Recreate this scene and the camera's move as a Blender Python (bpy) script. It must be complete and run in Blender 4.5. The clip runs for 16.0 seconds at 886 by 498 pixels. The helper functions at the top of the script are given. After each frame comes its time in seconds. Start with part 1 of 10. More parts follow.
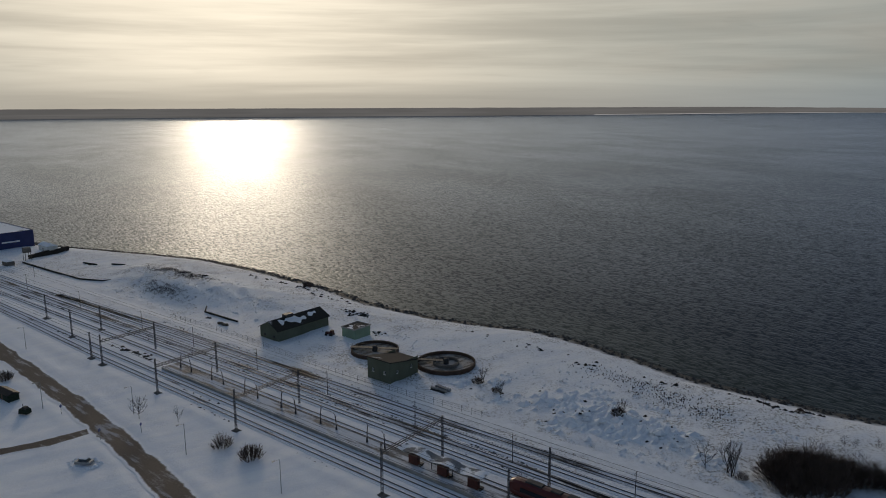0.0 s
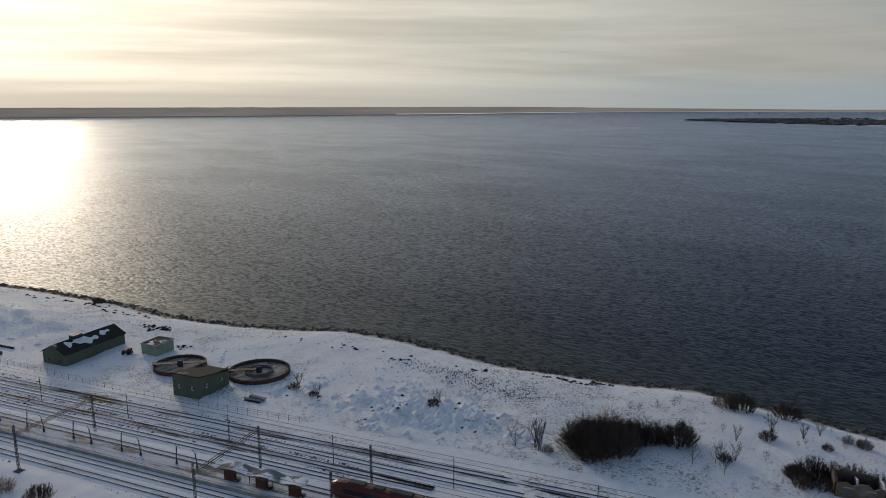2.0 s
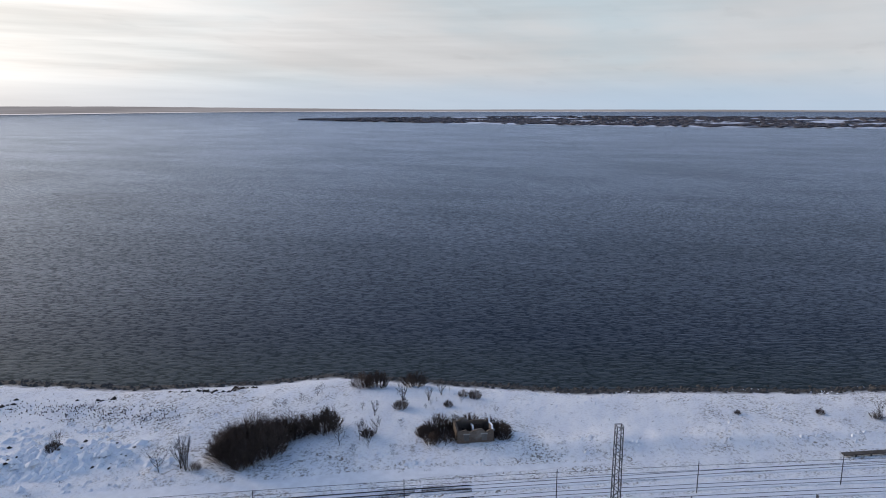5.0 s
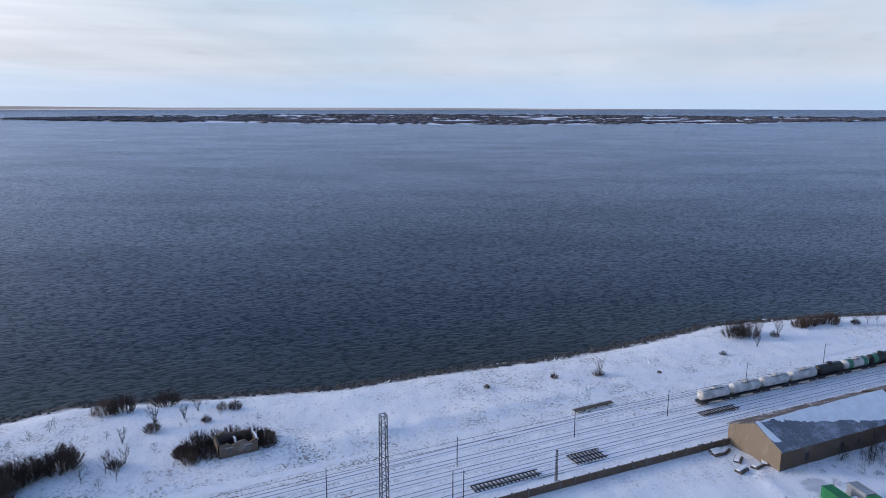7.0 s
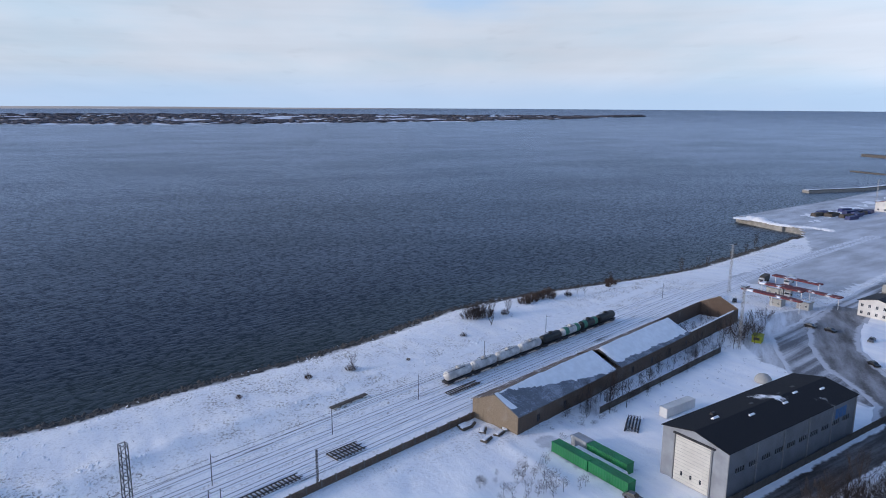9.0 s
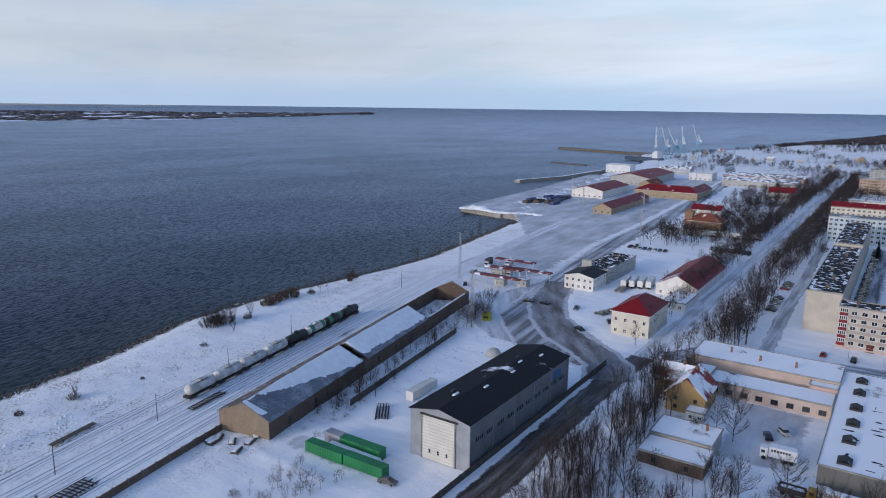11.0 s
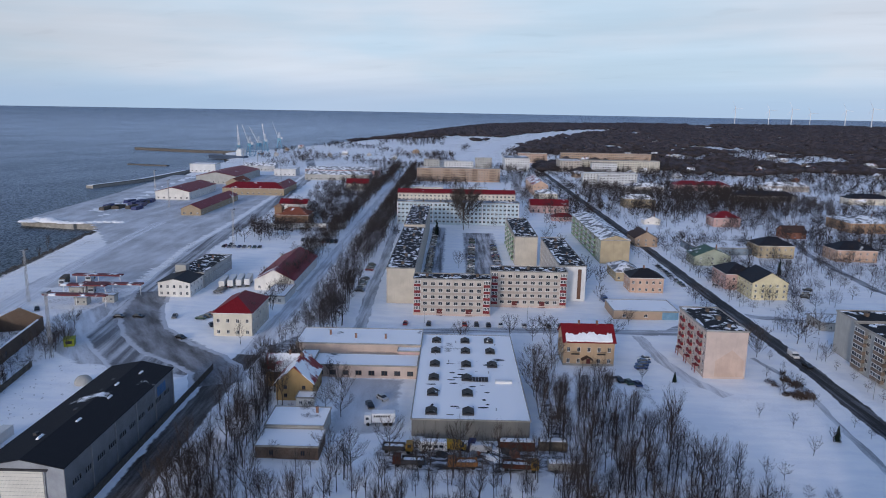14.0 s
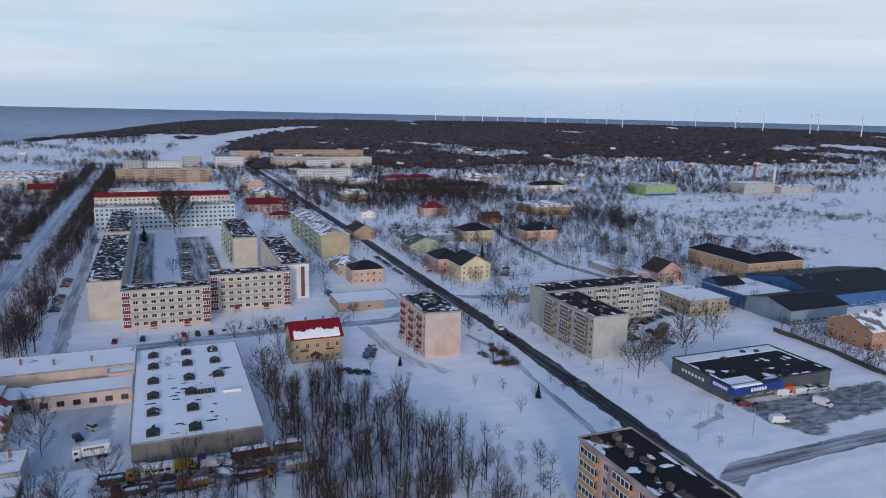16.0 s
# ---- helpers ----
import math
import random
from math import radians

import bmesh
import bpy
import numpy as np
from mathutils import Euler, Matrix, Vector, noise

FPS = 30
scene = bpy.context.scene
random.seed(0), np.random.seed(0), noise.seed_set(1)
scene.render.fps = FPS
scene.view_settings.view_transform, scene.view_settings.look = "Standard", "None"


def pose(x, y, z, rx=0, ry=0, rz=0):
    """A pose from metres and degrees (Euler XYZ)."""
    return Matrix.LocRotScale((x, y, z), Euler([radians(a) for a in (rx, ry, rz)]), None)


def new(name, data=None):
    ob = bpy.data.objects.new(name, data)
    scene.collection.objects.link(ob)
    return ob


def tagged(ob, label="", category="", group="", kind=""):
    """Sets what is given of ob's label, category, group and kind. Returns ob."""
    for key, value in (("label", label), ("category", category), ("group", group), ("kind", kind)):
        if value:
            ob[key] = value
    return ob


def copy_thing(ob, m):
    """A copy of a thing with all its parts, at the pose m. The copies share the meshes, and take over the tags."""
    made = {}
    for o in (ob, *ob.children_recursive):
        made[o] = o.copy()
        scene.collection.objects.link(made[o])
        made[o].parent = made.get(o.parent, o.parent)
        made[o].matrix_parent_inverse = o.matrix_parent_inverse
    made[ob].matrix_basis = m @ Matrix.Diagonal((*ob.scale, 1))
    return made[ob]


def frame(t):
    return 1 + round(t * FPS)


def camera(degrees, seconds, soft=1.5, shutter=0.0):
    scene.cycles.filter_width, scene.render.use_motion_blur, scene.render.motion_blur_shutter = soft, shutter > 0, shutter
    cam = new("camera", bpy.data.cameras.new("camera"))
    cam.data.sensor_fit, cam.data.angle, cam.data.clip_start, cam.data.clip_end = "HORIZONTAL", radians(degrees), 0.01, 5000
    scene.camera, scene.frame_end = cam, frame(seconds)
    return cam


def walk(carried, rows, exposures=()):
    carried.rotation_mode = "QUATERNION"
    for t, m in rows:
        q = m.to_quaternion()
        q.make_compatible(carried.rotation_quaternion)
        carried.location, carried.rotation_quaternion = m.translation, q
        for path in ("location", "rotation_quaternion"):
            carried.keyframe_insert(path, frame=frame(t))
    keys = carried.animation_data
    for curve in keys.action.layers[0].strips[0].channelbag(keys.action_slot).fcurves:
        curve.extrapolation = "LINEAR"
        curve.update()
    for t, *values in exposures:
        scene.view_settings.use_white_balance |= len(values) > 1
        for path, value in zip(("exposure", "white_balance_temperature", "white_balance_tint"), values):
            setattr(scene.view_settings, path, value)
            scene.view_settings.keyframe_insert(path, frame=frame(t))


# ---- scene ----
# The drone hovers and turns where it is.
EYE = 82.0
cam = camera(64.73, 16.0, soft=1.0)
PATH = [
    (0.0, pose(0, 0, EYE, 78.566, 0.201, 0.000)),
    (0.5, pose(0, 0, EYE, 78.543, 0.195, -3.772)),
    (1.0, pose(0, 0, EYE, 78.529, 0.157, -7.530)),
    (1.5, pose(0, 0, EYE, 78.506, 0.171, -11.315)),
    (2.0, pose(0, 0, EYE, 78.497, 0.102, -15.775)),
    (2.5, pose(0, 0, EYE, 78.481, 0.070, -20.753)),
    (3.0, pose(0, 0, EYE, 78.457, 0.001, -25.813)),
    (3.5, pose(0, 0, EYE, 78.479, 0.004, -30.909)),
    (6.0, pose(0, 0, EYE, 78.404, -0.045, -56.210)),
    (6.5, pose(0, 0, EYE, 78.371, -0.074, -61.323)),
    (7.0, pose(0, 0, EYE, 78.352, -0.153, -66.474)),
    (7.5, pose(0, 0, EYE, 78.336, -0.182, -71.656)),
    (8.0, pose(0, 0, EYE, 78.349, -0.214, -76.897)),
    (8.5, pose(0, 0, EYE, 78.366, -0.290, -82.219)),
    (9.0, pose(0, 0, EYE, 78.358, -0.333, -87.556)),
    (11.5, pose(0, 0, EYE, 78.404, -0.831, -114.384)),
    (12.0, pose(0, 0, EYE, 78.476, -0.883, -119.835)),
    (12.5, pose(0, 0, EYE, 78.542, -0.922, -125.232)),
    (13.0, pose(0, 0, EYE, 78.603, -1.001, -130.594)),
    (13.5, pose(0, 0, EYE, 78.656, -1.025, -136.111)),
    (14.0, pose(0, 0, EYE, 78.702, -1.018, -141.874)),
    (14.5, pose(0, 0, EYE, 78.726, -1.055, -147.638)),
    (15.0, pose(0, 0, EYE, 78.780, -1.171, -153.352)),
    (15.5, pose(0, 0, EYE, 78.834, -1.207, -159.075)),
    (16.0, pose(0, 0, EYE, 78.913, -1.277, -164.802)),
]
# stops, kelvin and tint follow the drone camera's own exposure as it turns away from the sun
EXPOSURES = [
    (0.0, -1.12, 7180, 12), (1.5, -0.87, 7240, 13), (2.5, -0.40, 7300, 14), (3.5, -0.12, 7220, 15), (6.0, 0.20, 6270, 20),
    (7.0, 0.26, 6020, 20), (9.0, 0.21, 5930, 19), (11.5, 0.05, 5970, 18), (13.0, -0.04, 5990, 18), (16.0, -0.08, 6030, 18),
]
walk(cam, PATH, EXPOSURES)

# ---- light: a low winter sun behind thin high cloud, over the water ----
SUN_AZ, SUN_EL = radians(-16.0), radians(12.0)      # azimuth clockwise from +y
SUN_DIR = Vector((math.sin(SUN_AZ) * math.cos(SUN_EL), math.cos(SUN_AZ) * math.cos(SUN_EL), math.sin(SUN_EL)))
sun = new("sun", bpy.data.lights.new("sun", "SUN"))
sun.data.energy, sun.data.angle, sun.data.color = 1.35, radians(6.0), (1.0, 0.86, 0.68)
sun.rotation_mode = "QUATERNION"
sun.rotation_quaternion = SUN_DIR.to_track_quat("Z", "Y")


class Nodes:
    """Short hand for building a node tree."""

    def __init__(self, tree):
        self.tree = tree
        tree.nodes.clear()


    def link(self, a, b):
        self.tree.links.new(a, b)

    def math(self, op, a, b=None, c=None):
        node = self.tree.nodes.new("ShaderNodeMath")
        node.operation = op
        for k, v in enumerate((a, b, c)):
            if v is None:
                continue
            if isinstance(v, (int, float)):
                node.inputs[k].default_value = v
            else:
                self.link(v, node.inputs[k])
        return node.outputs[0]

    def ramp(self, fac, lo, hi, a=0.0, b=1.0):
        node = self.tree.nodes.new("ShaderNodeMapRange")
        node.interpolation_type = "SMOOTHSTEP"
        self.link(fac, node.inputs[0])
        for k, v in zip((1, 2, 3, 4), (lo, hi, a, b)):
            node.inputs[k].default_value = v
        return node.outputs[0]

    def mix(self, fac, a, b):
        node = self.tree.nodes.new("ShaderNodeMix")
        node.data_type = "RGBA"
        for k, v in ((0, fac), (6, a), (7, b)):
            if isinstance(v, (int, float)):
                node.inputs[k].default_value = v
            elif isinstance(v, tuple):
                node.inputs[k].default_value = (*v[:3], 1)
            else:
                self.link(v, node.inputs[k])
        return node.outputs[2]

    def noise(self, vec, scale, detail=3.0, rough=0.55):
        node = self.tree.nodes.new("ShaderNodeTexNoise")
        self.link(vec, node.inputs["Vector"])
        node.inputs["Scale"].default_value = scale
        node.inputs["Detail"].default_value = detail
        node.inputs["Roughness"].default_value = rough
        return node.outputs[0]

    def stretch(self, vec, scale, turn=0.0, shift=(0, 0, 0)):
        """Draws a pattern out: scale is the pattern's frequency along and across the way turn points."""
        node = self.tree.nodes.new("ShaderNodeMapping")
        node.vector_type = "TEXTURE"
        self.link(vec, node.inputs[0])
        node.inputs[1].default_value = shift
        node.inputs[2].default_value = (0, 0, turn)
        node.inputs[3].default_value = [1.0 / k for k in scale]
        return node.outputs[0]


world = bpy.data.worlds.new("winter_sky")
scene.world = world
world.use_nodes = True
N = Nodes(world.node_tree)
nt = world.node_tree.nodes
way = nt.new("ShaderNodeTexCoord").outputs["Generated"]
split = nt.new("ShaderNodeSeparateXYZ")
N.link(way, split.inputs[0])
up = N.math("MAXIMUM", split.outputs[2], 0.004)
lifted = nt.new("ShaderNodeCombineXYZ")
N.link(split.outputs[0], lifted.inputs[0]), N.link(split.outputs[1], lifted.inputs[1]), N.link(up, lifted.inputs[2])
sky = nt.new("ShaderNodeTexSky")
sky.sky_type, sky.sun_disc, sky.sun_elevation, sky.sun_rotation = "NISHITA", False, SUN_EL, SUN_AZ
sky.dust_density, sky.air_density, sky.ozone_density = 0.4, 1.0, 4.5
N.link(lifted.outputs[0], sky.inputs[0])
clear = nt.new("ShaderNodeVectorMath")
clear.operation = "SCALE"
clear.inputs["Scale"].default_value = 0.195
N.link(sky.outputs[0], clear.inputs[0])
# the cloud layer lies flat overhead, so that it crowds together towards the horizon
over = N.math("ADD", up, 0.10)
flat = nt.new("ShaderNodeCombineXYZ")
N.link(N.math("DIVIDE", split.outputs[0], over), flat.inputs[0])
N.link(N.math("DIVIDE", split.outputs[1], over), flat.inputs[1])
sheet = N.stretch(flat.outputs[0], (0.55, 0.9, 1), radians(20), (3.1, 1.7, 0))
cover = N.ramp(N.noise(sheet, 0.40, 3.0, 0.5), 0.28, 0.46)
cover = N.math("MAXIMUM", cover, N.ramp(up, 0.17, 0.32, 1.0, 0.0))
toward = nt.new("ShaderNodeVectorMath")
toward.operation = "DOT_PRODUCT"
toward.inputs[1].default_value = SUN_DIR
N.link(way, toward.inputs[0])
near_sun = N.math("MAXIMUM", toward.outputs["Value"], 0.0)
# one blue break in the cloud, low over the sound
rift = nt.new("ShaderNodeVectorMath")
rift.operation = "DISTANCE"
rift.inputs[1].default_value = (0.990, 0.0, 0.44)
N.link(N.stretch(way, (1.0, 1.0, 2.6)), rift.inputs[0])
ragged_ = N.math("MULTIPLY_ADD", N.noise(N.stretch(way, (4.0, 4.0, 14.0)), 1.0, 5.0, 0.6), 0.22, rift.outputs["Value"])
cover = N.math("MULTIPLY", cover, N.ramp(ragged_, 0.12, 0.30, 0.30, 1.0))
cover = N.math("MULTIPLY", cover, N.ramp(up, 0.15, 0.45, 1.0, 0.12))    # the cloud breaks up overhead
cover = N.math("MAXIMUM", cover, N.ramp(near_sun, 0.50, 0.92, 0.0, 0.8))          # but stays closed round the sun
streak = N.noise(N.stretch(flat.outputs[0], (0.22, 1.1, 1), radians(4), (8.0, 2.0, 0)), 0.9, 4.0, 0.5)
puff = N.ramp(N.noise(N.stretch(flat.outputs[0], (0.9, 1.6, 1), radians(15), (1.0, 4.4, 0)), 1.9, 3.0, 0.5), 0.60, 0.72)
glow = N.math("POWER", near_sun, 9.0)
core = N.math("POWER", near_sun, 40.0)
level = N.math("MULTIPLY_ADD", glow, 0.78, 0.79)
level = N.math("MULTIPLY_ADD", core, 0.35, level)
calm = N.math("MULTIPLY", N.math("ADD", streak, -0.5), N.math("MULTIPLY_ADD", N.math("POWER", near_sun, 2.0), 0.35, 0.25))
level = N.math("MULTIPLY", level, N.math("ADD", calm, 1.0))
# long low banks of cloud, seen edge-on above the water
banks = N.noise(N.stretch(way, (1.3, 1.3, 30.0), radians(25), (0.3, 0.1, 0.02)), 1.0, 5.0, 0.55)
wisps = N.noise(N.stretch(way, (4.0, 4.0, 60.0), radians(10)), 1.0, 4.0, 0.6)
banks = N.math("MULTIPLY_ADD", wisps, 0.35, banks)
deep = N.math("MULTIPLY_ADD", N.math("POWER", near_sun, 2.0), 0.30, 0.07)
level = N.math("MULTIPLY", level, N.math("MULTIPLY_ADD", N.math("ADD", N.ramp(banks, 0.48, 0.86), -0.5), deep, 1.0))
level = N.math("MULTIPLY", level, N.ramp(up, 0.20, 0.60, 1.0, 0.64))
# lit through from behind, the cloud is brightest well above the sun's side of the horizon
lit = N.math("MULTIPLY", N.ramp(up, 0.15, 0.42, 0.0, 1.0), N.math("POWER", near_sun, 2.5))
level = N.math("MULTIPLY", level, N.math("ADD", lit, 1.0))
# the cloud is thinner and greyer over the open sound, away from the sun
sound = nt.new("ShaderNodeVectorMath")
sound.operation = "DOT_PRODUCT"
sound.inputs[1].default_value = (math.sin(radians(76)), math.cos(radians(76)), 0.0)
N.link(way, sound.inputs[0])
level = N.math("MULTIPLY", level, N.ramp(sound.outputs["Value"], 0.55, 0.97, 1.0, 0.78))
level = N.math("MULTIPLY", level, N.math("MULTIPLY_ADD", puff, -0.045, 1.0))
white = N.mix(N.ramp(N.noise(N.stretch(way, (2.0, 2.0, 9.0), radians(40)), 1.0, 4.0, 0.55), 0.36, 0.64), (0.70, 0.90, 0.975), (0.87, 0.96, 0.975))
tone = N.mix(N.math("POWER", near_sun, 3.0), white, (1.0, 0.95, 0.82))
veil = nt.new("ShaderNodeVectorMath")
veil.operation = "SCALE"
N.link(tone, veil.inputs[0]), N.link(level, veil.inputs["Scale"])
whole = N.mix(cover, clear.outputs[0], veil.outputs[0])
haze = N.mix(N.math("POWER", near_sun, 3.0), (0.40, 0.55, 0.69), (0.86, 0.82, 0.72))
whole = N.mix(N.ramp(up, 0.004, 0.055, 0.72, 0.0), whole, haze)
back = nt.new("ShaderNodeBackground")
N.link(whole, back.inputs[0])
N.link(back.outputs[0], nt.new("ShaderNodeOutputWorld").inputs[0])


# ---- materials ----
def surface(name, rough=0.8, metal=0.0, spec=0.3):
    mat = bpy.data.materials.new(name)
    mat.use_nodes = True
    n = Nodes(mat.node_tree)
    n.bsdf = mat.node_tree.nodes.new("ShaderNodeBsdfPrincipled")
    n.bsdf.inputs["Roughness"].default_value = rough
    n.bsdf.inputs["Metallic"].default_value = metal
    n.bsdf.inputs["Specular IOR Level"].default_value = spec
    out = mat.node_tree.nodes.new("ShaderNodeOutputMaterial")
    n.link(n.bsdf.outputs[0], out.inputs[0])
    coords = mat.node_tree.nodes.new("ShaderNodeTexCoord")
    n.here = coords.outputs["Object"]
    n.place = mat.node_tree.nodes.new("ShaderNodeNewGeometry").outputs["Position"]
    n.each = mat.node_tree.nodes.new("ShaderNodeObjectInfo").outputs["Random"]
    n.mat = mat
    return n


def bump(n, height, strength=0.4, size=0.05):
    node = n.tree.nodes.new("ShaderNodeBump")
    node.inputs["Strength"].default_value = strength
    node.inputs["Distance"].default_value = size
    n.link(height, node.inputs["Height"])
    n.link(node.outputs[0], n.bsdf.inputs["Normal"])


def shade(c, k):
    return tuple(min(1.0, v * k) for v in c)


def plain(name, color, rough=0.7, metal=0.0, wear=0.18, scale=0.6, spec=0.3):
    """Painted or raw material with weathering at two scales."""
    n = surface(name, rough, metal, spec)
    broad = n.noise(n.place, scale, 4.0)
    fine = n.noise(n.place, scale * 14, 3.0)
    base = n.mix(n.ramp(broad, 0.3, 0.72), shade(color, 1 - wear), shade(color, 1 + wear * 0.5))
    base = n.mix(n.ramp(fine, 0.45, 0.8, 0.0, 0.5), base, shade(color, 1 - wear * 1.6))
    n.link(base, n.bsdf.inputs["Base Color"])
    bump(n, fine, 0.25, 0.02)
    return n.mat


def plaster(name, color, stain=0.35):
    """Plastered wall: blotches, and streaks that run down from the eaves."""
    n = surface(name, 0.9, 0.0, 0.2)
    broad = n.noise(n.place, 0.22, 5.0)
    run = n.noise(n.stretch(n.place, (1.3, 1.3, 0.13)), 1.0, 4.0)
    fine = n.noise(n.place, 9.0, 3.0)
    base = n.mix(n.ramp(broad, 0.35, 0.7), shade(color, 0.88), shade(color, 1.05))
    base = n.mix(n.ramp(run, 0.52, 0.78, 0.0, stain), base, shade(color, 0.55))
    base = n.mix(n.ramp(fine, 0.5, 0.8, 0.0, 0.3), base, shade(color, 0.75))
    n.link(base, n.bsdf.inputs["Base Color"])
    bump(n, fine, 0.3, 0.02)
    return n.mat


SNOW_C = (0.90, 0.915, 0.94)


def snowy(name, color, amount=0.5, scale=0.11, rough=0.8):
    """A roof covering with wind-blown snow lying in patches; amount: share under snow."""
    n = surface(name, rough, 0.0, 0.12)
    broad = n.noise(n.place, scale, 6.0, 0.55)
    fine = n.noise(n.place, 6.0, 3.0)
    base = n.mix(n.ramp(fine, 0.3, 0.75), shade(color, 0.7), shade(color, 1.25))
    edge = 0.70 - 0.40 * amount
    snow = n.ramp(n.math("MULTIPLY_ADD", fine, 0.12, broad), edge + 0.02, edge + 0.10)
    n.link(n.mix(snow, base, SNOW_C), n.bsdf.inputs["Base Color"])
    bump(n, n.math("MULTIPLY_ADD", snow, 1.5, fine), 0.4, 0.05)
    return n.mat


def lying_snow(n):
    """Wind-drifted snow in place, the same on open ground and on the verges of the roads."""
    mid = n.noise(n.place, 0.16, 5.0, 0.62)
    drift = n.noise(n.stretch(n.place, (0.25, 1.0, 1.0), radians(35)), 0.22, 5.0)
    snow = n.mix(n.ramp(drift, 0.32, 0.66), (0.86, 0.88, 0.92), (0.955, 0.96, 0.965))
    return n.mix(n.ramp(mid, 0.5, 0.72, 0.0, 0.45), snow, (0.78, 0.81, 0.86)), mid, drift


def snow_ground():
    n = surface("snow_ground", 0.75, 0.0, 0.25)
    big = n.noise(n.place, 0.018, 5.0, 0.6)
    snow, mid, drift = lying_snow(n)
    fine = n.noise(n.place, 1.3, 5.0, 0.7)
    tuft = n.noise(n.place, 4.5, 4.0, 0.7)
    # dead grass and bare earth that show through thin snow
    thin = n.math("MULTIPLY", n.ramp(big, 0.42, 0.62), n.ramp(mid, 0.38, 0.62))
    speck = n.math("MULTIPLY_ADD", tuft, 0.30, n.math("MULTIPLY", fine, 0.78))
    wild = n.tree.nodes.new("ShaderNodeAttribute")
    wild.attribute_name = "wild"       # rough grassland, as against kept gardens and yards
    rank = n.math("MULTIPLY", wild.outputs["Fac"], n.math("MULTIPLY_ADD", thin, 0.95, 0.14))
    straw = n.math("MULTIPLY", n.ramp(speck, 0.54, 0.62), n.math("MULTIPLY_ADD", thin, 0.06, rank))
    grass = n.mix(n.ramp(fine, 0.35, 0.65), (0.060, 0.047, 0.036), (0.18, 0.145, 0.105))
    base = n.mix(n.math("MINIMUM", straw, 0.85), snow, grass)
    # the waves keep the lowest strip of the shore bare
    part_z = n.tree.nodes.new("ShaderNodeSeparateXYZ")
    n.link(n.place, part_z.inputs[0])
    wash = n.ramp(n.math("MULTIPLY_ADD", mid, 1.8, part_z.outputs[2]), -2.5, -1.7, 1.0, 0.0)
    base = n.mix(wash, base, n.mix(n.ramp(fine, 0.35, 0.65), (0.030, 0.028, 0.026), (0.10, 0.09, 0.08)))
    n.link(base, n.bsdf.inputs["Base Color"])
    bump(n, n.math("ADD", drift, n.math("MULTIPLY_ADD", fine, 0.4, straw)), 0.6, 0.35)
    return n.mat


def slush(name, dark, light, amount=0.5, turn=0.0, long=0.06, soft=1.0, wide=0.55, rim=None):
    """A driven road: wet asphalt under packed and rutted snow. turn: the way it runs."""
    n = surface(name, 0.7, 0.0, 0.1)
    rut = n.noise(n.stretch(n.place, (long, wide, 1.0), turn), 1.0, 5.0, 0.6)
    broad = n.noise(n.place, 0.05, 4.0)
    fine = n.noise(n.place, 2.2, 4.0, 0.65)
    mask = n.math("ADD", n.math("MULTIPLY", rut, 0.62), n.math("MULTIPLY_ADD", fine, 0.16, n.math("MULTIPLY", broad, 0.24)))
    edge = 0.66 - 0.32 * amount
    snow = n.ramp(mask, edge - 0.05 * soft, edge + 0.07 * soft)
    base = n.mix(n.ramp(fine, 0.3, 0.7), shade(dark, 0.75), shade(dark, 1.3))
    verge = n.tree.nodes.new("ShaderNodeAttribute")
    verge.attribute_name = "verge"      # 1 along the rim of a road, where it runs out into the snow
    frayed = n.ramp(n.math("MULTIPLY_ADD", n.noise(n.place, 0.35, 5.0, 0.65), 1.1, verge.outputs["Fac"]), 0.86, 1.22)
    n.link(n.mix(frayed, n.mix(snow, base, light), rim or lying_snow(n)[0]), n.bsdf.inputs["Base Color"])
    n.link(n.ramp(snow, 0.0, 1.0, 0.62, 0.85), n.bsdf.inputs["Roughness"])
    bump(n, mask, 0.5, 0.12)
    return n.mat


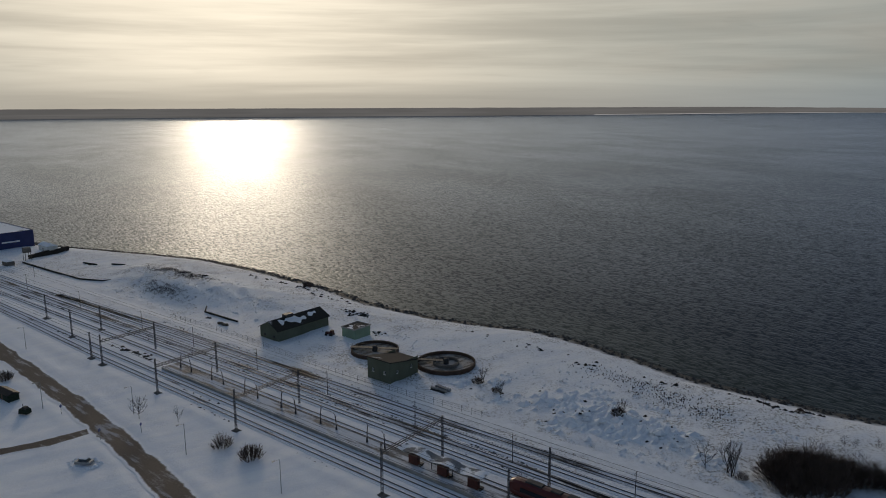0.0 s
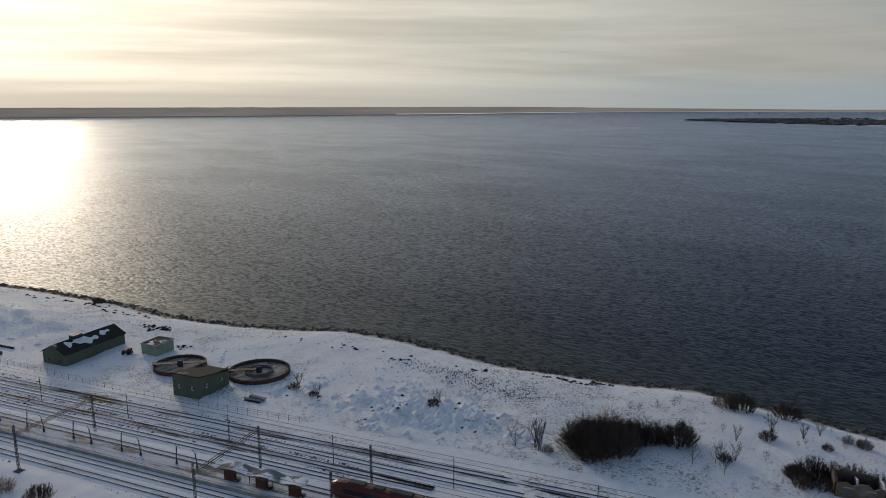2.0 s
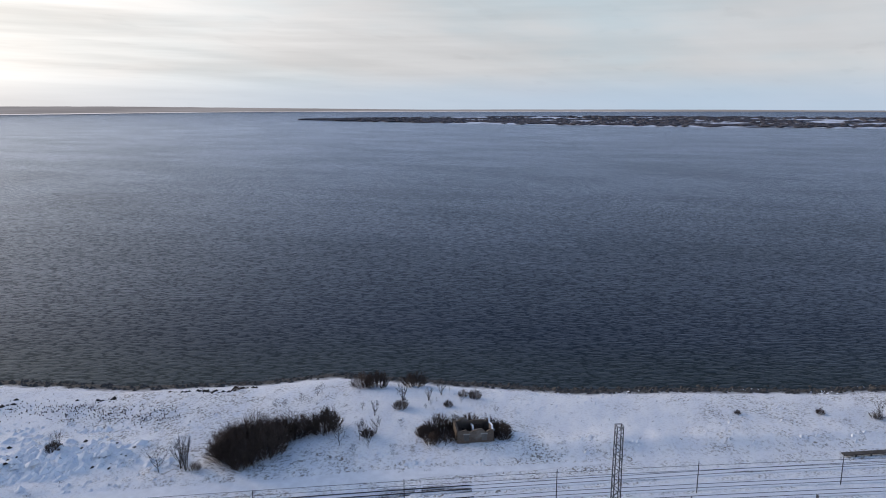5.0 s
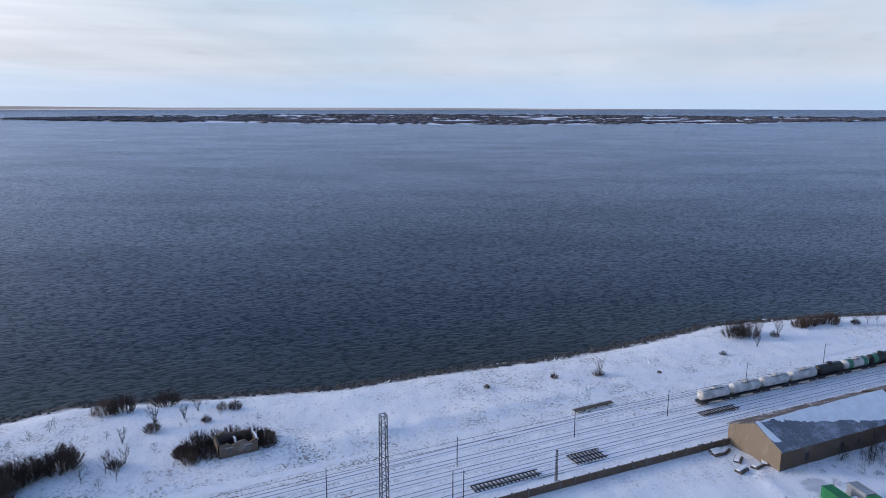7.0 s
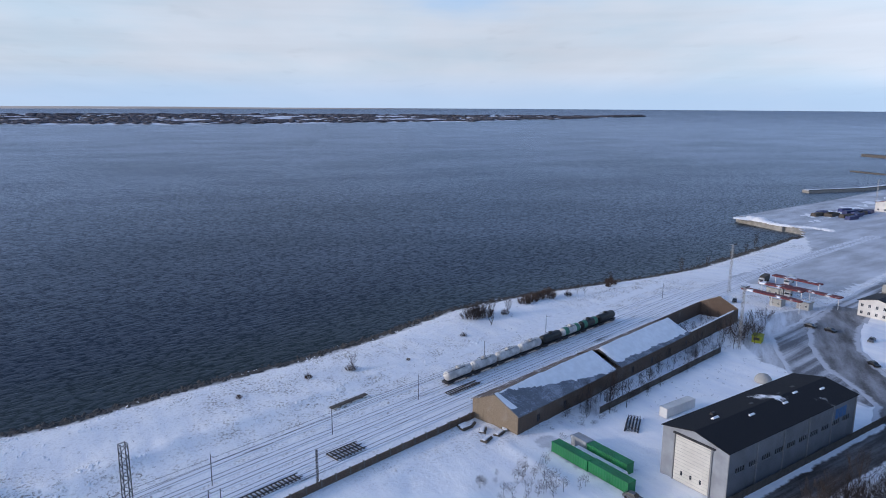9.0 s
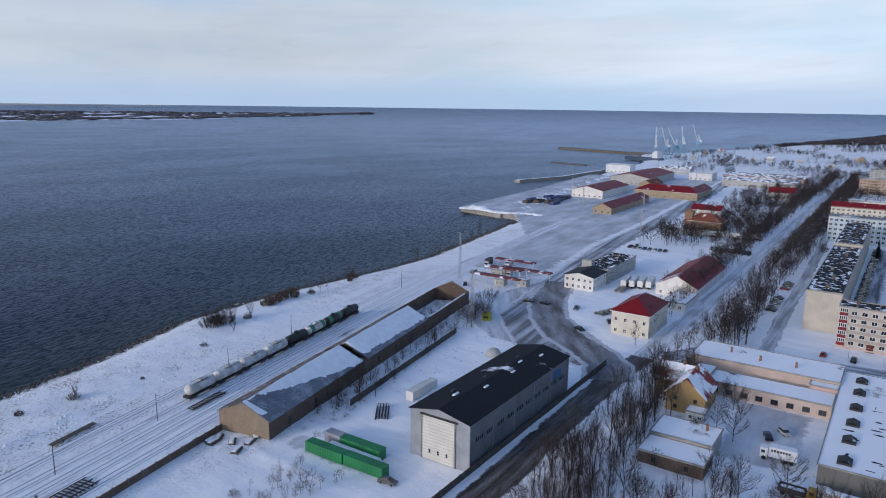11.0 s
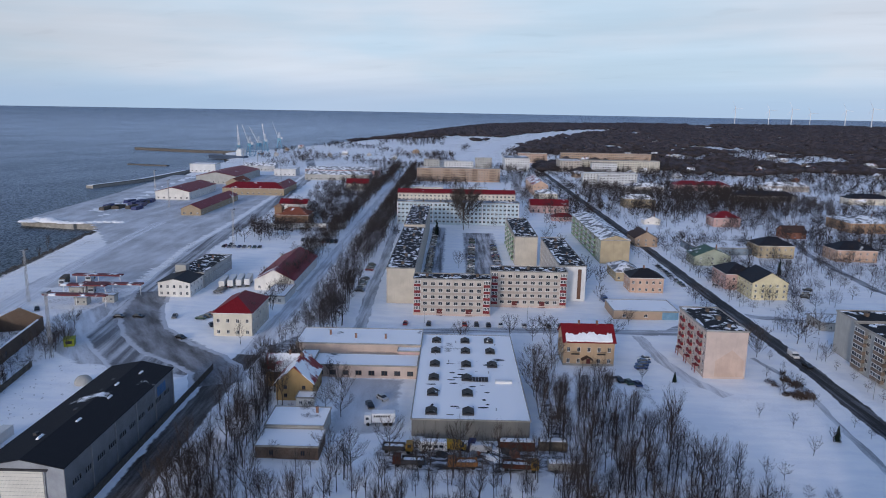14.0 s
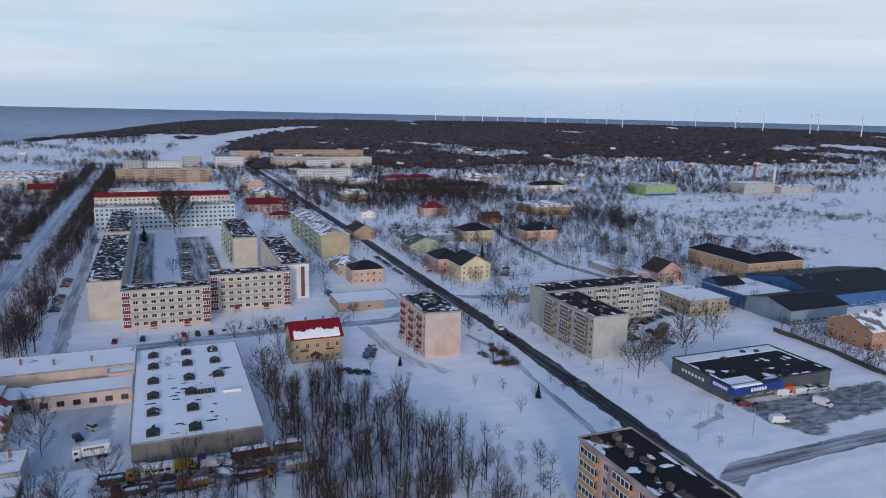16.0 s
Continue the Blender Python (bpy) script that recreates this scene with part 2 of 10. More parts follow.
def sea_water():
    """Wind-roughened water: a dark body under short-crested waves; the slopes hold the gloss down at flat angles."""
    n = surface("sea_water", 0.5, 0.0, 0.0)
    broad = n.noise(n.stretch(n.place, (0.004, 0.0016, 1.0), radians(30)), 1.0, 4.0)
    wind = radians(-50)
    swell = n.noise(n.stretch(n.place, (0.035, 0.095, 0.1), wind), 1.0, 2.0, 0.5)
    chop = n.noise(n.stretch(n.place, (0.15, 0.38, 0.3), wind + 0.12), 1.0, 2.0, 0.5)
    cross = n.noise(n.stretch(n.place, (0.34, 0.66, 0.3), wind - 0.35), 1.0, 3.0, 0.6)
    crest = n.math("ABSOLUTE", n.math("ADD", chop, -0.5))        # sharp troughs between rounded backs
    height = n.math("MULTIPLY_ADD", crest, 1.3, n.math("MULTIPLY_ADD", cross, 0.45, n.math("MULTIPLY", swell, 0.5)))
    gust = n.noise(n.stretch(n.place, (0.010, 0.004, 1.0), radians(20)), 1.0, 4.0)
    calm_ = n.tree.nodes.new("ShaderNodeBump")
    calm_.inputs["Strength"].default_value = 1.0
    calm_.inputs["Distance"].default_value = 0.22
    n.link(height, calm_.inputs["Height"])
    bump(n, height, 1.0, 0.6)
    relief_ = n.bsdf.inputs["Normal"].links[0].from_socket
    n.link(n.mix(n.ramp(broad, 0.35, 0.65), (0.0030, 0.0085, 0.020), (0.0042, 0.0105, 0.025)), n.bsdf.inputs["Base Color"])
    shoal = n.tree.nodes.new("ShaderNodeAttribute")
    shoal.attribute_name = "shoal"      # the pale stony bottom shows through shallow water
    deep_ = n.bsdf.inputs["Base Color"].links[0].from_socket
    n.link(n.mix(n.math("MULTIPLY", shoal.outputs["Fac"], n.ramp(broad, 0.3, 0.7, 0.6, 1.0)), deep_, (0.022, 0.032, 0.028)), n.bsdf.inputs["Base Color"])
    gloss = n.tree.nodes.new("ShaderNodeBsdfGlossy")
    gloss.inputs["Color"].default_value = (0.90, 0.95, 1.0, 1)
    n.link(n.ramp(gust, 0.3, 0.7, 0.41, 0.50), gloss.inputs["Roughness"])
    n.link(relief_, gloss.inputs["Normal"])
    fresnel = n.tree.nodes.new("ShaderNodeFresnel")
    fresnel.inputs["IOR"].default_value = 1.333
    n.link(calm_.outputs[0], fresnel.inputs["Normal"])
    dark_line = n.ramp(n.math("MULTIPLY_ADD", cross, 0.25, crest), 0.11, 0.22, 0.42, 1.06)
    lane = n.ramp(gust, 0.35, 0.65, 0.90, 1.10)
    held = n.math("MULTIPLY", n.math("MULTIPLY", n.math("POWER", fresnel.outputs[0], 1.1), lane), n.math("MULTIPLY", dark_line, 0.84))
    both = n.tree.nodes.new("ShaderNodeMixShader")
    n.link(held, both.inputs[0]), n.link(n.bsdf.outputs[0], both.inputs[1]), n.link(gloss.outputs[0], both.inputs[2])
    n.link(both.outputs[0], [k for k in n.tree.nodes if k.type == "OUTPUT_MATERIAL"][0].inputs[0])
    return n.mat


def brick_wall(name, a, b, joint=(0.35, 0.33, 0.31), stain=0.3):
    n = surface(name, 0.9, 0.0, 0.2)
    broad = n.noise(n.place, 0.3, 5.0)
    course = n.noise(n.stretch(n.place, (3.0, 3.0, 12.0)), 1.0, 2.0, 0.5)
    run = n.noise(n.stretch(n.place, (1.0, 1.0, 0.12)), 1.0, 4.0)
    base = n.mix(n.ramp(course, 0.3, 0.7), a, b)
    base = n.mix(n.ramp(broad, 0.5, 0.75, 0.0, 0.5), base, joint)
    base = n.mix(n.ramp(run, 0.55, 0.8, 0.0, stain), base, shade(a, 0.5))
    n.link(base, n.bsdf.inputs["Base Color"])
    bump(n, course, 0.4, 0.03)
    return n.mat


def ribbed(name, color, pitch=3.0, wear=0.2, rough=0.5, metal=0.2):
    """Profiled metal sheet with upright ribs."""
    n = surface(name, rough, metal, 0.4)
    wave = n.tree.nodes.new("ShaderNodeTexWave")
    wave.inputs["Scale"].default_value = pitch
    n.link(n.here, wave.inputs[0])
    broad = n.noise(n.place, 0.25, 5.0)
    run = n.noise(n.stretch(n.place, (1.2, 1.2, 0.1)), 1.0, 4.0)
    base = n.mix(n.ramp(broad, 0.3, 0.7), shade(color, 1 - wear), shade(color, 1 + wear * 0.5))
    base = n.mix(n.ramp(run, 0.55, 0.8, 0.0, 0.4), base, shade(color, 0.6))
    n.link(base, n.bsdf.inputs["Base Color"])
    bump(n, wave.outputs["Fac"], 0.4, 0.05)
    return n.mat


def bark(name, a, b):
    n = surface(name, 0.95, 0.0, 0.1)
    grain = n.noise(n.stretch(n.here, (6.0, 6.0, 1.2)), 1.0, 4.0)
    base = n.mix(n.ramp(grain, 0.35, 0.7), a, b)
    base = n.mix(n.math("MULTIPLY", n.each, 0.45), base, shade(a, 0.75))
    n.link(base, n.bsdf.inputs["Base Color"])
    bump(n, grain, 0.5, 0.02)
    return n.mat


def glass_pane():
    n = surface("window_glass", 0.08, 0.0, 0.6)
    n.link(n.mix(n.each, (0.012, 0.016, 0.022), (0.05, 0.06, 0.075)), n.bsdf.inputs["Base Color"])
    return n.mat


M = dict(
    snow=snow_ground(),
    sea=sea_water(),
    packed=plain("packed_snow", (0.89, 0.905, 0.93), 0.7, 0, 0.08, 0.5),
    asphalt=slush("wet_asphalt", (0.036, 0.035, 0.036), (0.26, 0.27, 0.29), 0.30, radians(-52.8), 0.02, 1.6),
    asphalt_cross=slush("wet_cross_asphalt", (0.10, 0.10, 0.105), (0.58, 0.60, 0.645), 0.54, radians(37.2), 0.03, 2.6),
    slush_cross=slush("rutted_cross_road", (0.24, 0.25, 0.27), (0.66, 0.69, 0.74), 0.50, radians(37.2), 0.03, 1.8),
    brownroad=slush("gritted_road", (0.060, 0.051, 0.046), (0.30, 0.295, 0.30), 0.32, radians(-52.8), 0.05, 3.2),
    slush=slush("rutted_snow_road", (0.30, 0.31, 0.33), (0.70, 0.73, 0.77), 0.52, radians(-52.8), 0.03, 2.0),
    packed_road=slush("packed_road", (0.14, 0.145, 0.16), (0.60, 0.63, 0.68), 0.44, radians(-47), 0.008, 1.8, 0.30, (0.62, 0.645, 0.69)),
    white_street=slush("white_packed_street", (0.40, 0.41, 0.44), (0.80, 0.82, 0.86), 0.58, radians(-52.8), 0.03, 2.0),
    plaza=slush("packed_plaza", (0.30, 0.31, 0.335), (0.74, 0.77, 0.82), 0.60, radians(-22), 0.025, 2.2, 0.22),
    junction=slush("gritty_junction", (0.085, 0.080, 0.080), (0.46, 0.48, 0.52), 0.44, radians(-20), 0.05, 4.0, 0.22, (0.52, 0.54, 0.585)),
    yard=slush("trodden_yard", (0.30, 0.31, 0.33), (0.72, 0.745, 0.79), 0.64, radians(-50), 0.03, 4.0, 0.10),
    court=slush("court_asphalt", (0.13, 0.13, 0.14), (0.62, 0.64, 0.69), 0.50, radians(-52.8), 0.03, 1.8, 0.4),
    yard_soil=slush("churned_yard_soil", (0.060, 0.050, 0.044), (0.70, 0.72, 0.76), 0.52, radians(37), 0.3, 1.3),
    railroad=slush("station_road", (0.066, 0.056, 0.054), (0.40, 0.40, 0.42), 0.26, radians(-38.5), 0.10),
    lot=slush("wet_car_park", (0.12, 0.12, 0.125), (0.50, 0.52, 0.57), 0.46, radians(37), 0.25, 2.4),
    ballast=slush("snowy_ballast", (0.034, 0.031, 0.032), (0.84, 0.86, 0.90), 0.84, radians(-38.5), 0.05),
    ballast_thin=slush("covered_ballast", (0.10, 0.10, 0.10), (0.84, 0.86, 0.90), 0.86, radians(-42.0), 0.05),
    concrete=plain("concrete", (0.34, 0.33, 0.31), 0.9, 0, 0.25, 0.4),
    dark_concrete=plain("sooty_concrete", (0.15, 0.14, 0.13), 0.9, 0, 0.3, 0.4),
    steel=plain("galvanised_steel", (0.33, 0.34, 0.35), 0.5, 0.5, 0.15, 1.0),
    dark_steel=plain("dark_steel", (0.06, 0.06, 0.065), 0.6, 0.4, 0.25, 1.0),
    rail=plain("rail_steel", (0.075, 0.062, 0.055), 0.5, 0.5, 0.25, 1.0),
    timber=plain("grey_timber", (0.11, 0.095, 0.08), 0.9, 0, 0.3, 1.0),
    rubber=plain("rubber", (0.018, 0.018, 0.019), 0.8, 0, 0.2, 2.0),
    glass=glass_pane(),
    white_frame=plain("white_frame", (0.74, 0.74, 0.73), 0.5, 0, 0.08, 0.5),
    brown_frame=plain("brown_frame", (0.12, 0.07, 0.05), 0.6, 0, 0.15, 0.5),
    felt=snowy("roofing_felt", (0.026, 0.027, 0.031), 0.28, 0.40),
    felt_bare=snowy("bare_roofing_felt", (0.020, 0.021, 0.025), 0.04),
    felt_snow=snowy("snowed_roofing_felt", (0.06, 0.062, 0.067), 0.93),
    red_roof=snowy("red_sheet_roof", (0.19, 0.014, 0.019), 0.08, 0.15, 0.5),
    red_snow=snowy("red_roof_under_snow", (0.24, 0.022, 0.026), 0.55, 0.2, 0.5),
    dark_roof=snowy("dark_tiled_roof", (0.022, 0.022, 0.027), 0.03, 0.12, 0.6),
    brown_roof=snowy("brown_tiled_roof", (0.070, 0.045, 0.038), 0.08, 0.15, 0.7),
    grey_roof=snowy("grey_slate_roof", (0.20, 0.21, 0.22), 0.55, 0.25, 0.8),
    blue_roof=snowy("blue_grey_roof", (0.17, 0.21, 0.27), 0.30, 0.08, 0.6),
    bark=bark("bark", (0.050, 0.042, 0.036), (0.12, 0.10, 0.088)),
    twig=bark("twig", (0.050, 0.041, 0.038), (0.092, 0.076, 0.070)),
    shrub=bark("shrub_twig", (0.070, 0.052, 0.044), (0.125, 0.094, 0.080)),
    needle=plain("fir_needles", (0.018, 0.032, 0.022), 0.9, 0, 0.4, 1.5),
    stone=plain("shore_stone", (0.085, 0.082, 0.078), 0.9, 0, 0.4, 0.8),
)
RAIL_X, RAIL_Y = 77.456, 90.747



# ---- building tools ----
class Form:
    """Collects faces for one mesh; the last entry of each face is its material slot."""

    def __init__(self):
        self.v, self.f, self.m = [], [], []

    def face(self, pts, m=0):
        k = len(self.v)
        self.v += [tuple(p) for p in pts]
        self.f.append(tuple(range(k, k + len(pts))))
        self.m.append(m)
        return self

    def box(self, x0, x1, y0, y1, z0, z1, m=0, top=None, inset=0.0):
        """A box; inset draws its top in on all sides; top: another material slot for the top."""
        k = len(self.v)
        i = inset
        self.v += [(x0, y0, z0), (x1, y0, z0), (x1, y1, z0), (x0, y1, z0),
                   (x0 + i, y0 + i, z1), (x1 - i, y0 + i, z1), (x1 - i, y1 - i, z1), (x0 + i, y1 - i, z1)]
        for q in ((3, 2, 1, 0), (4, 5, 6, 7), (0, 1, 5, 4), (1, 2, 6, 5), (2, 3, 7, 6), (3, 0, 4, 7)):
            self.f.append(tuple(k + j for j in q))
            self.m.append(top if top is not None and q[0] == 4 else m)
        return self

    def tube(self, p, q, r0, r1, n=6, m=0, caps=True):
        p, q = Vector(p), Vector(q)
        d = (q - p).normalized()
        side = d.orthogonal().normalized()
        other = d.cross(side)
        k = len(self.v)
        for c, r in ((p, r0), (q, r1)):
            for j in range(n):
                w = 2 * math.pi * j / n
                self.v.append(tuple(c + (side * math.cos(w) + other * math.sin(w)) * r))
        for j in range(n):
            h = (j + 1) % n
            self.f.append((k + j, k + h, k + n + h, k + n + j))
            self.m.append(m)
        if caps:
            self.f += [tuple(k + j for j in reversed(range(n))), tuple(k + n + j for j in range(n))]
            self.m += [m, m]
        return self

    def blade(self, p, q, side, m=0):
        """A single flat sliver, for the thinnest twigs."""
        k = len(self.v)
        self.v += [tuple(p + side), tuple(p - side), tuple(q)]
        self.f.append((k, k + 1, k + 2))
        self.m.append(m)
        return self

    def spike(self, p, q, r, m=0):
        """A three-sided point, for twigs and stalks."""
        p, q = Vector(p), Vector(q)
        d = (q - p).normalized()
        side = d.orthogonal().normalized()
        other = d.cross(side)
        k = len(self.v)
        for j in range(3):
            w = 2.0944 * j
            self.v.append(tuple(p + (side * math.cos(w) + other * math.sin(w)) * r))
        self.v.append(tuple(q))
        self.f += [(k, k + 1, k + 3), (k + 1, k + 2, k + 3), (k + 2, k, k + 3)]
        self.m += [m] * 3
        return self

    def sweep(self, profile, x0, x1, m=0, caps=True):
        """A closed (y, z) profile drawn out along x."""
        k, n = len(self.v), len(profile)
        self.v += [(x0, y, z) for y, z in profile] + [(x1, y, z) for y, z in profile]
        for j in range(n):
            h = (j + 1) % n
            self.f.append((k + j, k + n + j, k + n + h, k + h))
            self.m.append(m)
        if caps:
            self.f += [tuple(k + j for j in range(n)), tuple(k + n + j for j in reversed(range(n)))]
            self.m += [m, m]
        return self

    def lathe(self, rings, n=16, m=0, axis="z", at=(0, 0, 0)):
        """Rings of (radius, height) turned round an axis through at."""
        k = len(self.v)
        for r, h in rings:
            for j in range(n):
                w = 2 * math.pi * j / n
                a, b = r * math.cos(w), r * math.sin(w)
                p = (a, b, h) if axis == "z" else (h, a, b)
                self.v.append((p[0] + at[0], p[1] + at[1], p[2] + at[2]))
        for i in range(len(rings) - 1):
            for j in range(n):
                h = (j + 1) % n
                self.f.append((k + i * n + j, k + i * n + h, k + i * n + n + h, k + i * n + n + j))
                self.m.append(m)
        return self

    def mesh(self, name, mats, smooth=False):
        me = bpy.data.meshes.new(name)
        me.from_pydata(self.v, [], self.f)
        for mat in (mats if isinstance(mats, (list, tuple)) else [mats]):
            me.materials.append(mat)
        me.polygons.foreach_set("material_index", self.m)
        if smooth:
            me.polygons.foreach_set("use_smooth", [True] * len(self.f))
        me.update()
        return me


def thing(name, m, label, category, group="", kind=""):
    ob = new(name)
    ob.empty_display_size = 0.5
    ob.matrix_basis = m
    return tagged(ob, label, category, group, kind)


def part(name, form, mats, parent, label="", m=None, smooth=False):
    """Links a form, or a ready mesh, as ONE mesh object under a thing or part."""
    data = form if isinstance(form, bpy.types.Mesh) else form.mesh(name, mats, smooth)
    ob = new(name, data)
    ob.parent = parent
    if m is not None:
        ob.matrix_basis = m
    return tagged(ob, label)


def solo(name, form, mats, label, category, m=None, group="", kind="", smooth=False):
    """A thing that is one mesh."""
    ob = new(name, form if isinstance(form, bpy.types.Mesh) else form.mesh(name, mats, smooth))
    if m is not None:
        ob.matrix_basis = m
    return tagged(ob, label, category, group, kind)


# ---- the plan's two frames: the town's streets and the railway ----
TOWN_TURN = -52.8


def town(a, b, z=0.0, turn=0.0):
    """A pose in the town's grid: a metres down the streets, b metres to the sea side of them."""
    w = radians(TOWN_TURN)
    return pose(a * math.cos(w) - b * math.sin(w), a * math.sin(w) + b * math.cos(w), z, 0, 0, TOWN_TURN + turn)


_S = np.arange(-470.0, 901.0)
_H = np.radians(np.interp(_S, [-400, -40, 110, 260, 480, 800], [-38.3, -38.3, -42.2, -42.6, -47.5, -51.0]))
_X, _Y = np.cumsum(np.cos(_H)), np.cumsum(np.sin(_H))
_X += RAIL_X - _X[470]
_Y += RAIL_Y - _Y[470]


def railway(s, v, z=0.0, turn=0.0):
    """A pose along the railway: s metres along it, v metres to its sea side."""
    x, y, h = np.interp(s, _S, _X), np.interp(s, _S, _Y), np.interp(s, _S, _H)
    return pose(x - v * math.sin(h), y + v * math.cos(h), z, 0, 0, math.degrees(h) + turn)


def spot(m):
    return m.translation.x, m.translation.y


# ---- ground and sea ----
SEA_Z = -4.0


def sea_height(r):
    """The sea is level to 3 km; from there its far reaches are drawn in, so that the horizon closes within sight."""
    s = np.clip((np.asarray(r, float) - 3000.0) / 1900.0, 0, 1)
    true = 3000.0 + 1900.0 * s / (1 - 0.873 * s)
    return np.where(np.asarray(r) <= 3000, SEA_Z, EYE - (EYE - SEA_Z) * np.asarray(r, float) / true)


COAST = [(-1500, 1250), (-700, 700), (-430, 545), (-300, 470), (-256, 442), (-170, 410), (-135, 395), (-95, 365), (-52, 326),
         (-35, 306), (-8, 284), (14, 272), (36, 264), (55, 247), (82, 212), (112, 187), (132, 176), (152, 146), (175, 112),
         (204, 84), (225, 60), (253, 36), (287, 12), (308, -14), (320, -31), (336, -58), (355, -91), (374, -118),
         (416, -160), (458, -202), (486, -232), (539, -214), (766, -460), (868, -560), (940, -650), (1108, -762),
         (1130, -900), (1290, -1260), (1440, -1650), (1640, -2080), (1860, -2560), (1900, -3000), (1500, -3420), (700, -3640),
         (-100, -3700), (-900, -3580), (-1700, -3300), (-2600, -2900), (-6000, -2600)]
LAND = np.array(COAST + [(-6000, 1250)], float)


def to_line(x, y, pts, closed=False):
    """Distance from points to a polyline."""
    best = np.full(x.shape, 1e9)
    ends = list(zip(pts[:-1], pts[1:])) + ([(pts[-1], pts[0])] if closed else [])
    for (ax, ay), (bx, by) in ends:
        dx, dy = bx - ax, by - ay
        k = np.clip(((x - ax) * dx + (y - ay) * dy) / (dx * dx + dy * dy + 1e-9), 0, 1)
        best = np.minimum(best, np.hypot(x - ax - k * dx, y - ay - k * dy))
    return best


def inside(x, y, pts):
    hit = np.zeros(x.shape, bool)
    for (ax, ay), (bx, by) in zip(pts, np.roll(pts, -1, 0)):
        cross = ((ay > y) != (by > y)) & (x < (bx - ax) * (y - ay) / (by - ay + 1e-12) + ax)
        hit ^= cross
    return hit


def value_noise(x, y, seed=0):
    """Smooth random relief between -1 and 1, one metre to the cell."""
    xi, yi = np.floor(x).astype(np.int64), np.floor(y).astype(np.int64)
    fx, fy = x - xi, y - yi
    fx, fy = fx * fx * (3 - 2 * fx), fy * fy * (3 - 2 * fy)

    def at(i, j):
        h = np.sin(i * 127.1 + j * 311.7 + seed * 74.7) * 43758.5453
        return (h - np.floor(h)) * 2 - 1
    a, b, c, d = at(xi, yi), at(xi + 1, yi), at(xi, yi + 1), at(xi + 1, yi + 1)
    return (a * (1 - fx) + b * fx) * (1 - fy) + (c * (1 - fx) + d * fx) * fy


def smooth(x, lo, hi):
    k = np.clip((x - lo) / (hi - lo), 0, 1)
    return k * k * (3 - 2 * k)


YARDS = []      # outlines of level yards
ROADS = []      # (polyline, half width) of all that lies level on the ground
TW, TWS = math.cos(radians(TOWN_TURN)), math.sin(radians(TOWN_TURN))


def road_line(points, frame_of, width):
    pts = [spot(frame_of(*p)) for p in points]
    ROADS.append((np.array(pts), width / 2))
    return pts


def relief(x, y):
    """Height of the land, with the hills behind the town and the banks along the line."""
    a, b = x * TW + y * TWS, -x * TWS + y * TW
    z = 20.0 * smooth(a, 1000, 2600) * smooth(b, 420, 60) + 12.0 * smooth(-b, 500, 1800)
    return z


MOUNDS = [(-312, 55, 26, 13, 4.5), (-285, 48, 22, 9, 2.5), (-262, 62, 34, 14, 3.2), (-345, 60, 14, 16, 1.8),
          (-80, 42, 24, 9, 0.8), (-64, 47, 14, 6, 0.5), (60, 36, 60, 5, 1.0)]


def land_height(x, y):
    x, y = np.asarray(x, float), np.asarray(y, float)
    d = to_line(x, y, COAST) * np.where(inside(x, y, LAND), 1, -1)
    z = relief(x, y) * smooth(d, 0, 120)
    bank = np.interp(d, [-60, -14, -2, 1, 8, 13, 22], [-16, -8, -4.4, -3.8, -2.7, -1.0, 0.0])
    for s, v, ls, lv, h in MOUNDS:
        m = railway(s, v)
        w = m.to_euler().z
        dx, dy = x - m.translation.x, y - m.translation.y
        p, q = dx * math.cos(w) + dy * math.sin(w), -dx * math.sin(w) + dy * math.cos(w)
        z = z + h * np.exp(-(p / ls) ** 2 - (q / lv) ** 2) * (1 + 0.35 * value_noise(x / 4, y / 4, 5))
    m = railway(-80, 42)
    w = m.to_euler().z
    dx, dy = x - m.translation.x, y - m.translation.y
    p, q = dx * math.cos(w) + dy * math.sin(w), -dx * math.sin(w) + dy * math.cos(w)
    heaps = np.exp(-(p / 30) ** 2 - (q / 9) ** 2)
    z = z + heaps * 1.2 * np.maximum(0, value_noise(x / 3.4, y / 3.4, 6) + 0.5 * value_noise(x / 1.7, y / 1.7, 7))
    level = np.full(x.shape, 1e9)
    for pts, half in ROADS:
        level = np.minimum(level, to_line(x, y, pts) - half)
    for pts in YARDS:
        level = np.where(inside(x, y, pts), -1.0, level)
    rough = smooth(level, 1.2, 8.0) * smooth(d, 2, 25)
    r = np.hypot(x, y)
    z = z + rough * (0.22 * value_noise(x / 9, y / 9, 1) + 0.10 * value_noise(x / 3.1, y / 3.1, 2)) * (1 + r / 900)
    z = z + 0.38 * smooth(level, 0.9, 2.6) * smooth(level, 6.0, 2.8) * (0.7 + 0.6 * value_noise(x / 5, y / 5, 3)) * (r < 900)
    return np.minimum(z + bank, z + bank), d


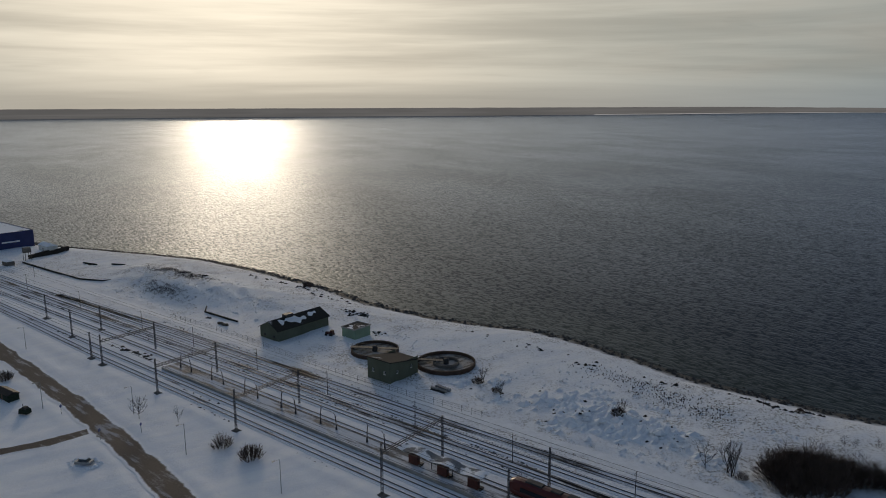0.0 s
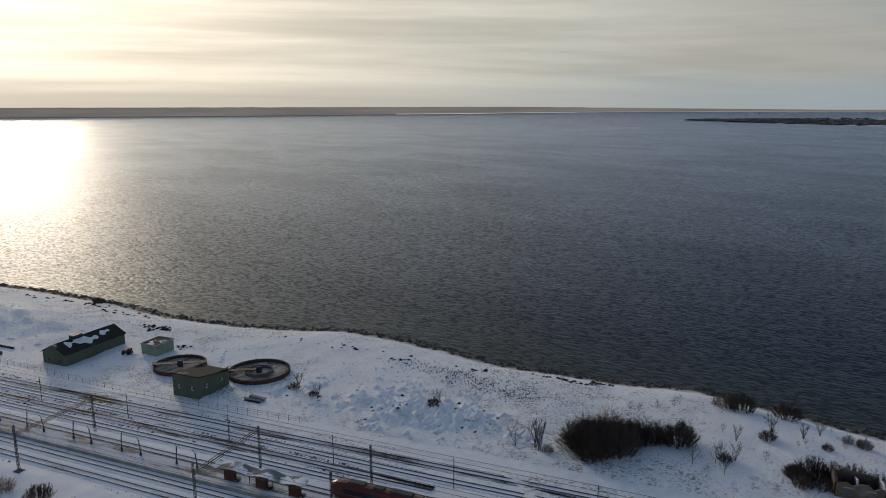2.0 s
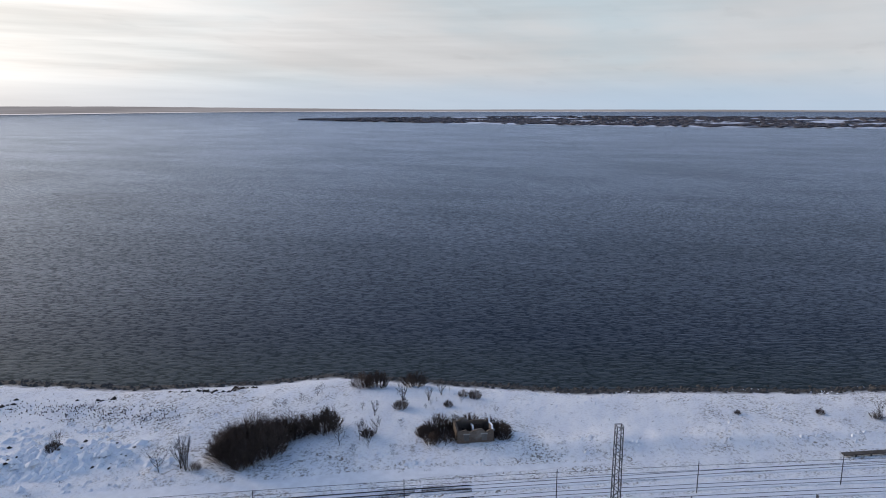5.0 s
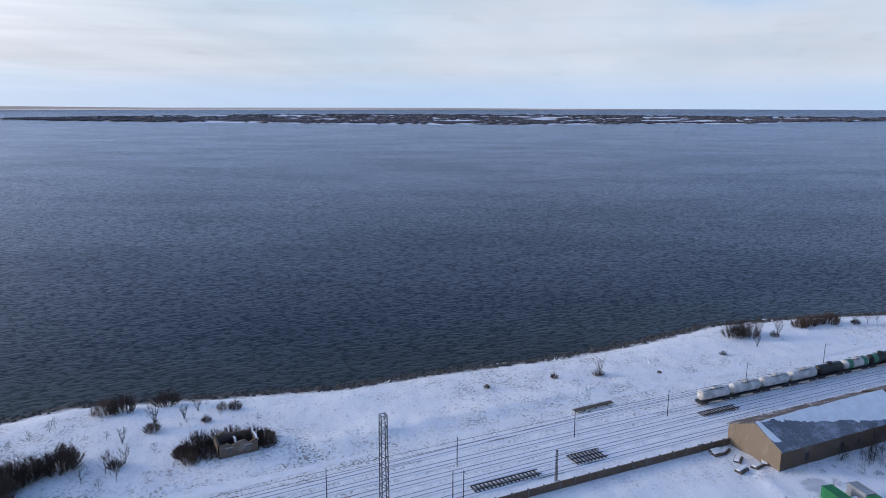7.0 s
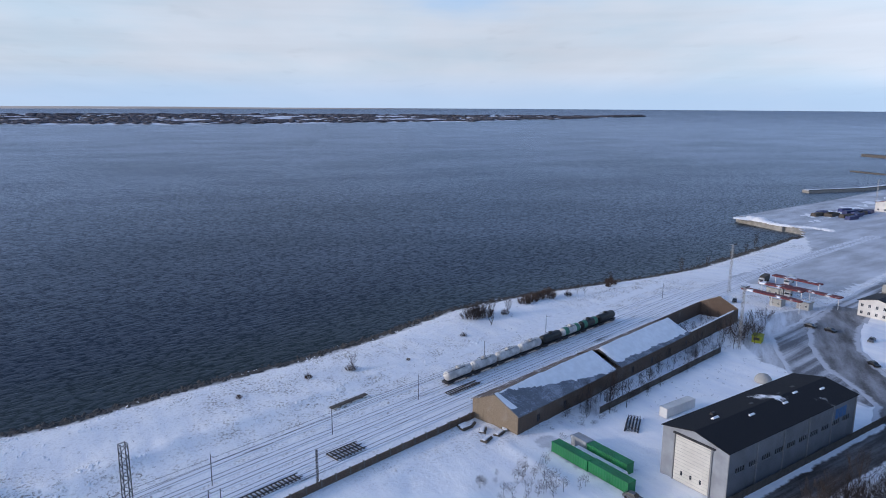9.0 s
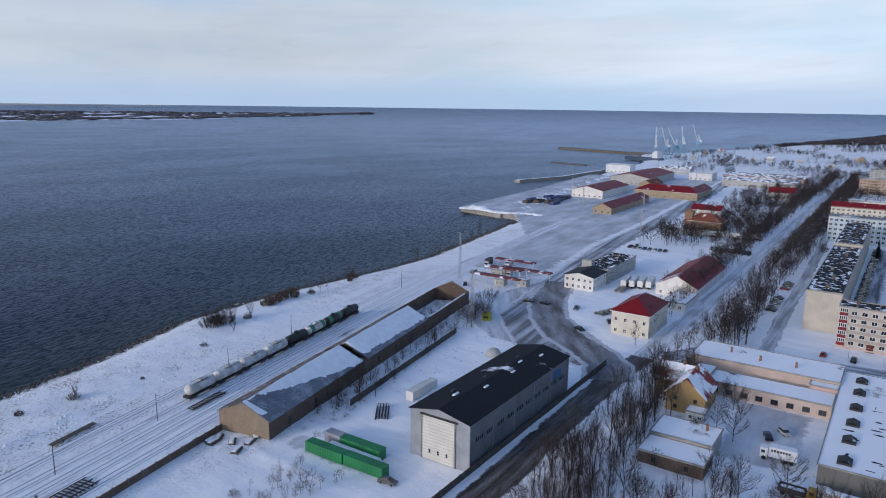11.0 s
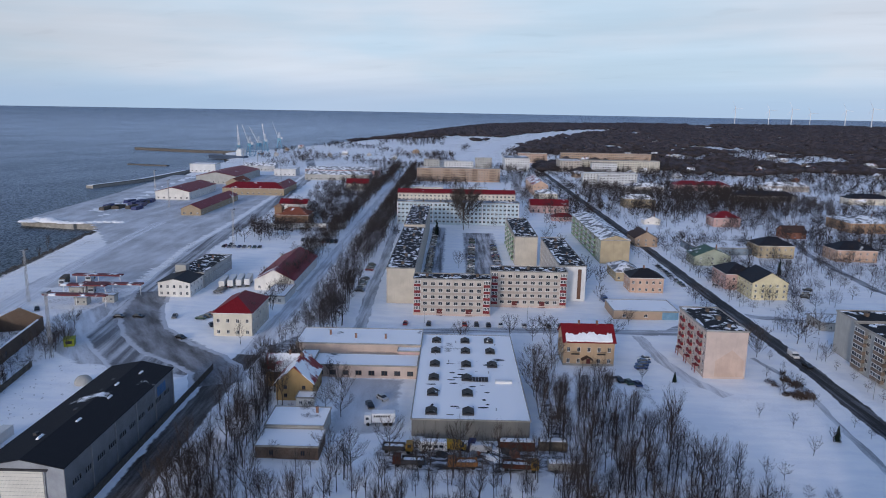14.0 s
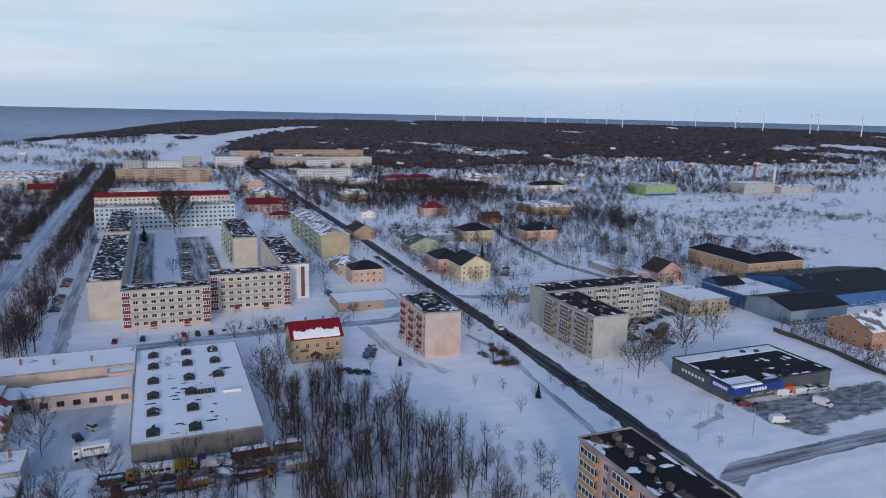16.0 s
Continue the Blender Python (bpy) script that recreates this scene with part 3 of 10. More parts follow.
# roads first, so that the ground lies level under them
def ribbon(name, pts, width, mat, label, category, z=0.08, kind="structure", steps=12.0, ragged=0.0):
    """A strip of road along a line, with slightly uneven edges."""
    form = Form()
    pts = [Vector((*p, 0)) for p in pts]
    line = []
    for p, q in zip(pts[:-1], pts[1:]):
        k = max(1, int((q - p).length / steps))
        line += [p.lerp(q, j / k) for j in range(k)]
    line.append(pts[-1])
    rows, cols = [], (1.22, 0.72, 0.30, -0.30, -0.72, -1.22)
    for j, p in enumerate(line):
        d = (line[min(j + 1, len(line) - 1)] - line[max(j - 1, 0)]).normalized()
        side = Vector((-d.y, d.x, 0))
        lw, rw = width / 2 + random.uniform(-ragged, ragged), width / 2 + random.uniform(-ragged, ragged)
        rows.append([p + side * c * (lw if c > 0 else rw) for c in cols])
    flat = np.array([[q.x, q.y] for row in rows for q in row])
    h = relief(flat[:, 0], flat[:, 1]) + z
    form.v = [(x, y, k) for (x, y), k in zip(flat, h)]
    for j in range(len(rows) - 1):
        for i in range(5):
            form.f.append((6 * j + i, 6 * j + i + 1, 6 * j + 6 + i + 1, 6 * j + 6 + i))
            form.m.append(0)
    ob = solo(name, form, mat, label, category, kind=kind)
    rim = np.tile([1.0, 0, 0, 0, 0, 1.0], len(rows))
    ob.data.attributes.new("verge", "FLOAT", "POINT").data.foreach_set("value", rim.astype(np.float32))
    return ob


def apron(name, pts, mat, label, category, z=0.06, kind="structure", fray=5.0):
    """A level yard or car park with an outline of its own that runs out into the snow."""
    ROADS.append((np.array(pts + pts[:1], float), 1.0))
    YARDS.append(np.array(pts, float))
    p = np.array(pts, float)
    lo, hi = p.min(0) - 2, p.max(0) + 2
    step = max(1.2, (hi - lo).max() / 110)
    nx, ny = (np.ceil((hi - lo) / step)).astype(int) + 1
    gx_, gy_ = np.meshgrid(lo[0] + step * np.arange(nx), lo[1] + step * np.arange(ny), indexing="ij")
    gx_, gy_ = gx_.ravel(), gy_.ravel()
    within = inside(gx_, gy_, p)
    rim = np.clip(1 - to_line(gx_, gy_, pts, True) / fray, 0, 1)
    form = Form()
    form.v = [(x, y, z) for x, y in zip(gx_, gy_)]
    for i in range(nx - 1):
        for j in range(ny - 1):
            q = (i * ny + j, (i + 1) * ny + j, (i + 1) * ny + j + 1, i * ny + j + 1)
            if all(within[k] for k in q):
                form.f.append(q)
                form.m.append(0)
    ob = solo(name, form, mat, label, category, kind=kind)
    ob.data.attributes.new("verge", "FLOAT", "POINT").data.foreach_set("value", rim.astype(np.float32))
    return ob


ROAD_PLAN = [
    ("main_street_near", "road", [(70, 68), (120, 68), (170, 69), (197, 69), (222, 67)], town, 8.6, "brownroad", 0.10,
     "gritted brown street between a fence and bare trees"),
    ("main_street", "road", [(216, 67), (300, 66), (420, 66), (560, 66), (700, 66), (860, 62), (1010, 58)], town, 7.2, "white_street", 0.085,
     "snow-packed straight street lined with bare trees"),
    ("second_street", "road", [(60, -112), (110, -113), (150, -116), (235, -119), (330, -119), (470, -121), (640, -121), (1010, -122)], town, 6.8, "asphalt", 0.085,
     "wet dark asphalt street between snow banks"),
    ("market_road", "road", [(111, -118), (115, -125), (115.5, -140), (116, -165), (116.5, -200), (114, -320)], town, 6.2, "asphalt_cross", 0.10,
     "wet side street past the supermarket"),
    ("waterfront_road", "road", [(208, 80), (214, 104), (240, 125), (296, 133), (396, 146), (491, 148), (655, 158), (870, 174), (1120, 230)], town, 12.0, "packed_road", 0.075,
     "wide rutted snow road along the harbour"),
    ("court_street", "road", [(222, 64), (246, 50), (251, 16), (255, -18), (256, -62), (256, -84), (272, -100), (280, -121)], town, 7.0, "slush_cross", 0.065,
     "packed snow street in front of the flats"),
    ("west_lane", "road", [(250, 34), (300, 36), (380, 37), (480, 40), (560, 44)], town, 5.0, "slush", 0.066,
     "packed snow lane beside the long flats"),
    ("garden_lane", "road", [(250, -155), (252, -190), (275, -215), (330, -205), (420, -215), (560, -260)], town, 4.2, "packed_road", 0.064,
     "packed snow lane between gardens"),
    ("cross_street", "road", [(282, -122), (272, -150), (262, -190), (256, -225), (210, -300)], town, 6.0, "slush_cross", 0.072,
     "packed snow cross street"),
    ("far_track", "road", [(310, -444), (402, -461), (541, -560), (661, -675), (906, -755)], town, 7.0, "packed", 0.07,
     "straight snow track over open ground"),
    ("upland_road", "road", [(1000, -40), (1250, -45), (1600, -95), (2000, -240), (2500, -520)], town, 24.0, "packed", 0.4,
     "snow-covered road that climbs between woods"),
    ("station_road", "road", [(-420, -16), (-330, -28), (-262, -34.5), (-206, -38.5), (-167, -42.5), (-134, -48), (-100, -55), (-60, -64), (0, -82)], railway, 5.8, "railroad", 0.085,
     "asphalt road by the station with packed snow"),
    ("station_side_road", "road", [(-181, -43), (-183, -54), (-190, -70), (-200, -95)], railway, 3.8, "railroad", 0.075,
     "narrow side road with tyre tracks"),
    ("railside_path", "path", [(-470, 21), (-320, 23), (-200, 22), (-60, 25), (60, 29), (150, 32), (300, 30)], railway, 4.0, "packed", 0.05,
     "snow-covered service path along the railway"),
    ("dirt_path", "path", [(164, -28.5), (180, -28.5), (198, -27.5)], town, 3.2, "yard_soil", 0.07,
     "dark trodden path beside the hall"),
    ("junction_road", "road", [(196, 69), (208, 74), (218, 84), (228, 98), (244, 112), (268, 124), (300, 132)], town, 14.0, "junction", 0.112,
     "gritted dark junction where the streets meet the harbour road"),
    ("block_lane", "path", [(256, -70), (240, -71), (224, -72), (208, -76), (196, -83)], town, 4.4, "white_street", 0.058,
     "packed snow lane between the red-roofed house and the flats"),
    ("market_track", "path", [(136, -130), (140, -142), (147, -149)], town, 2.0, "slush", 0.06,
     "trodden track to the supermarket"),
    ("footpath", "path", [(120, -101), (180, -106), (207, -109), (230, -104)], town, 2.2, "slush", 0.05,
     "trodden footpath in deep snow"),
]
ROAD_LINES = [(n, road_line(p, fr, w)) for n, c, p, fr, w, m, z, l in ROAD_PLAN]
for lo, hi in ((-460, -60), (30, 300), (300, 520)):
    road_line([(lo, 2 if lo < 0 else 12), (hi, 2 if lo < 0 else 12)], railway, 40)
for (n, c, p, fr, w, m, z, l), (_, pts) in zip(ROAD_PLAN, ROAD_LINES):
    ribbon(n, pts, w, M[m], l, c, z, ragged=0.45, steps=4.0)


def town_outline(pts):
    return [spot(town(a, b)) for a, b in pts]


apron("customs_plaza", town_outline([(200, 78), (206, 92), (208, 120), (226, 142), (262, 150), (300, 142), (300, 128), (262, 120), (246, 100), (236, 88), (224, 76)]),
      M["plaza"], "broad rutted snow plaza in front of the customs canopies", "plaza", 0.055)
apron("harbour_yard", town_outline([(300, 142), (300, 196), (400, 206), (470, 250), (560, 262), (700, 290), (840, 300), (860, 180), (650, 166), (490, 156), (396, 154)]),
      M["yard"], "wide trodden harbour yard under thin snow", "yard", 0.045)
apron("market_car_park", town_outline([(146.6, -151), (137, -150), (130, -150.5), (124, -154), (119, -157), (119, -163), (123.5, -168), (125, -190), (127, -214), (146.6, -214)]), M["lot"], "wet asphalt car park with slush", "car park", 0.05)
apron("barn_yard", town_outline([(108, 92), (108, 122), (118, 122), (124, 93)]), M["yard"], "trodden yard beside the steel hall", "yard", 0.05)
apron("court_car_park", town_outline([(300, 14), (300, 2), (490, 2), (490, 14)]), M["court"], "packed snow lane between parked cars", "car park", 0.05)
apron("court_car_park", town_outline([(300, -5), (300, -30), (470, -30), (470, -5)]), M["court"], "packed snow lane between parked cars", "car park", 0.05)
apron("flats_car_park", town_outline([(225, -148), (262, -156), (262, -200), (225, -198)]), M["yard"], "trodden car park behind the flats", "car park", 0.05)
apron("hall_yard", town_outline([(164, 12), (206, 12), (206, 34), (164, 34)]), M["yard"], "trodden delivery yard beside the flat-roofed hall", "yard", 0.05)

apron("scrap_yard", town_outline([(164, -32), (164, 18), (155, 20), (146, 16), (145, -22), (148, -34)]), M["yard_soil"], "churned dark yard with patches of snow", "yard", 0.06)

# the ground: one sheet out to the horizon, fine towards the coast and town
az = np.radians(np.concatenate([np.arange(-42, 206, 0.36), np.arange(206, 318, 4.0)]))
rad = np.concatenate([[0.0, 45.0, 80.0], 100.0 * 1.0135 ** np.arange(0, 292)])
rad = np.append(rad[rad < 4900], 4900.0)
ra, aa = np.meshgrid(rad, az, indexing="ij")
gx, gy = (ra * np.sin(aa)).ravel(), (ra * np.cos(aa)).ravel()
gz, gd = land_height(gx, gy)
lift = sea_height(np.hypot(gx, gy)) - SEA_Z
gz = gz + np.where(np.hypot(gx, gy) > 3000, lift, 0)
na = len(az)
ii, jj = np.meshgrid(np.arange(len(rad) - 1), np.arange(na), indexing="ij")
quads = np.stack([ii * na + jj, ii * na + (jj + 1) % na, (ii + 1) * na + (jj + 1) % na, (ii + 1) * na + jj], -1).reshape(-1, 4)
quads = quads[(gd[quads] > -45).any(1)]
me = bpy.data.meshes.new("ground")
me.from_pydata(np.stack([gx, gy, gz], 1).tolist(), [], quads[:, ::-1].tolist())
me.materials.append(M["snow"])
ta, tb = gx * TW + gy * TWS, -gx * TWS + gy * TW
wild = np.maximum.reduce([smooth(gd, 110, 70) * (ta < 420), 0.45 * smooth(-tb, 320, 400), 0.8 * smooth(ta, 900, 1000)])
me.attributes.new("wild", "FLOAT", "POINT").data.foreach_set("value", wild.astype(np.float32))
me.polygons.foreach_set("use_smooth", [True] * len(quads))
ob = new("ground", me)
tagged(ob, "snow-covered ground with dead grass showing through", "ground", kind="structure")

# the sea, with the far reaches lifted to the horizon
sr = np.concatenate([[60.0], np.arange(140.0, 700, 10), [700, 1200, 2000, 3000], np.linspace(3080, 4900, 40)])
sa = np.radians(np.arange(0, 360, 2.0))
rr, tt = np.meshgrid(sr, sa, indexing="ij")
sz = sea_height(rr.ravel())
form = Form()
form.v = np.stack([rr.ravel() * np.sin(tt.ravel()), rr.ravel() * np.cos(tt.ravel()), sz], 1).tolist()
k = len(sa)
form.f = [(i * k + j, i * k + (j + 1) % k, (i + 1) * k + (j + 1) % k, (i + 1) * k + j) for i in range(len(sr) - 1) for j in range(k)]
form.m = [0] * len(form.f)
ob = solo("sea", form, M["sea"], "dark wind-rippled winter sea with open water", "sea", kind="structure", smooth=True)
fx, fy = rr.ravel() * np.sin(tt.ravel()), rr.ravel() * np.cos(tt.ravel())
ob.data.attributes.new("shoal", "FLOAT", "POINT").data.foreach_set("value", (smooth(to_line(fx, fy, COAST), 55, 4) * (rr.ravel() < 800)).astype(np.float32))


def terrain(x, y):
    """Height of the ground sheet, far lift included."""
    x, y = np.atleast_1d(np.asarray(x, float)), np.atleast_1d(np.asarray(y, float))
    r = np.hypot(x, y)
    z, d = land_height(x, y)
    return z + np.where(r > 3000, sea_height(r) - SEA_Z, 0), d


def ground_at(x, y):
    return float(terrain(x, y)[0][0])


def drawn_in(true):
    """Where a far point stands once the sea's far reaches are drawn in."""
    true = np.asarray(true, float)
    k = np.maximum(true - 3000.0, 0) / 1900.0
    return np.where(true <= 3000, true, 3000 + 1900.0 * k / (1 + 0.873 * k))


# ---- houses, flats and halls ----
WINDOWS = {}


def window_mesh(w, h, frame="white_frame", bars=1):
    """Frame and pane meshes for one size of window; local x runs along the wall, y points out of it."""
    key = (round(w, 2), round(h, 2), frame, bars)
    if key not in WINDOWS:
        f = Form()
        t = 0.07
        f.box(0, w, -0.05, 0.02, 0, t).box(0, w, -0.05, 0.02, h - t, h).box(0, t, -0.05, 0.02, t, h - t).box(w - t, w, -0.05, 0.02, t, h - t)
        for j in range(bars):
            x = w * (j + 1) / (bars + 1)
            f.box(x - 0.035, x + 0.035, -0.05, 0.02, t, h - t)
        f.box(-0.05, w + 0.05, -0.02, 0.14, -0.05, 0.0)
        g = Form().box(t, w - t, -0.035, -0.02, t, h - t)
        WINDOWS[key] = (f.mesh("window", M[frame]), g.mesh("pane", M["glass"]))
    return WINDOWS[key]


def wall_with_holes(form, length, height, holes, depth=0.16, z0=0.0, m=0):
    """An upright wall along x, outside towards -y, with openings (x0, x1, z0, z1) that have reveals."""
    xs = sorted({0.0, length, *(h[0] for h in holes), *(h[1] for h in holes)})
    zs = sorted({z0, height, *(h[2] for h in holes), *(h[3] for h in holes)})
    taken = np.zeros((len(xs) - 1, len(zs) - 1), bool)
    for a, b, c, d in holes:
        taken[xs.index(a):xs.index(b), zs.index(c):zs.index(d)] = True
    for j in range(len(zs) - 1):
        i = 0
        while i < len(xs) - 1:
            if taken[i, j]:
                i += 1
                continue
            k = i
            while k < len(xs) - 1 and not taken[k, j]:
                k += 1
            form.face([(xs[i], 0, zs[j]), (xs[k], 0, zs[j]), (xs[k], 0, zs[j + 1]), (xs[i], 0, zs[j + 1])], m)
            i = k
    for a, b, c, d in holes:
        e = depth
        form.face([(a, 0, c), (b, 0, c), (b, e, c), (a, e, c)], m)
        form.face([(a, e, d), (b, e, d), (b, 0, d), (a, 0, d)], m)
        form.face([(a, 0, c), (a, e, c), (a, e, d), (a, 0, d)], m)
        form.face([(b, e, c), (b, 0, c), (b, 0, d), (b, e, d)], m)
        form.face([(a, e, c), (b, e, c), (b, e, d), (a, e, d)], m)


def row(n, w, length, first=None, last=None):
    """n openings of width w spread evenly along a wall."""
    first = (length / n - w) / 2 if first is None else first
    last = length - first - w if last is None else last
    return [(first + (last - first) * j / max(1, n - 1), w) for j in range(n)]


SIDES = {   # side: where its wall begins, which way it turns
    "near": lambda la, lb: (pose(0, lb, 0, 0, 0, -90), lb),
    "far": lambda la, lb: (pose(la, 0, 0, 0, 0, 90), lb),
    "left": lambda la, lb: (pose(la, lb, 0, 0, 0, 180), la),
    "right": lambda la, lb: (pose(0, 0, 0), la),
}


def wall_side(house, side, la, lb, h, wall, levels=(), doors=(), frame="white_frame", plinth=None, sub=True, peak=0.0):
    """One wall of a house with its windows. levels: (sill height, window height, [(x, w), ...], bars)."""
    m, length = SIDES[side](la, lb)
    holes = []
    for sill, wh, spots, *rest in levels:
        holes += [(x, x + w, sill, sill + wh) for x, w in spots]
    for x, w, dh in doors:
        holes.append((x, x + w, 0.05, dh))
    f = Form()
    wall_with_holes(f, length, h, holes)
    if peak:
        f.face([(0, 0, h), (length, 0, h), (length / 2, 0, h + peak)])
    ob = part("wall", f, wall, house, m=m)
    if not sub and levels:      # far windows, joined
        joined = Form()
        for sill, wh, spots, *rest in levels:
            for x, w in spots:
                t = 0.08
                joined.box(x + t, x + w - t, 0.11, 0.13, sill + t, sill + wh - t, 1)
                joined.box(x, x + w, 0.06, 0.13, sill, sill + t).box(x, x + w, 0.06, 0.13, sill + wh - t, sill + wh)
                joined.box(x, x + t, 0.06, 0.13, sill + t, sill + wh - t).box(x + w - t, x + w, 0.06, 0.13, sill + t, sill + wh - t)
                joined.box(x + w / 2 - 0.05, x + w / 2 + 0.05, 0.06, 0.11, sill + t, sill + wh - t)
        tagged(part("windows", joined, [M[frame], M["glass"]], house, m=m), kind="stuff")
        levels = ()
    for sill, wh, spots, *rest in levels:
        for x, w in spots:
            frame_mesh, pane_mesh = window_mesh(w, wh, frame, rest[0] if rest else 1)
            win = part("window", frame_mesh, None, house, m=m @ pose(x, 0.08, sill) @ Matrix.Diagonal((1, -1, 1, 1)))
            part("pane", pane_mesh, None, win)
    for x, w, dh in doors:
        d = Form().box(x, x + w, 0.09, 0.14, 0.05, dh, 0).box(x + w * 0.48, x + w * 0.52, 0.07, 0.09, 0.1, dh - 0.1, 0)
        part("door", d, M["door"], house, m=m)
    if plinth:
        part("plinth", Form().box(-0.04, length + 0.04, -0.06, 0.02, -0.6, 0.75), plinth, house, m=m)
    return ob


def flat_roof(house, la, lb, h, mat, rim=None, lip=0.35, over=0.25):
    f = Form().box(-over, la + over, -over, lb + over, h, h + 0.22, 1, top=0)
    ob = part("roof", f, [mat, rim or M["concrete"]], house)
    ring = Form()
    for x0, x1, y0, y1 in ((-over, la + over, -over, 0.0), (-over, la + over, lb, lb + over), (-over, 0.0, 0.0, lb), (la, la + over, 0.0, lb)):
        ring.box(x0, x1, y0, y1, h + 0.22, h + 0.22 + lip)
    part("parapet", ring, rim or M["concrete"], ob)
    if mat.name.startswith(("dark_felt", "roofing_felt")):
        snow_patches(house, la, lb, h + 0.22, int((la + lb) / 5), la * 7 + lb * 3)
    return ob


def snow_patches(parent, la, lb, z, n, seed, rim=0.55, size=1.0, slope=None):
    """Wind-worn remains of snow on a roof: low ragged cakes, most of them along the edges."""
    rnd = random.Random(seed)
    f = Form()
    for _ in range(n):
        if rnd.random() < rim:
            x, y = (rnd.choice((0.9, la - 0.9)), rnd.uniform(1, lb - 1)) if rnd.random() < lb / (la + lb) else (rnd.uniform(1, la - 1), rnd.choice((0.9, lb - 0.9)))
            flat_x = x < 1 or x > la - 1
            rx, ry = (0.8, rnd.uniform(1.5, 5.0)) if flat_x else (rnd.uniform(1.5, 5.0), 0.8)
        else:
            x, y = rnd.uniform(1, la - 1), rnd.uniform(1, lb - 1)
            rx, ry = rnd.uniform(0.5, 2.2), rnd.uniform(0.5, 1.8)
        rx, ry = rx * size, ry * size
        b = len(f.v)
        for j in range(11):
            t = j * 0.5712
            q = rnd.uniform(0.6, 1.15)
            px, py = min(la - 0.1, max(0.1, x + rx * q * math.cos(t))), min(lb - 0.1, max(0.1, y + ry * q * math.sin(t)))
            f.v.append((px, py, z + 0.02 + (slope(px, py) if slope else 0)))
        f.v.append((x, y, z + 0.16 + (slope(x, y) if slope else 0)))
        for j in range(11):
            f.f.append((b + j, b + (j + 1) % 11, b + 11))
            f.m.append(0)
    return part("snow_patch", f, M["packed"], parent, "ragged remains of snow")


def gable_roof(house, la, lb, h, rise, mat, along="x", over=0.5, under=None, thick=0.18):
    """Two slopes with a thick edge; the ridge runs along local x or y."""
    for side in (0, 1):
        f = Form()
        span, length = (lb, la) if along == "x" else (la, lb)
        half, k = span / 2, rise / (span / 2)
        lo, hi = -over, half
        pr = [(lo, h - over * k), (hi, h + rise), (hi, h + rise + thick), (lo, h - over * k + thick)]
        if side:
            pr = [(span - a, z) for a, z in reversed(pr)]
        f.sweep(pr, -over, length + over)
        m = None if along == "x" else pose(la, 0, 0, 0, 0, 90)
        part("roof", f, mat, house, m=m)


def hip_roof(house, la, lb, h, rise, mat, over=0.5):
    x0, x1, y0, y1 = -over, la + over, -over, lb + over
    if la >= lb:
        c = (y1 - y0) / 2
        r0, r1 = (x0 + c, (y0 + y1) / 2), (x1 - c, (y0 + y1) / 2)
    else:
        c = (x1 - x0) / 2
        r0, r1 = ((x0 + x1) / 2, y0 + c), ((x0 + x1) / 2, y1 - c)
    z, t = h, h + rise
    p, q = (*r0, t), (*r1, t)
    A, B, C, D = (x0, y0, z), (x1, y0, z), (x1, y1, z), (x0, y1, z)
    f = Form()
    if la >= lb:
        f.face([A, B, q, p]).face([C, D, p, q]).face([B, C, q]).face([D, A, p])
    else:
        f.face([B, C, q, p]).face([D, A, p, q]).face([A, B, p]).face([C, D, q])
    f.face([D, C, B, A])
    part("roof", f, mat, house)
    e = Form().box(x0, x1, y0, y1, z - 0.22, z - 0.003)
    part("eaves", e, M["white_frame"], house)


def chimney(house, x, y, z, h=1.2, w=0.6, mat="chimney"):
    f = Form().box(x - w / 2, x + w / 2, y - w / 2, y + w / 2, z, z + h).box(x - w / 2 - 0.06, x + w / 2 + 0.06, y - w / 2 - 0.06, y + w / 2 + 0.06, z + h, z + h + 0.12)
    part("chimney", f, M[mat], house)


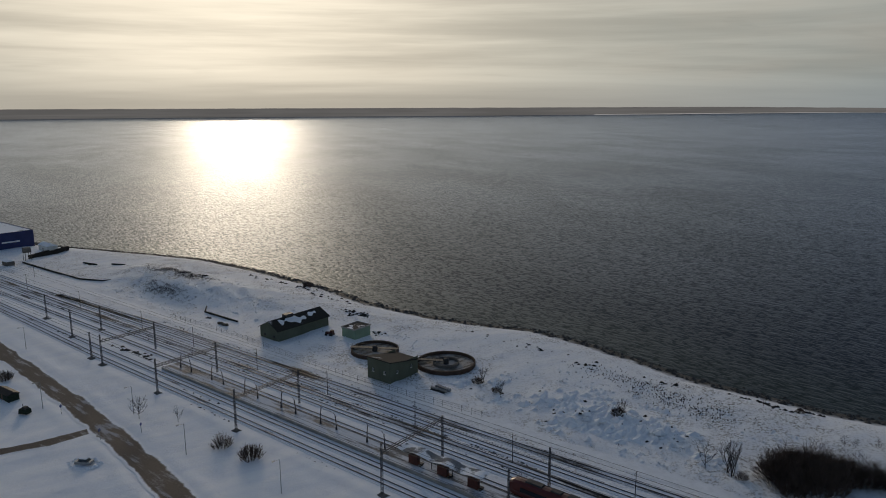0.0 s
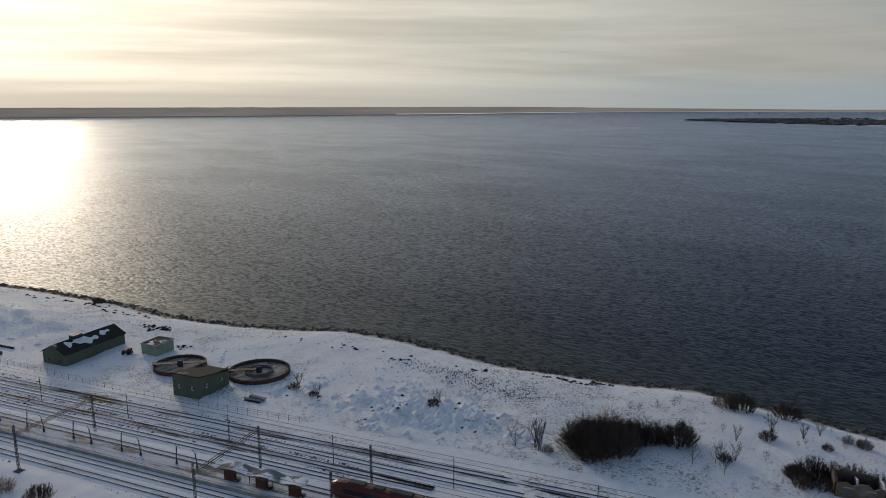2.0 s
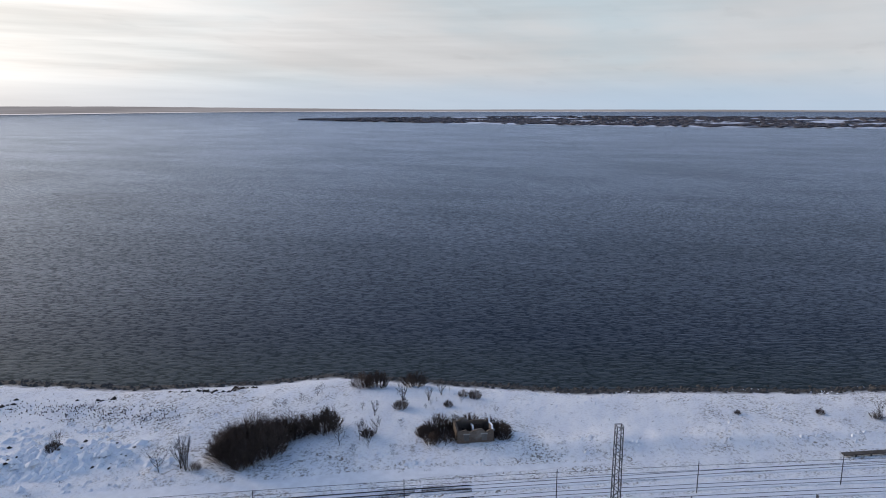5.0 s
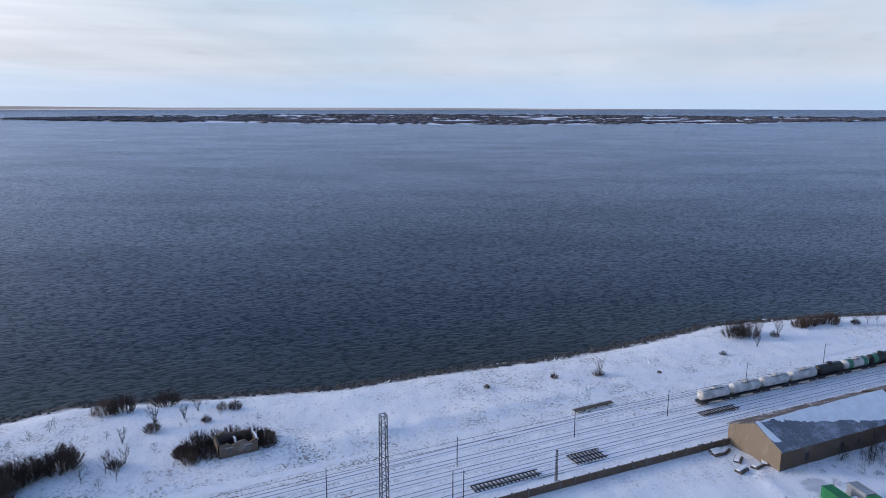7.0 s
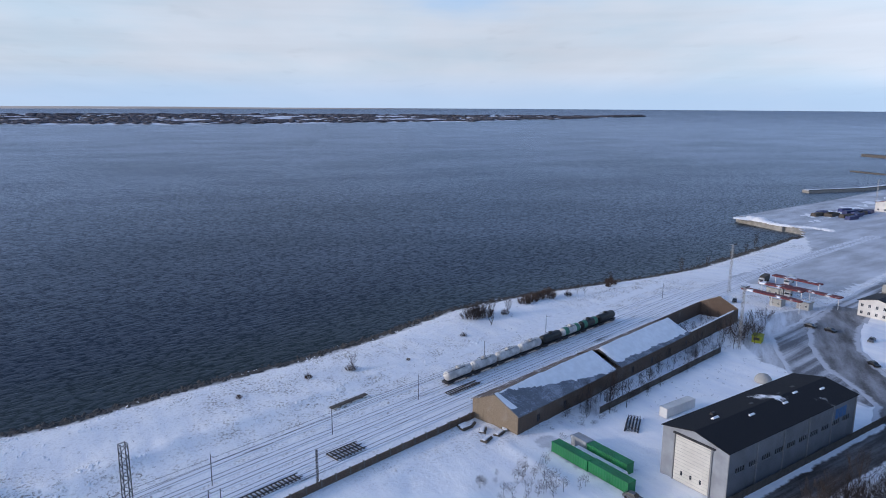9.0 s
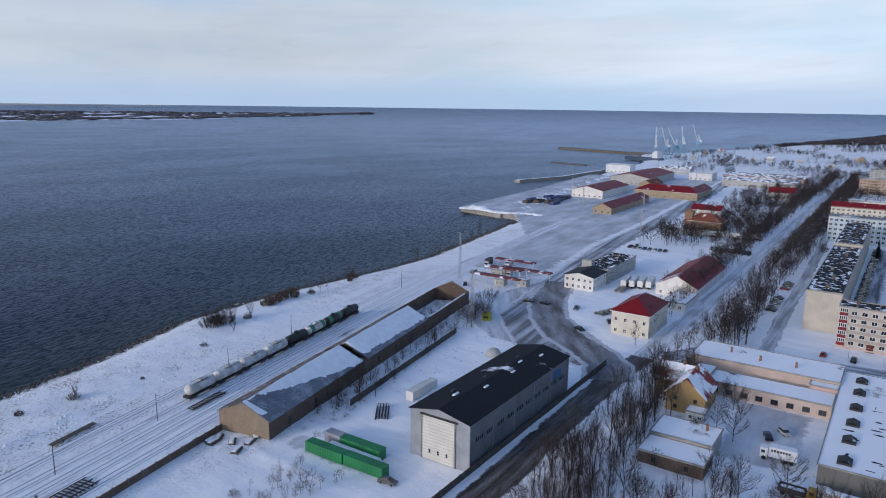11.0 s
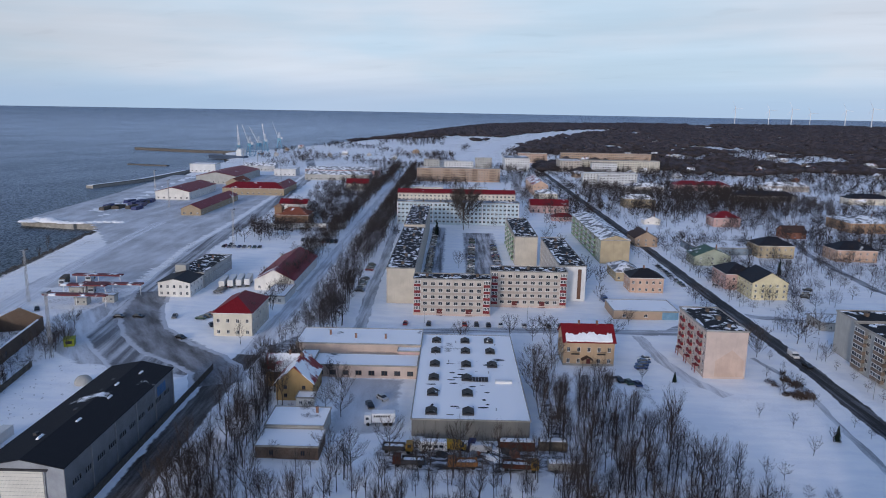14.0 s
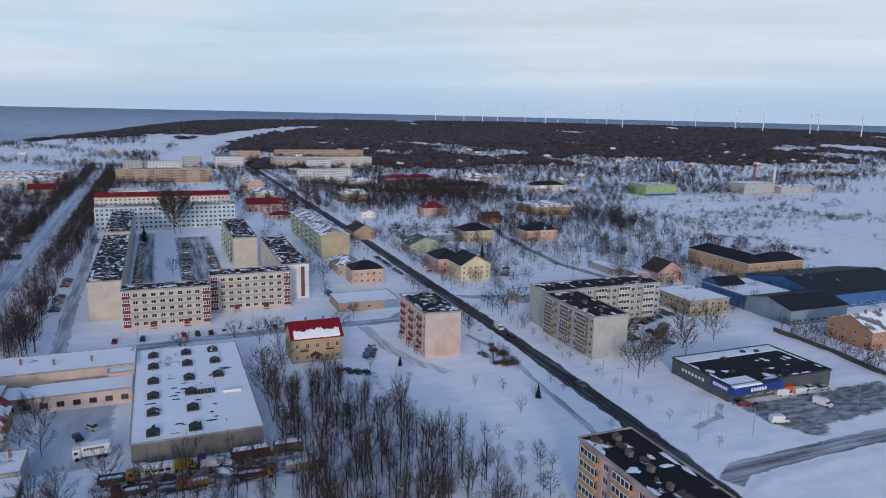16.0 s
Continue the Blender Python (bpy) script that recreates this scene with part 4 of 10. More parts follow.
M.update(
    door=plain("dark_red_door", (0.12, 0.025, 0.025), 0.5, 0, 0.15, 0.8),
    chimney=plain("chimney_brick", (0.26, 0.15, 0.11), 0.9, 0, 0.3, 1.5),
    panel=plaster("pale_panel", (0.52, 0.47, 0.42), 0.4),
    panel_grey=plaster("grey_panel", (0.42, 0.42, 0.40), 0.4),
    panel_cream=plaster("cream_panel", (0.52, 0.48, 0.41), 0.35),
    panel_white=plaster("white_panel", (0.66, 0.67, 0.68), 0.2),
    panel_blue=plaster("pale_blue_panel", (0.46, 0.56, 0.62), 0.2),
    peach=plaster("peach_render", (0.54, 0.44, 0.39), 0.2),
    apricot=plaster("apricot_render", (0.53, 0.40, 0.33), 0.2),
    pink=plaster("pink_render", (0.54, 0.37, 0.34), 0.25),
    yellow=plaster("yellow_render", (0.46, 0.38, 0.25), 0.3),
    ochre=plaster("ochre_render", (0.36, 0.25, 0.12), 0.4),
    orange=plaster("orange_render", (0.46, 0.30, 0.19), 0.4),
    cream=plaster("cream_render", (0.62, 0.58, 0.49), 0.25),
    green=plaster("pale_green_render", (0.36, 0.39, 0.31), 0.2),
    lime=plaster("lime_green_cladding", (0.27, 0.38, 0.18), 0.15),
    white_wall=plaster("white_render", (0.72, 0.70, 0.66), 0.3),
    dull_green=plaster("dull_green_render", (0.115, 0.13, 0.098), 0.35),
    brick_yellow=brick_wall("yellow_brick", (0.31, 0.245, 0.165), (0.39, 0.31, 0.215)),
    brick_red=brick_wall("red_brick", (0.22, 0.09, 0.06), (0.32, 0.14, 0.09)),
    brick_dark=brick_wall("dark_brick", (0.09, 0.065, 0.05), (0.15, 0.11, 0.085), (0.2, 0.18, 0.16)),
    balcony_red=plain("red_balcony", (0.19, 0.022, 0.028), 0.6, 0, 0.15, 0.6),
    balcony_green=plain("green_balcony", (0.24, 0.36, 0.25), 0.6, 0, 0.15, 0.6),
    balcony_tan=plain("weathered_balcony", (0.20, 0.155, 0.125), 0.8, 0, 0.4, 0.6),
    grey_sheet=ribbed("grey_steel_sheet", (0.34, 0.36, 0.39), 2.0),
    pale_sheet=ribbed("pale_door_sheet", (0.62, 0.60, 0.54), 1.2, 0.1, 0.6, 0.0),
    dark_sheet=ribbed("dark_steel_sheet", (0.10, 0.11, 0.12), 2.0),
    blue_sheet=ribbed("blue_steel_sheet", (0.045, 0.12, 0.30), 2.0),
    sky_sheet=ribbed("bright_blue_sheet", (0.045, 0.14, 0.33), 1.5),
    hall_panel=plaster("stained_hall_panel", (0.20, 0.20, 0.19), 0.5),
)


M["vent_brick"] = brick_wall("sooty_vent_brick", (0.11, 0.085, 0.07), (0.17, 0.13, 0.10))


def flats(name, a, b, la, lb, h, wall, label, plan, roof="felt", turn=0, end=None, storeys=5, hatch=3, frame_of=town, z=0.0, sub=True, plinth=None):
    """A slab of flats. plan: side -> (columns, window width, window height); other sides are blank."""
    house = thing(name, frame_of(a, b, z, turn), label, "apartment building", "flats")
    base, step = 1.55, (h - 1.2) / storeys
    for side in ("near", "left", "right", "far"):
        length = SIDES[side](la, lb)[1]
        levels = []
        if side in plan:
            n, w, wh, *bars = plan[side]
            levels = [(base + step * k, wh, row(n, w, length), *bars) for k in range(storeys)]
        mat = M[end] if end and side in ("near", "far") and side not in plan else M[wall]
        if side not in plan and end and (side in ("left", "right")):
            mat = M[end]
        wall_side(house, side, la, lb, h, mat, levels, plinth=M[plinth] if plinth else None, sub=sub)
    flat_roof(house, la, lb, h, M[roof])
    rnd = random.Random(name + str(a))
    for k in range(hatch):
        x, y = la * (k + 0.5) / hatch if la > lb else la * rnd.uniform(0.3, 0.7), lb * rnd.uniform(0.3, 0.7) if la > lb else lb * (k + 0.5) / hatch
        w = rnd.uniform(0.5, 0.9)
        f = Form().box(x - w, x + w, y - w * 0.7, y + w * 0.7, h + 0.22, h + 1.25).box(x - w - 0.1, x + w + 0.1, y - w * 0.7 - 0.1, y + w * 0.7 + 0.1, h + 1.25, h + 1.37)
        part("roof_vent", f, M["vent_brick"], house)
    return house


def balcony_stack(house, side, la, lb, x, w, storeys, base, step, mat, glazed=True, out=1.1, tall=1.05):
    """A column of balconies on one side of a slab."""
    m = SIDES[side](la, lb)[0]
    for k in range(storeys):
        z = base + step * k
        f = Form().box(x, x + w, -out, 0.0, z - 0.15, z).box(x, x + w, -out, -out + 0.08, z, z + tall).box(x, x + 0.08, -out + 0.08, 0, z, z + tall).box(x + w - 0.08, x + w, -out + 0.08, 0, z, z + tall)
        ob = part("balcony", f, M[mat], house, m=m)
        if glazed:
            g = Form().box(x + 0.05, x + w - 0.05, -out + 0.03, -out + 0.06, z + tall, z + step - 0.2)
            part("glazing", g, M["glass"], ob)
            b = Form()
            for j in range(5):
                xx = x + (w - 0.16) * j / 4
                b.box(xx, xx + 0.16, -out, -out + 0.07, z + tall, z + step - 0.15)
            b.box(x, x + w, -out - 0.01, -out + 0.06, z + tall, z + tall + 0.14).box(x, x + w, -out - 0.01, -out + 0.06, z + step - 0.34, z + step - 0.15)
            part("glazing_bars", b, M["white_frame"], ob)


# the court of flats behind the flat-roofed hall
f1 = flats("apartment_block", 273, -16, 9.5, 31, 14.8, "panel", "pale panel flats with dark red corner balconies and peach plinth",
           {"near": (10, 1.7, 1.35)}, storeys=5, plinth="peach")
balcony_stack(f1, "near", 9.5, 31, 0.2, 2.6, 5, 1.3, 2.7, "balcony_red", out=0.4)
balcony_stack(f1, "near", 9.5, 31, 28.2, 2.6, 5, 1.3, 2.7, "balcony_red", out=0.4)
f2 = flats("apartment_block", 287.5, -49, 10, 32, 15.2, "panel", "pale panel flats with red balconies, set back beside their neighbour",
           {"near": (10, 1.7, 1.35)}, storeys=5, plinth="peach")
balcony_stack(f2, "near", 10, 32, 0.2, 2.6, 5, 1.4, 2.75, "balcony_red", out=0.4)
balcony_stack(f2, "near", 10, 32, 29.2, 2.6, 5, 1.4, 2.75, "balcony_red", out=0.4)
for blk, xs in ((f1, (9.2, 21.0)), (f2, (8.8, 20.5))):
    for x in xs:
        m = SIDES["near"](0, 31 if blk is f1 else 32)[0]
        part("porch", Form().box(x, x + 2.6, -0.5, 0.0, 0.0, 0.15).box(x, x + 2.6, -0.9, 0.0, 2.5, 2.68).box(x + 0.2, x + 2.4, -0.05, -0.01, 0.15, 2.5), M["door"], blk, m=m)
M["panel_band"] = plaster("darker_panel_band", (0.41, 0.36, 0.32), 0.5)
for blk, la_, lb_, step_ in ((f1, 9.5, 31, 2.72), (f2, 10, 32, 2.80)):
    for k in range(4):
        part("spandrel", Form().box(3.0, lb_ - 3.0, -0.03, 0.0, 3.05 + step_ * k, 4.1 + step_ * k), M["panel_band"], blk, m=SIDES["near"](la_, lb_)[0])
l1 = flats("apartment_block", 289.5, 15.5, 106, 12, 15.2, "panel_cream", "long five-storey slab of flats with snow-patched felt roof",
           {"right": (26, 1.6, 1.4)}, end="panel_cream", hatch=6, sub=False)
flats("apartment_block", 396, 15.5, 82, 12, 16.6, "panel_cream", "long five-storey slab of flats continuing the row",
      {"right": (20, 1.6, 1.4)}, end="panel_cream", hatch=5, sub=False)
r1 = flats("apartment_block", 299, -59, 69, 11.5, 15.5, "panel", "five-storey slab of flats, brown stripe on its blank end wall",
           {"left": (17, 1.6, 1.4)}, end="panel_white", hatch=4, sub=False)
part("stripe", Form().box(-0.03, 0.0, 1.9, 3.5, 1.0, 14.4), plain("brown_stripe", (0.14, 0.075, 0.05)), r1)
r2 = flats("apartment_block", 369, -46, 66, 12, 15.5, "panel_cream", "five-storey slab of flats with pale green balconies",
           {"left": (16, 1.6, 1.4)}, end="panel_cream", hatch=4, sub=False)
for x in (6, 17.5, 29, 40.5, 52):
    balcony_stack(r2, "left", 66, 12, x, 5.0, 5, 1.3, 2.8, "balcony_green", out=1.2)
bk = flats("apartment_block", 501, -48, 12, 88, 16.0, "panel_blue", "long pale blue and white block of flats with a light roof",
           {"near": (30, 1.7, 1.5)}, roof="blue_roof", hatch=7, sub=False)
for y, w in ((-0.0, 9.0), (26.0, 16.0), (62.0, 26.0)):
    part("white_panel", Form().box(-0.05, 0.0, y, y + 0.6, 0.6, 15.6).box(-0.05, 0.0, y + w - 0.6, y + w, 0.6, 15.6), M["panel_white"], bk)


# ---- the town's houses ----
def house(name, a, b, la, lb, h, wall, label, roof, sides=(), storeys=2, rise=3.0, category="house", frame="white_frame", win=(1.1, 1.35),
          turn=0, frame_of=town, plinth=None, stacks=(), doors=None, sub=True, over=0.5, z=0.0, group=""):
    """A house. roof: (kind, material, ridge along x or y); sides: side -> number of windows in a row."""
    kind, roof_mat, *along = roof
    along = along[0] if along else "x"
    ob = thing(name, frame_of(a, b, z, turn), label, category, group)
    step = (h - 0.5) / storeys
    sides, doors = dict(sides), dict(doors or {})
    for side in ("near", "left", "right", "far"):
        length = SIDES[side](la, lb)[1]
        n = sides.get(side, 0)
        levels = [(0.95 + step * k, min(win[1], step - 1.2), row(n, win[0], length)) for k in range(storeys)] if n else []
        ends = ("near", "far") if along == "x" else ("left", "right")
        peak = rise if kind == "gable" and side in ends else 0.0
        drs = []
        for x, w, dh in doors.get(side, ()):
            drs.append((x, w, dh))
            levels = [(s, wh, [p for p in sp if p[0] + p[1] < x - 0.1 or p[0] > x + w + 0.1 or s > dh]) for s, wh, sp in levels]
        wall_side(ob, side, la, lb, h, M[wall], [(s, wh, sp, 1) for s, wh, sp in levels], drs, frame, M[plinth] if plinth else None, sub, peak)
    if kind == "gable":
        gable_roof(ob, la, lb, h, rise, M[roof_mat], along, over)
    elif kind == "hip":
        hip_roof(ob, la, lb, h, rise, M[roof_mat], over)
    else:
        flat_roof(ob, la, lb, h, M[roof_mat], lip=0.2)
    for x, y in stacks:
        chimney(ob, x, y, h + (rise * 0.55 if kind != "flat" else 0.2), 1.5 + (rise * 0.35 if kind != "flat" else 0))
    return ob


# the flat-roofed hall with its skylights
hall = thing("flat_roofed_hall", town(164, -20.6), "broad dark-sided hall with snow-covered flat roof and skylights", "factory hall")
for side in ("near", "left", "right", "far"):
    wall_side(hall, side, 67, 29.8, 5.4, M["hall_panel"])
    m, length = SIDES[side](67, 29.8)
    for k in range(int(length / 3.0)):
        part("panel_joint", Form().box(3.0 * k + 2.96, 3.0 * k + 3.04, -0.05, 0.0, 0.1, 5.3), M["dark_concrete"], hall, m=m)
flat_roof(hall, 67, 29.8, 5.4, M["felt_snow"], lip=0.12, over=0.3)


def skylight(parent, x, y, z):
    f = Form()
    f.box(x - 1.6, x + 1.6, y - 1.5, y + 1.5, z, z + 0.5)
    ob = part("skylight", f, M["dark_steel"], parent)
    g = Form()
    g.face([(x - 1.6, y - 1.5, z + 0.5), (x + 1.6, y - 1.5, z + 0.5), (x + 1.6, y, z + 1.15), (x - 1.6, y, z + 1.15)])
    g.face([(x + 1.6, y + 1.5, z + 0.5), (x - 1.6, y + 1.5, z + 0.5), (x - 1.6, y, z + 1.15), (x + 1.6, y, z + 1.15)])
    g.face([(x - 1.6, y + 1.5, z + 0.5), (x - 1.6, y - 1.5, z + 0.5), (x - 1.6, y, z + 1.15)])
    g.face([(x + 1.6, y - 1.5, z + 0.5), (x + 1.6, y + 1.5, z + 0.5), (x + 1.6, y, z + 1.15)])
    part("glazing", g, M["skylight_glass"], ob)
    bars = Form()
    for k in range(5):
        xx = x - 1.6 + 0.8 * k
        bars.tube((xx, y - 1.5, z + 0.52), (xx, y, z + 1.17), 0.04, 0.04, 4).tube((xx, y + 1.5, z + 0.52), (xx, y, z + 1.17), 0.04, 0.04, 4)
    part("glazing_bars", bars, M["dark_steel"], ob)


M["skylight_glass"] = snowy("skylight_glass", (0.010, 0.012, 0.015), 0.05, 0.5, 0.35)
for x in (4, 16, 27, 38, 50, 60):
    skylight(hall, x, 25.0, 5.62)
    skylight(hall, x, 15.5, 5.62)
for x in (38, 50, 60.5):
    skylight(hall, x, 7.6, 5.62)
snow_free = random.Random(23)
f = Form()
for _ in range(26):
    x, y = snow_free.uniform(2, 40), snow_free.uniform(9, 27)
    b = len(f.v)
    rx, ry = snow_free.uniform(0.2, 0.7), snow_free.uniform(0.4, 1.6)
    f.face([(x + rx * snow_free.uniform(0.5, 1.2) * math.cos(j * 0.785), y + ry * snow_free.uniform(0.5, 1.2) * math.sin(j * 0.785), 5.626) for j in range(8)])
part("bare_patch", f, M["felt_bare"], hall, "dark felt where the snow has melted")
solar = Form()
for k in range(6):
    solar.face([(24.8, 9.4 + k * 0.92, 5.8), (24.8, 10.26 + k * 0.92, 5.8), (26.4, 10.26 + k * 0.92, 6.6), (26.4, 9.4 + k * 0.92, 6.6)][::-1])
    solar.box(26.3, 26.4, 9.5 + k * 0.92, 9.6 + k * 0.92, 5.62, 6.6)
part("solar_panel", solar, M["dark_steel"], hall, "dark tilted solar panels")
part("roof_unit", Form().box(24.0, 25.6, 2.6, 7.4, 5.62, 6.3), M["white_frame"], hall, "white box on the roof")
rnd = random.Random(5)
for k in range(9):
    x, y = rnd.uniform(5, 62), rnd.uniform(3, 27)
    part("vent_pipe", Form().tube((x, y, 5.6), (x, y, 6.3), 0.12, 0.12, 6).tube((x, y, 6.3), (x, y, 6.4), 0.2, 0.05, 6), M["steel"], hall)

# the older works beside it
house("works_wing", 204, 10, 10, 32, 3.9, "peach", "low peach workshop wing with snow on its flat roof", ("flat", "felt_snow"), {"near": 8}, 1,
      category="workshop", win=(1.9, 1.5), frame="brown_frame")
house("works_building", 218, 9.5, 16, 41, 6.0, "peach", "pale peach works building with broken windows and snowy roof", ("flat", "felt_snow"), {"near": 11}, 1,
      category="workshop", win=(1.7, 1.4), frame="brown_frame", stacks=((6, 12), (6, 22), (9, 31)))
house("works_link", 214.1, 9.6, 3.8, 7, 5.2, "pink", "pink link building between two workshops", ("flat", "felt_snow"), {"near": 2}, 1, category="workshop", win=(1.4, 1.3))
house("works_porch", 206, 42.2, 9, 5, 4.6, "brick_dark", "dark brick workshop porch under snow", ("flat", "felt_snow"), {"near": 1}, 1, category="workshop")

yg = house("timber_house", 186, 38.5, 13, 10.5, 5.4, "ochre", "ochre timber house with steep snowy red roof", ("gable", "red_snow", "x"), {"near": 2, "right": 3}, 2, 4.6,
           stacks=((9, 5),), win=(1.0, 1.1), frame="brown_frame")
house("timber_house", 196, 42, 8, 12.5, 5.2, "ochre", "rear wing of the ochre timber house, red roof with snow", ("gable", "red_snow", "y"), {"near": 2}, 2, 3.6, stacks=((4, 6),), frame="brown_frame")
house("white_shed", 181.5, 37.5, 4.2, 4.8, 2.7, "white_wall", "small white shed with thick snow on its roof", ("flat", "felt_snow"), {"near": 2}, 1, category="shed", win=(0.9, 0.9))
house("old_shed", 152, 30.5, 9, 15, 3.2, "brick_dark", "old low shed with collapsed dark roof edge", ("flat", "felt_snow"), {"near": 2}, 1, category="shed", frame="brown_frame")
house("old_shed", 161.3, 31, 11, 14.5, 4.0, "panel_grey", "old concrete shed with snow on its flat roof", ("flat", "felt_snow"), {"near": 2}, 1, category="shed", frame="brown_frame", stacks=((8, 3),))

M["apricot_old"] = plaster("worn_apricot_render", (0.46, 0.33, 0.21), 0.45)
rh = house("red_roofed_house", 219, -54, 12, 16.6, 8.3, "apricot_old", "two-storey ochre house with bright red roof and snow patches", ("gable", "red_roof", "y"), {"near": 5, "left": 3}, 2, 4.2,
           plinth="concrete", stacks=((6, 5), (6, 11)), win=(1.1, 1.5), doors={"near": ((7.6, 1.4, 2.4),)})
slab_snow, ragged = Form(), random.Random(19)
for j in range(27):
    y = 0.7 + j * 0.585
    lo, hi = -0.35 + ragged.uniform(0, 0.25), 2.5 + ragged.uniform(-0.45, 0.55) + (0.5 if 9 < j < 14 else 0)
    slab_snow.v += [(x, y, 8.3 + 0.19 + 0.7 * x + up_) for x, up_ in ((lo, 0.0), (lo + 0.1, 0.34), (hi - 0.35, 0.30), (hi, 0.0))]
slab_snow.f = [(4 * j + k, 4 * j + k + 1, 4 * j + k + 5, 4 * j + k + 4) for j in range(26) for k in range(3)] + [(0, 1, 2, 3), (107, 106, 105, 104)]
slab_snow.m = [0] * len(slab_snow.f)
part("roof_snow", slab_snow, M["packed"], rh, "slab of snow sliding down the roof")
for y in (3.0, 11.5):
    f = Form().box(-1.0, 0, y, y + 2.6, 4.1, 4.25)
    for j in range(9):
        f.box(-1.0, -0.96, y + 0.31 * j, y + 0.31 * j + 0.05, 4.25, 5.1)
    f.box(-1.03, -0.95, y, y + 2.6, 5.1, 5.16)
    part("balcony", f, M["dark_steel"], rh)
pf = Form()
pf.box(-2.2, -2.05, 7.4, 7.55, 0, 2.4).box(-2.2, -2.05, 10.4, 10.55, 0, 2.4).sweep([(7.1, 2.4), (9.0, 3.5), (10.9, 2.4), (10.9, 2.55), (9.0, 3.7), (7.1, 2.55)], -2.4, 0)
part("porch", pf, M["brown_roof"], rh, "dark wooden porch")

# the peach block with red balconies
pk = flats("apartment_block", 210, -93.2, 27, 13, 15.4, "peach", "peach block of flats with red balconies and painted end wall", {"left": (9, 1.5, 1.4)}, end="peach", hatch=3)
part("painted_gable", Form().face([(-0.02, 0.6, 0.8), (-0.02, 0.6, 6.2), (-0.02, 4.6, 9.6), (-0.02, 9.6, 6.0), (-0.02, 9.6, 0.8)][::-1]), M["apricot"], pk, "darker orange house shape painted on the wall")
for x in (3.0, 11.5, 20.0):
    balcony_stack(pk, "left", 27, 13, x, 3.6, 4, 4.1, 2.8, "balcony_red", glazed=False, out=0.7, tall=0.95)
    part("porch", Form().box(x + 0.3, x + 2.8, -1.4, 0, 2.6, 2.8).box(x + 0.3, x + 0.5, -1.4, -1.2, 0, 2.6).box(x + 2.6, x + 2.8, -1.4, -1.2, 0, 2.6), M["balcony_red"], pk, m=SIDES["left"](27, 13)[0])

# the grey pair by the second street
M["felt_dark"] = snowy("dark_felt", (0.018, 0.019, 0.022), 0.16, 0.2)
s9 = flats("apartment_block", 191, -148, 33, 14, 14.8, "panel_grey", "weathered grey flats with brown glazed balconies and dark roof", {"left": (10, 1.5, 1.4)}, hatch=3, end="panel_grey", roof="felt_dark")
for x in (2.0, 13.0, 24.0):
    balcony_stack(s9, "left", 33, 14, x, 5.6, 5, 1.35, 2.72, "balcony_tan", out=1.2)
s10 = flats("apartment_block", 226, -190, 13, 54, 14.8, "panel_grey", "long grey flats with pale balconies behind their twin", {"near": (18, 1.5, 1.4)}, hatch=4, roof="felt_dark")
for y in (4.0, 16.0, 27.0):
    balcony_stack(s10, "near", 13, 54, 54 - y - 5.4, 5.4, 5, 1.35, 2.72, "panel_cream", out=1.2)
py = flats("apartment_block", 62, -92, 53, 13, 15.4, "pink", "pink flats with yellow balconies and cluttered dark roof", {"left": (14, 1.5, 1.4), "far": (4, 1.4, 1.4)}, hatch=8, roof="felt_dark")
M["balcony_yellow"] = plain("yellow_balcony", (0.37, 0.25, 0.12), 0.6, 0, 0.15, 0.6)
for x in (2.0, 13.0, 24.0, 35.0, 46.0):
    balcony_stack(py, "left", 53, 13, x, 5.4, 5, 1.4, 2.8, "balcony_yellow", out=1.1)
rnd = random.Random(11)
for k in range(14):
    x, y, w = rnd.uniform(4, 50), rnd.uniform(3, 10), rnd.uniform(0.5, 1.4)
    part("roof_clutter", Form().box(x, x + w * 1.5, y, y + w, 15.62, 15.62 + rnd.uniform(0.3, 1.0), inset=0.08), M["timber"], py)

# the supermarket
mk = thing("supermarket", town(147, -193), "low dark grey supermarket with a blue corner sign band", "supermarket")
for side in ("near", "left", "right", "far"):
    wall_side(mk, side, 25, 41, 5.0, M["dark_sheet"], [(1.0, 2.2, row(3, 2.6, 41, 6, 15), 2)] if side == "near" else ())
flat_roof(mk, 25, 41, 5.0, M["felt_bare"], rim=M["dark_steel"], lip=0.25)
M["sign_blue"] = plain("blue_sign", (0.02, 0.055, 0.26), 0.4, 0, 0.08, 0.5)
M["sign_white"] = plain("white_sign", (0.75, 0.76, 0.78), 0.5, 0, 0.05, 0.5)
M["sign_orange"] = plain("orange_kiosk", (0.60, 0.10, 0.03), 0.5, 0, 0.1, 0.5)
sg = part("sign_band", Form().box(-1.9, 7.5, 41.0, 41.35, 2.9, 4.9).box(-2.2, -1.85, 22.0, 41.35, 2.9, 4.9).box(-1.85, 0, 22, 41, 4.6, 4.9).box(-2.0, -1.8, 40.9, 41.1, 0, 2.9).box(-2.0, -1.8, 22.2, 22.4, 0, 2.9), M["sign_blue"], mk, "blue canopy band with white emblem bars")
bars = Form()
for k in range(6):
    bars.box(-2.26, -2.2, 29.0 + 1.05 * k, 29.8 + 1.05 * k, 3.4, 4.4).box(0.6 + 1.0 * k, 1.35 + 1.0 * k, 41.35, 41.4, 3.4, 4.4)
part("emblem", bars, M["sign_white"], sg, "white bars of the emblem")
part("canopy_snow", Form().box(-1.7, 5, 30, 40.8, 4.95, 5.35, inset=0.3), M["packed"], mk)
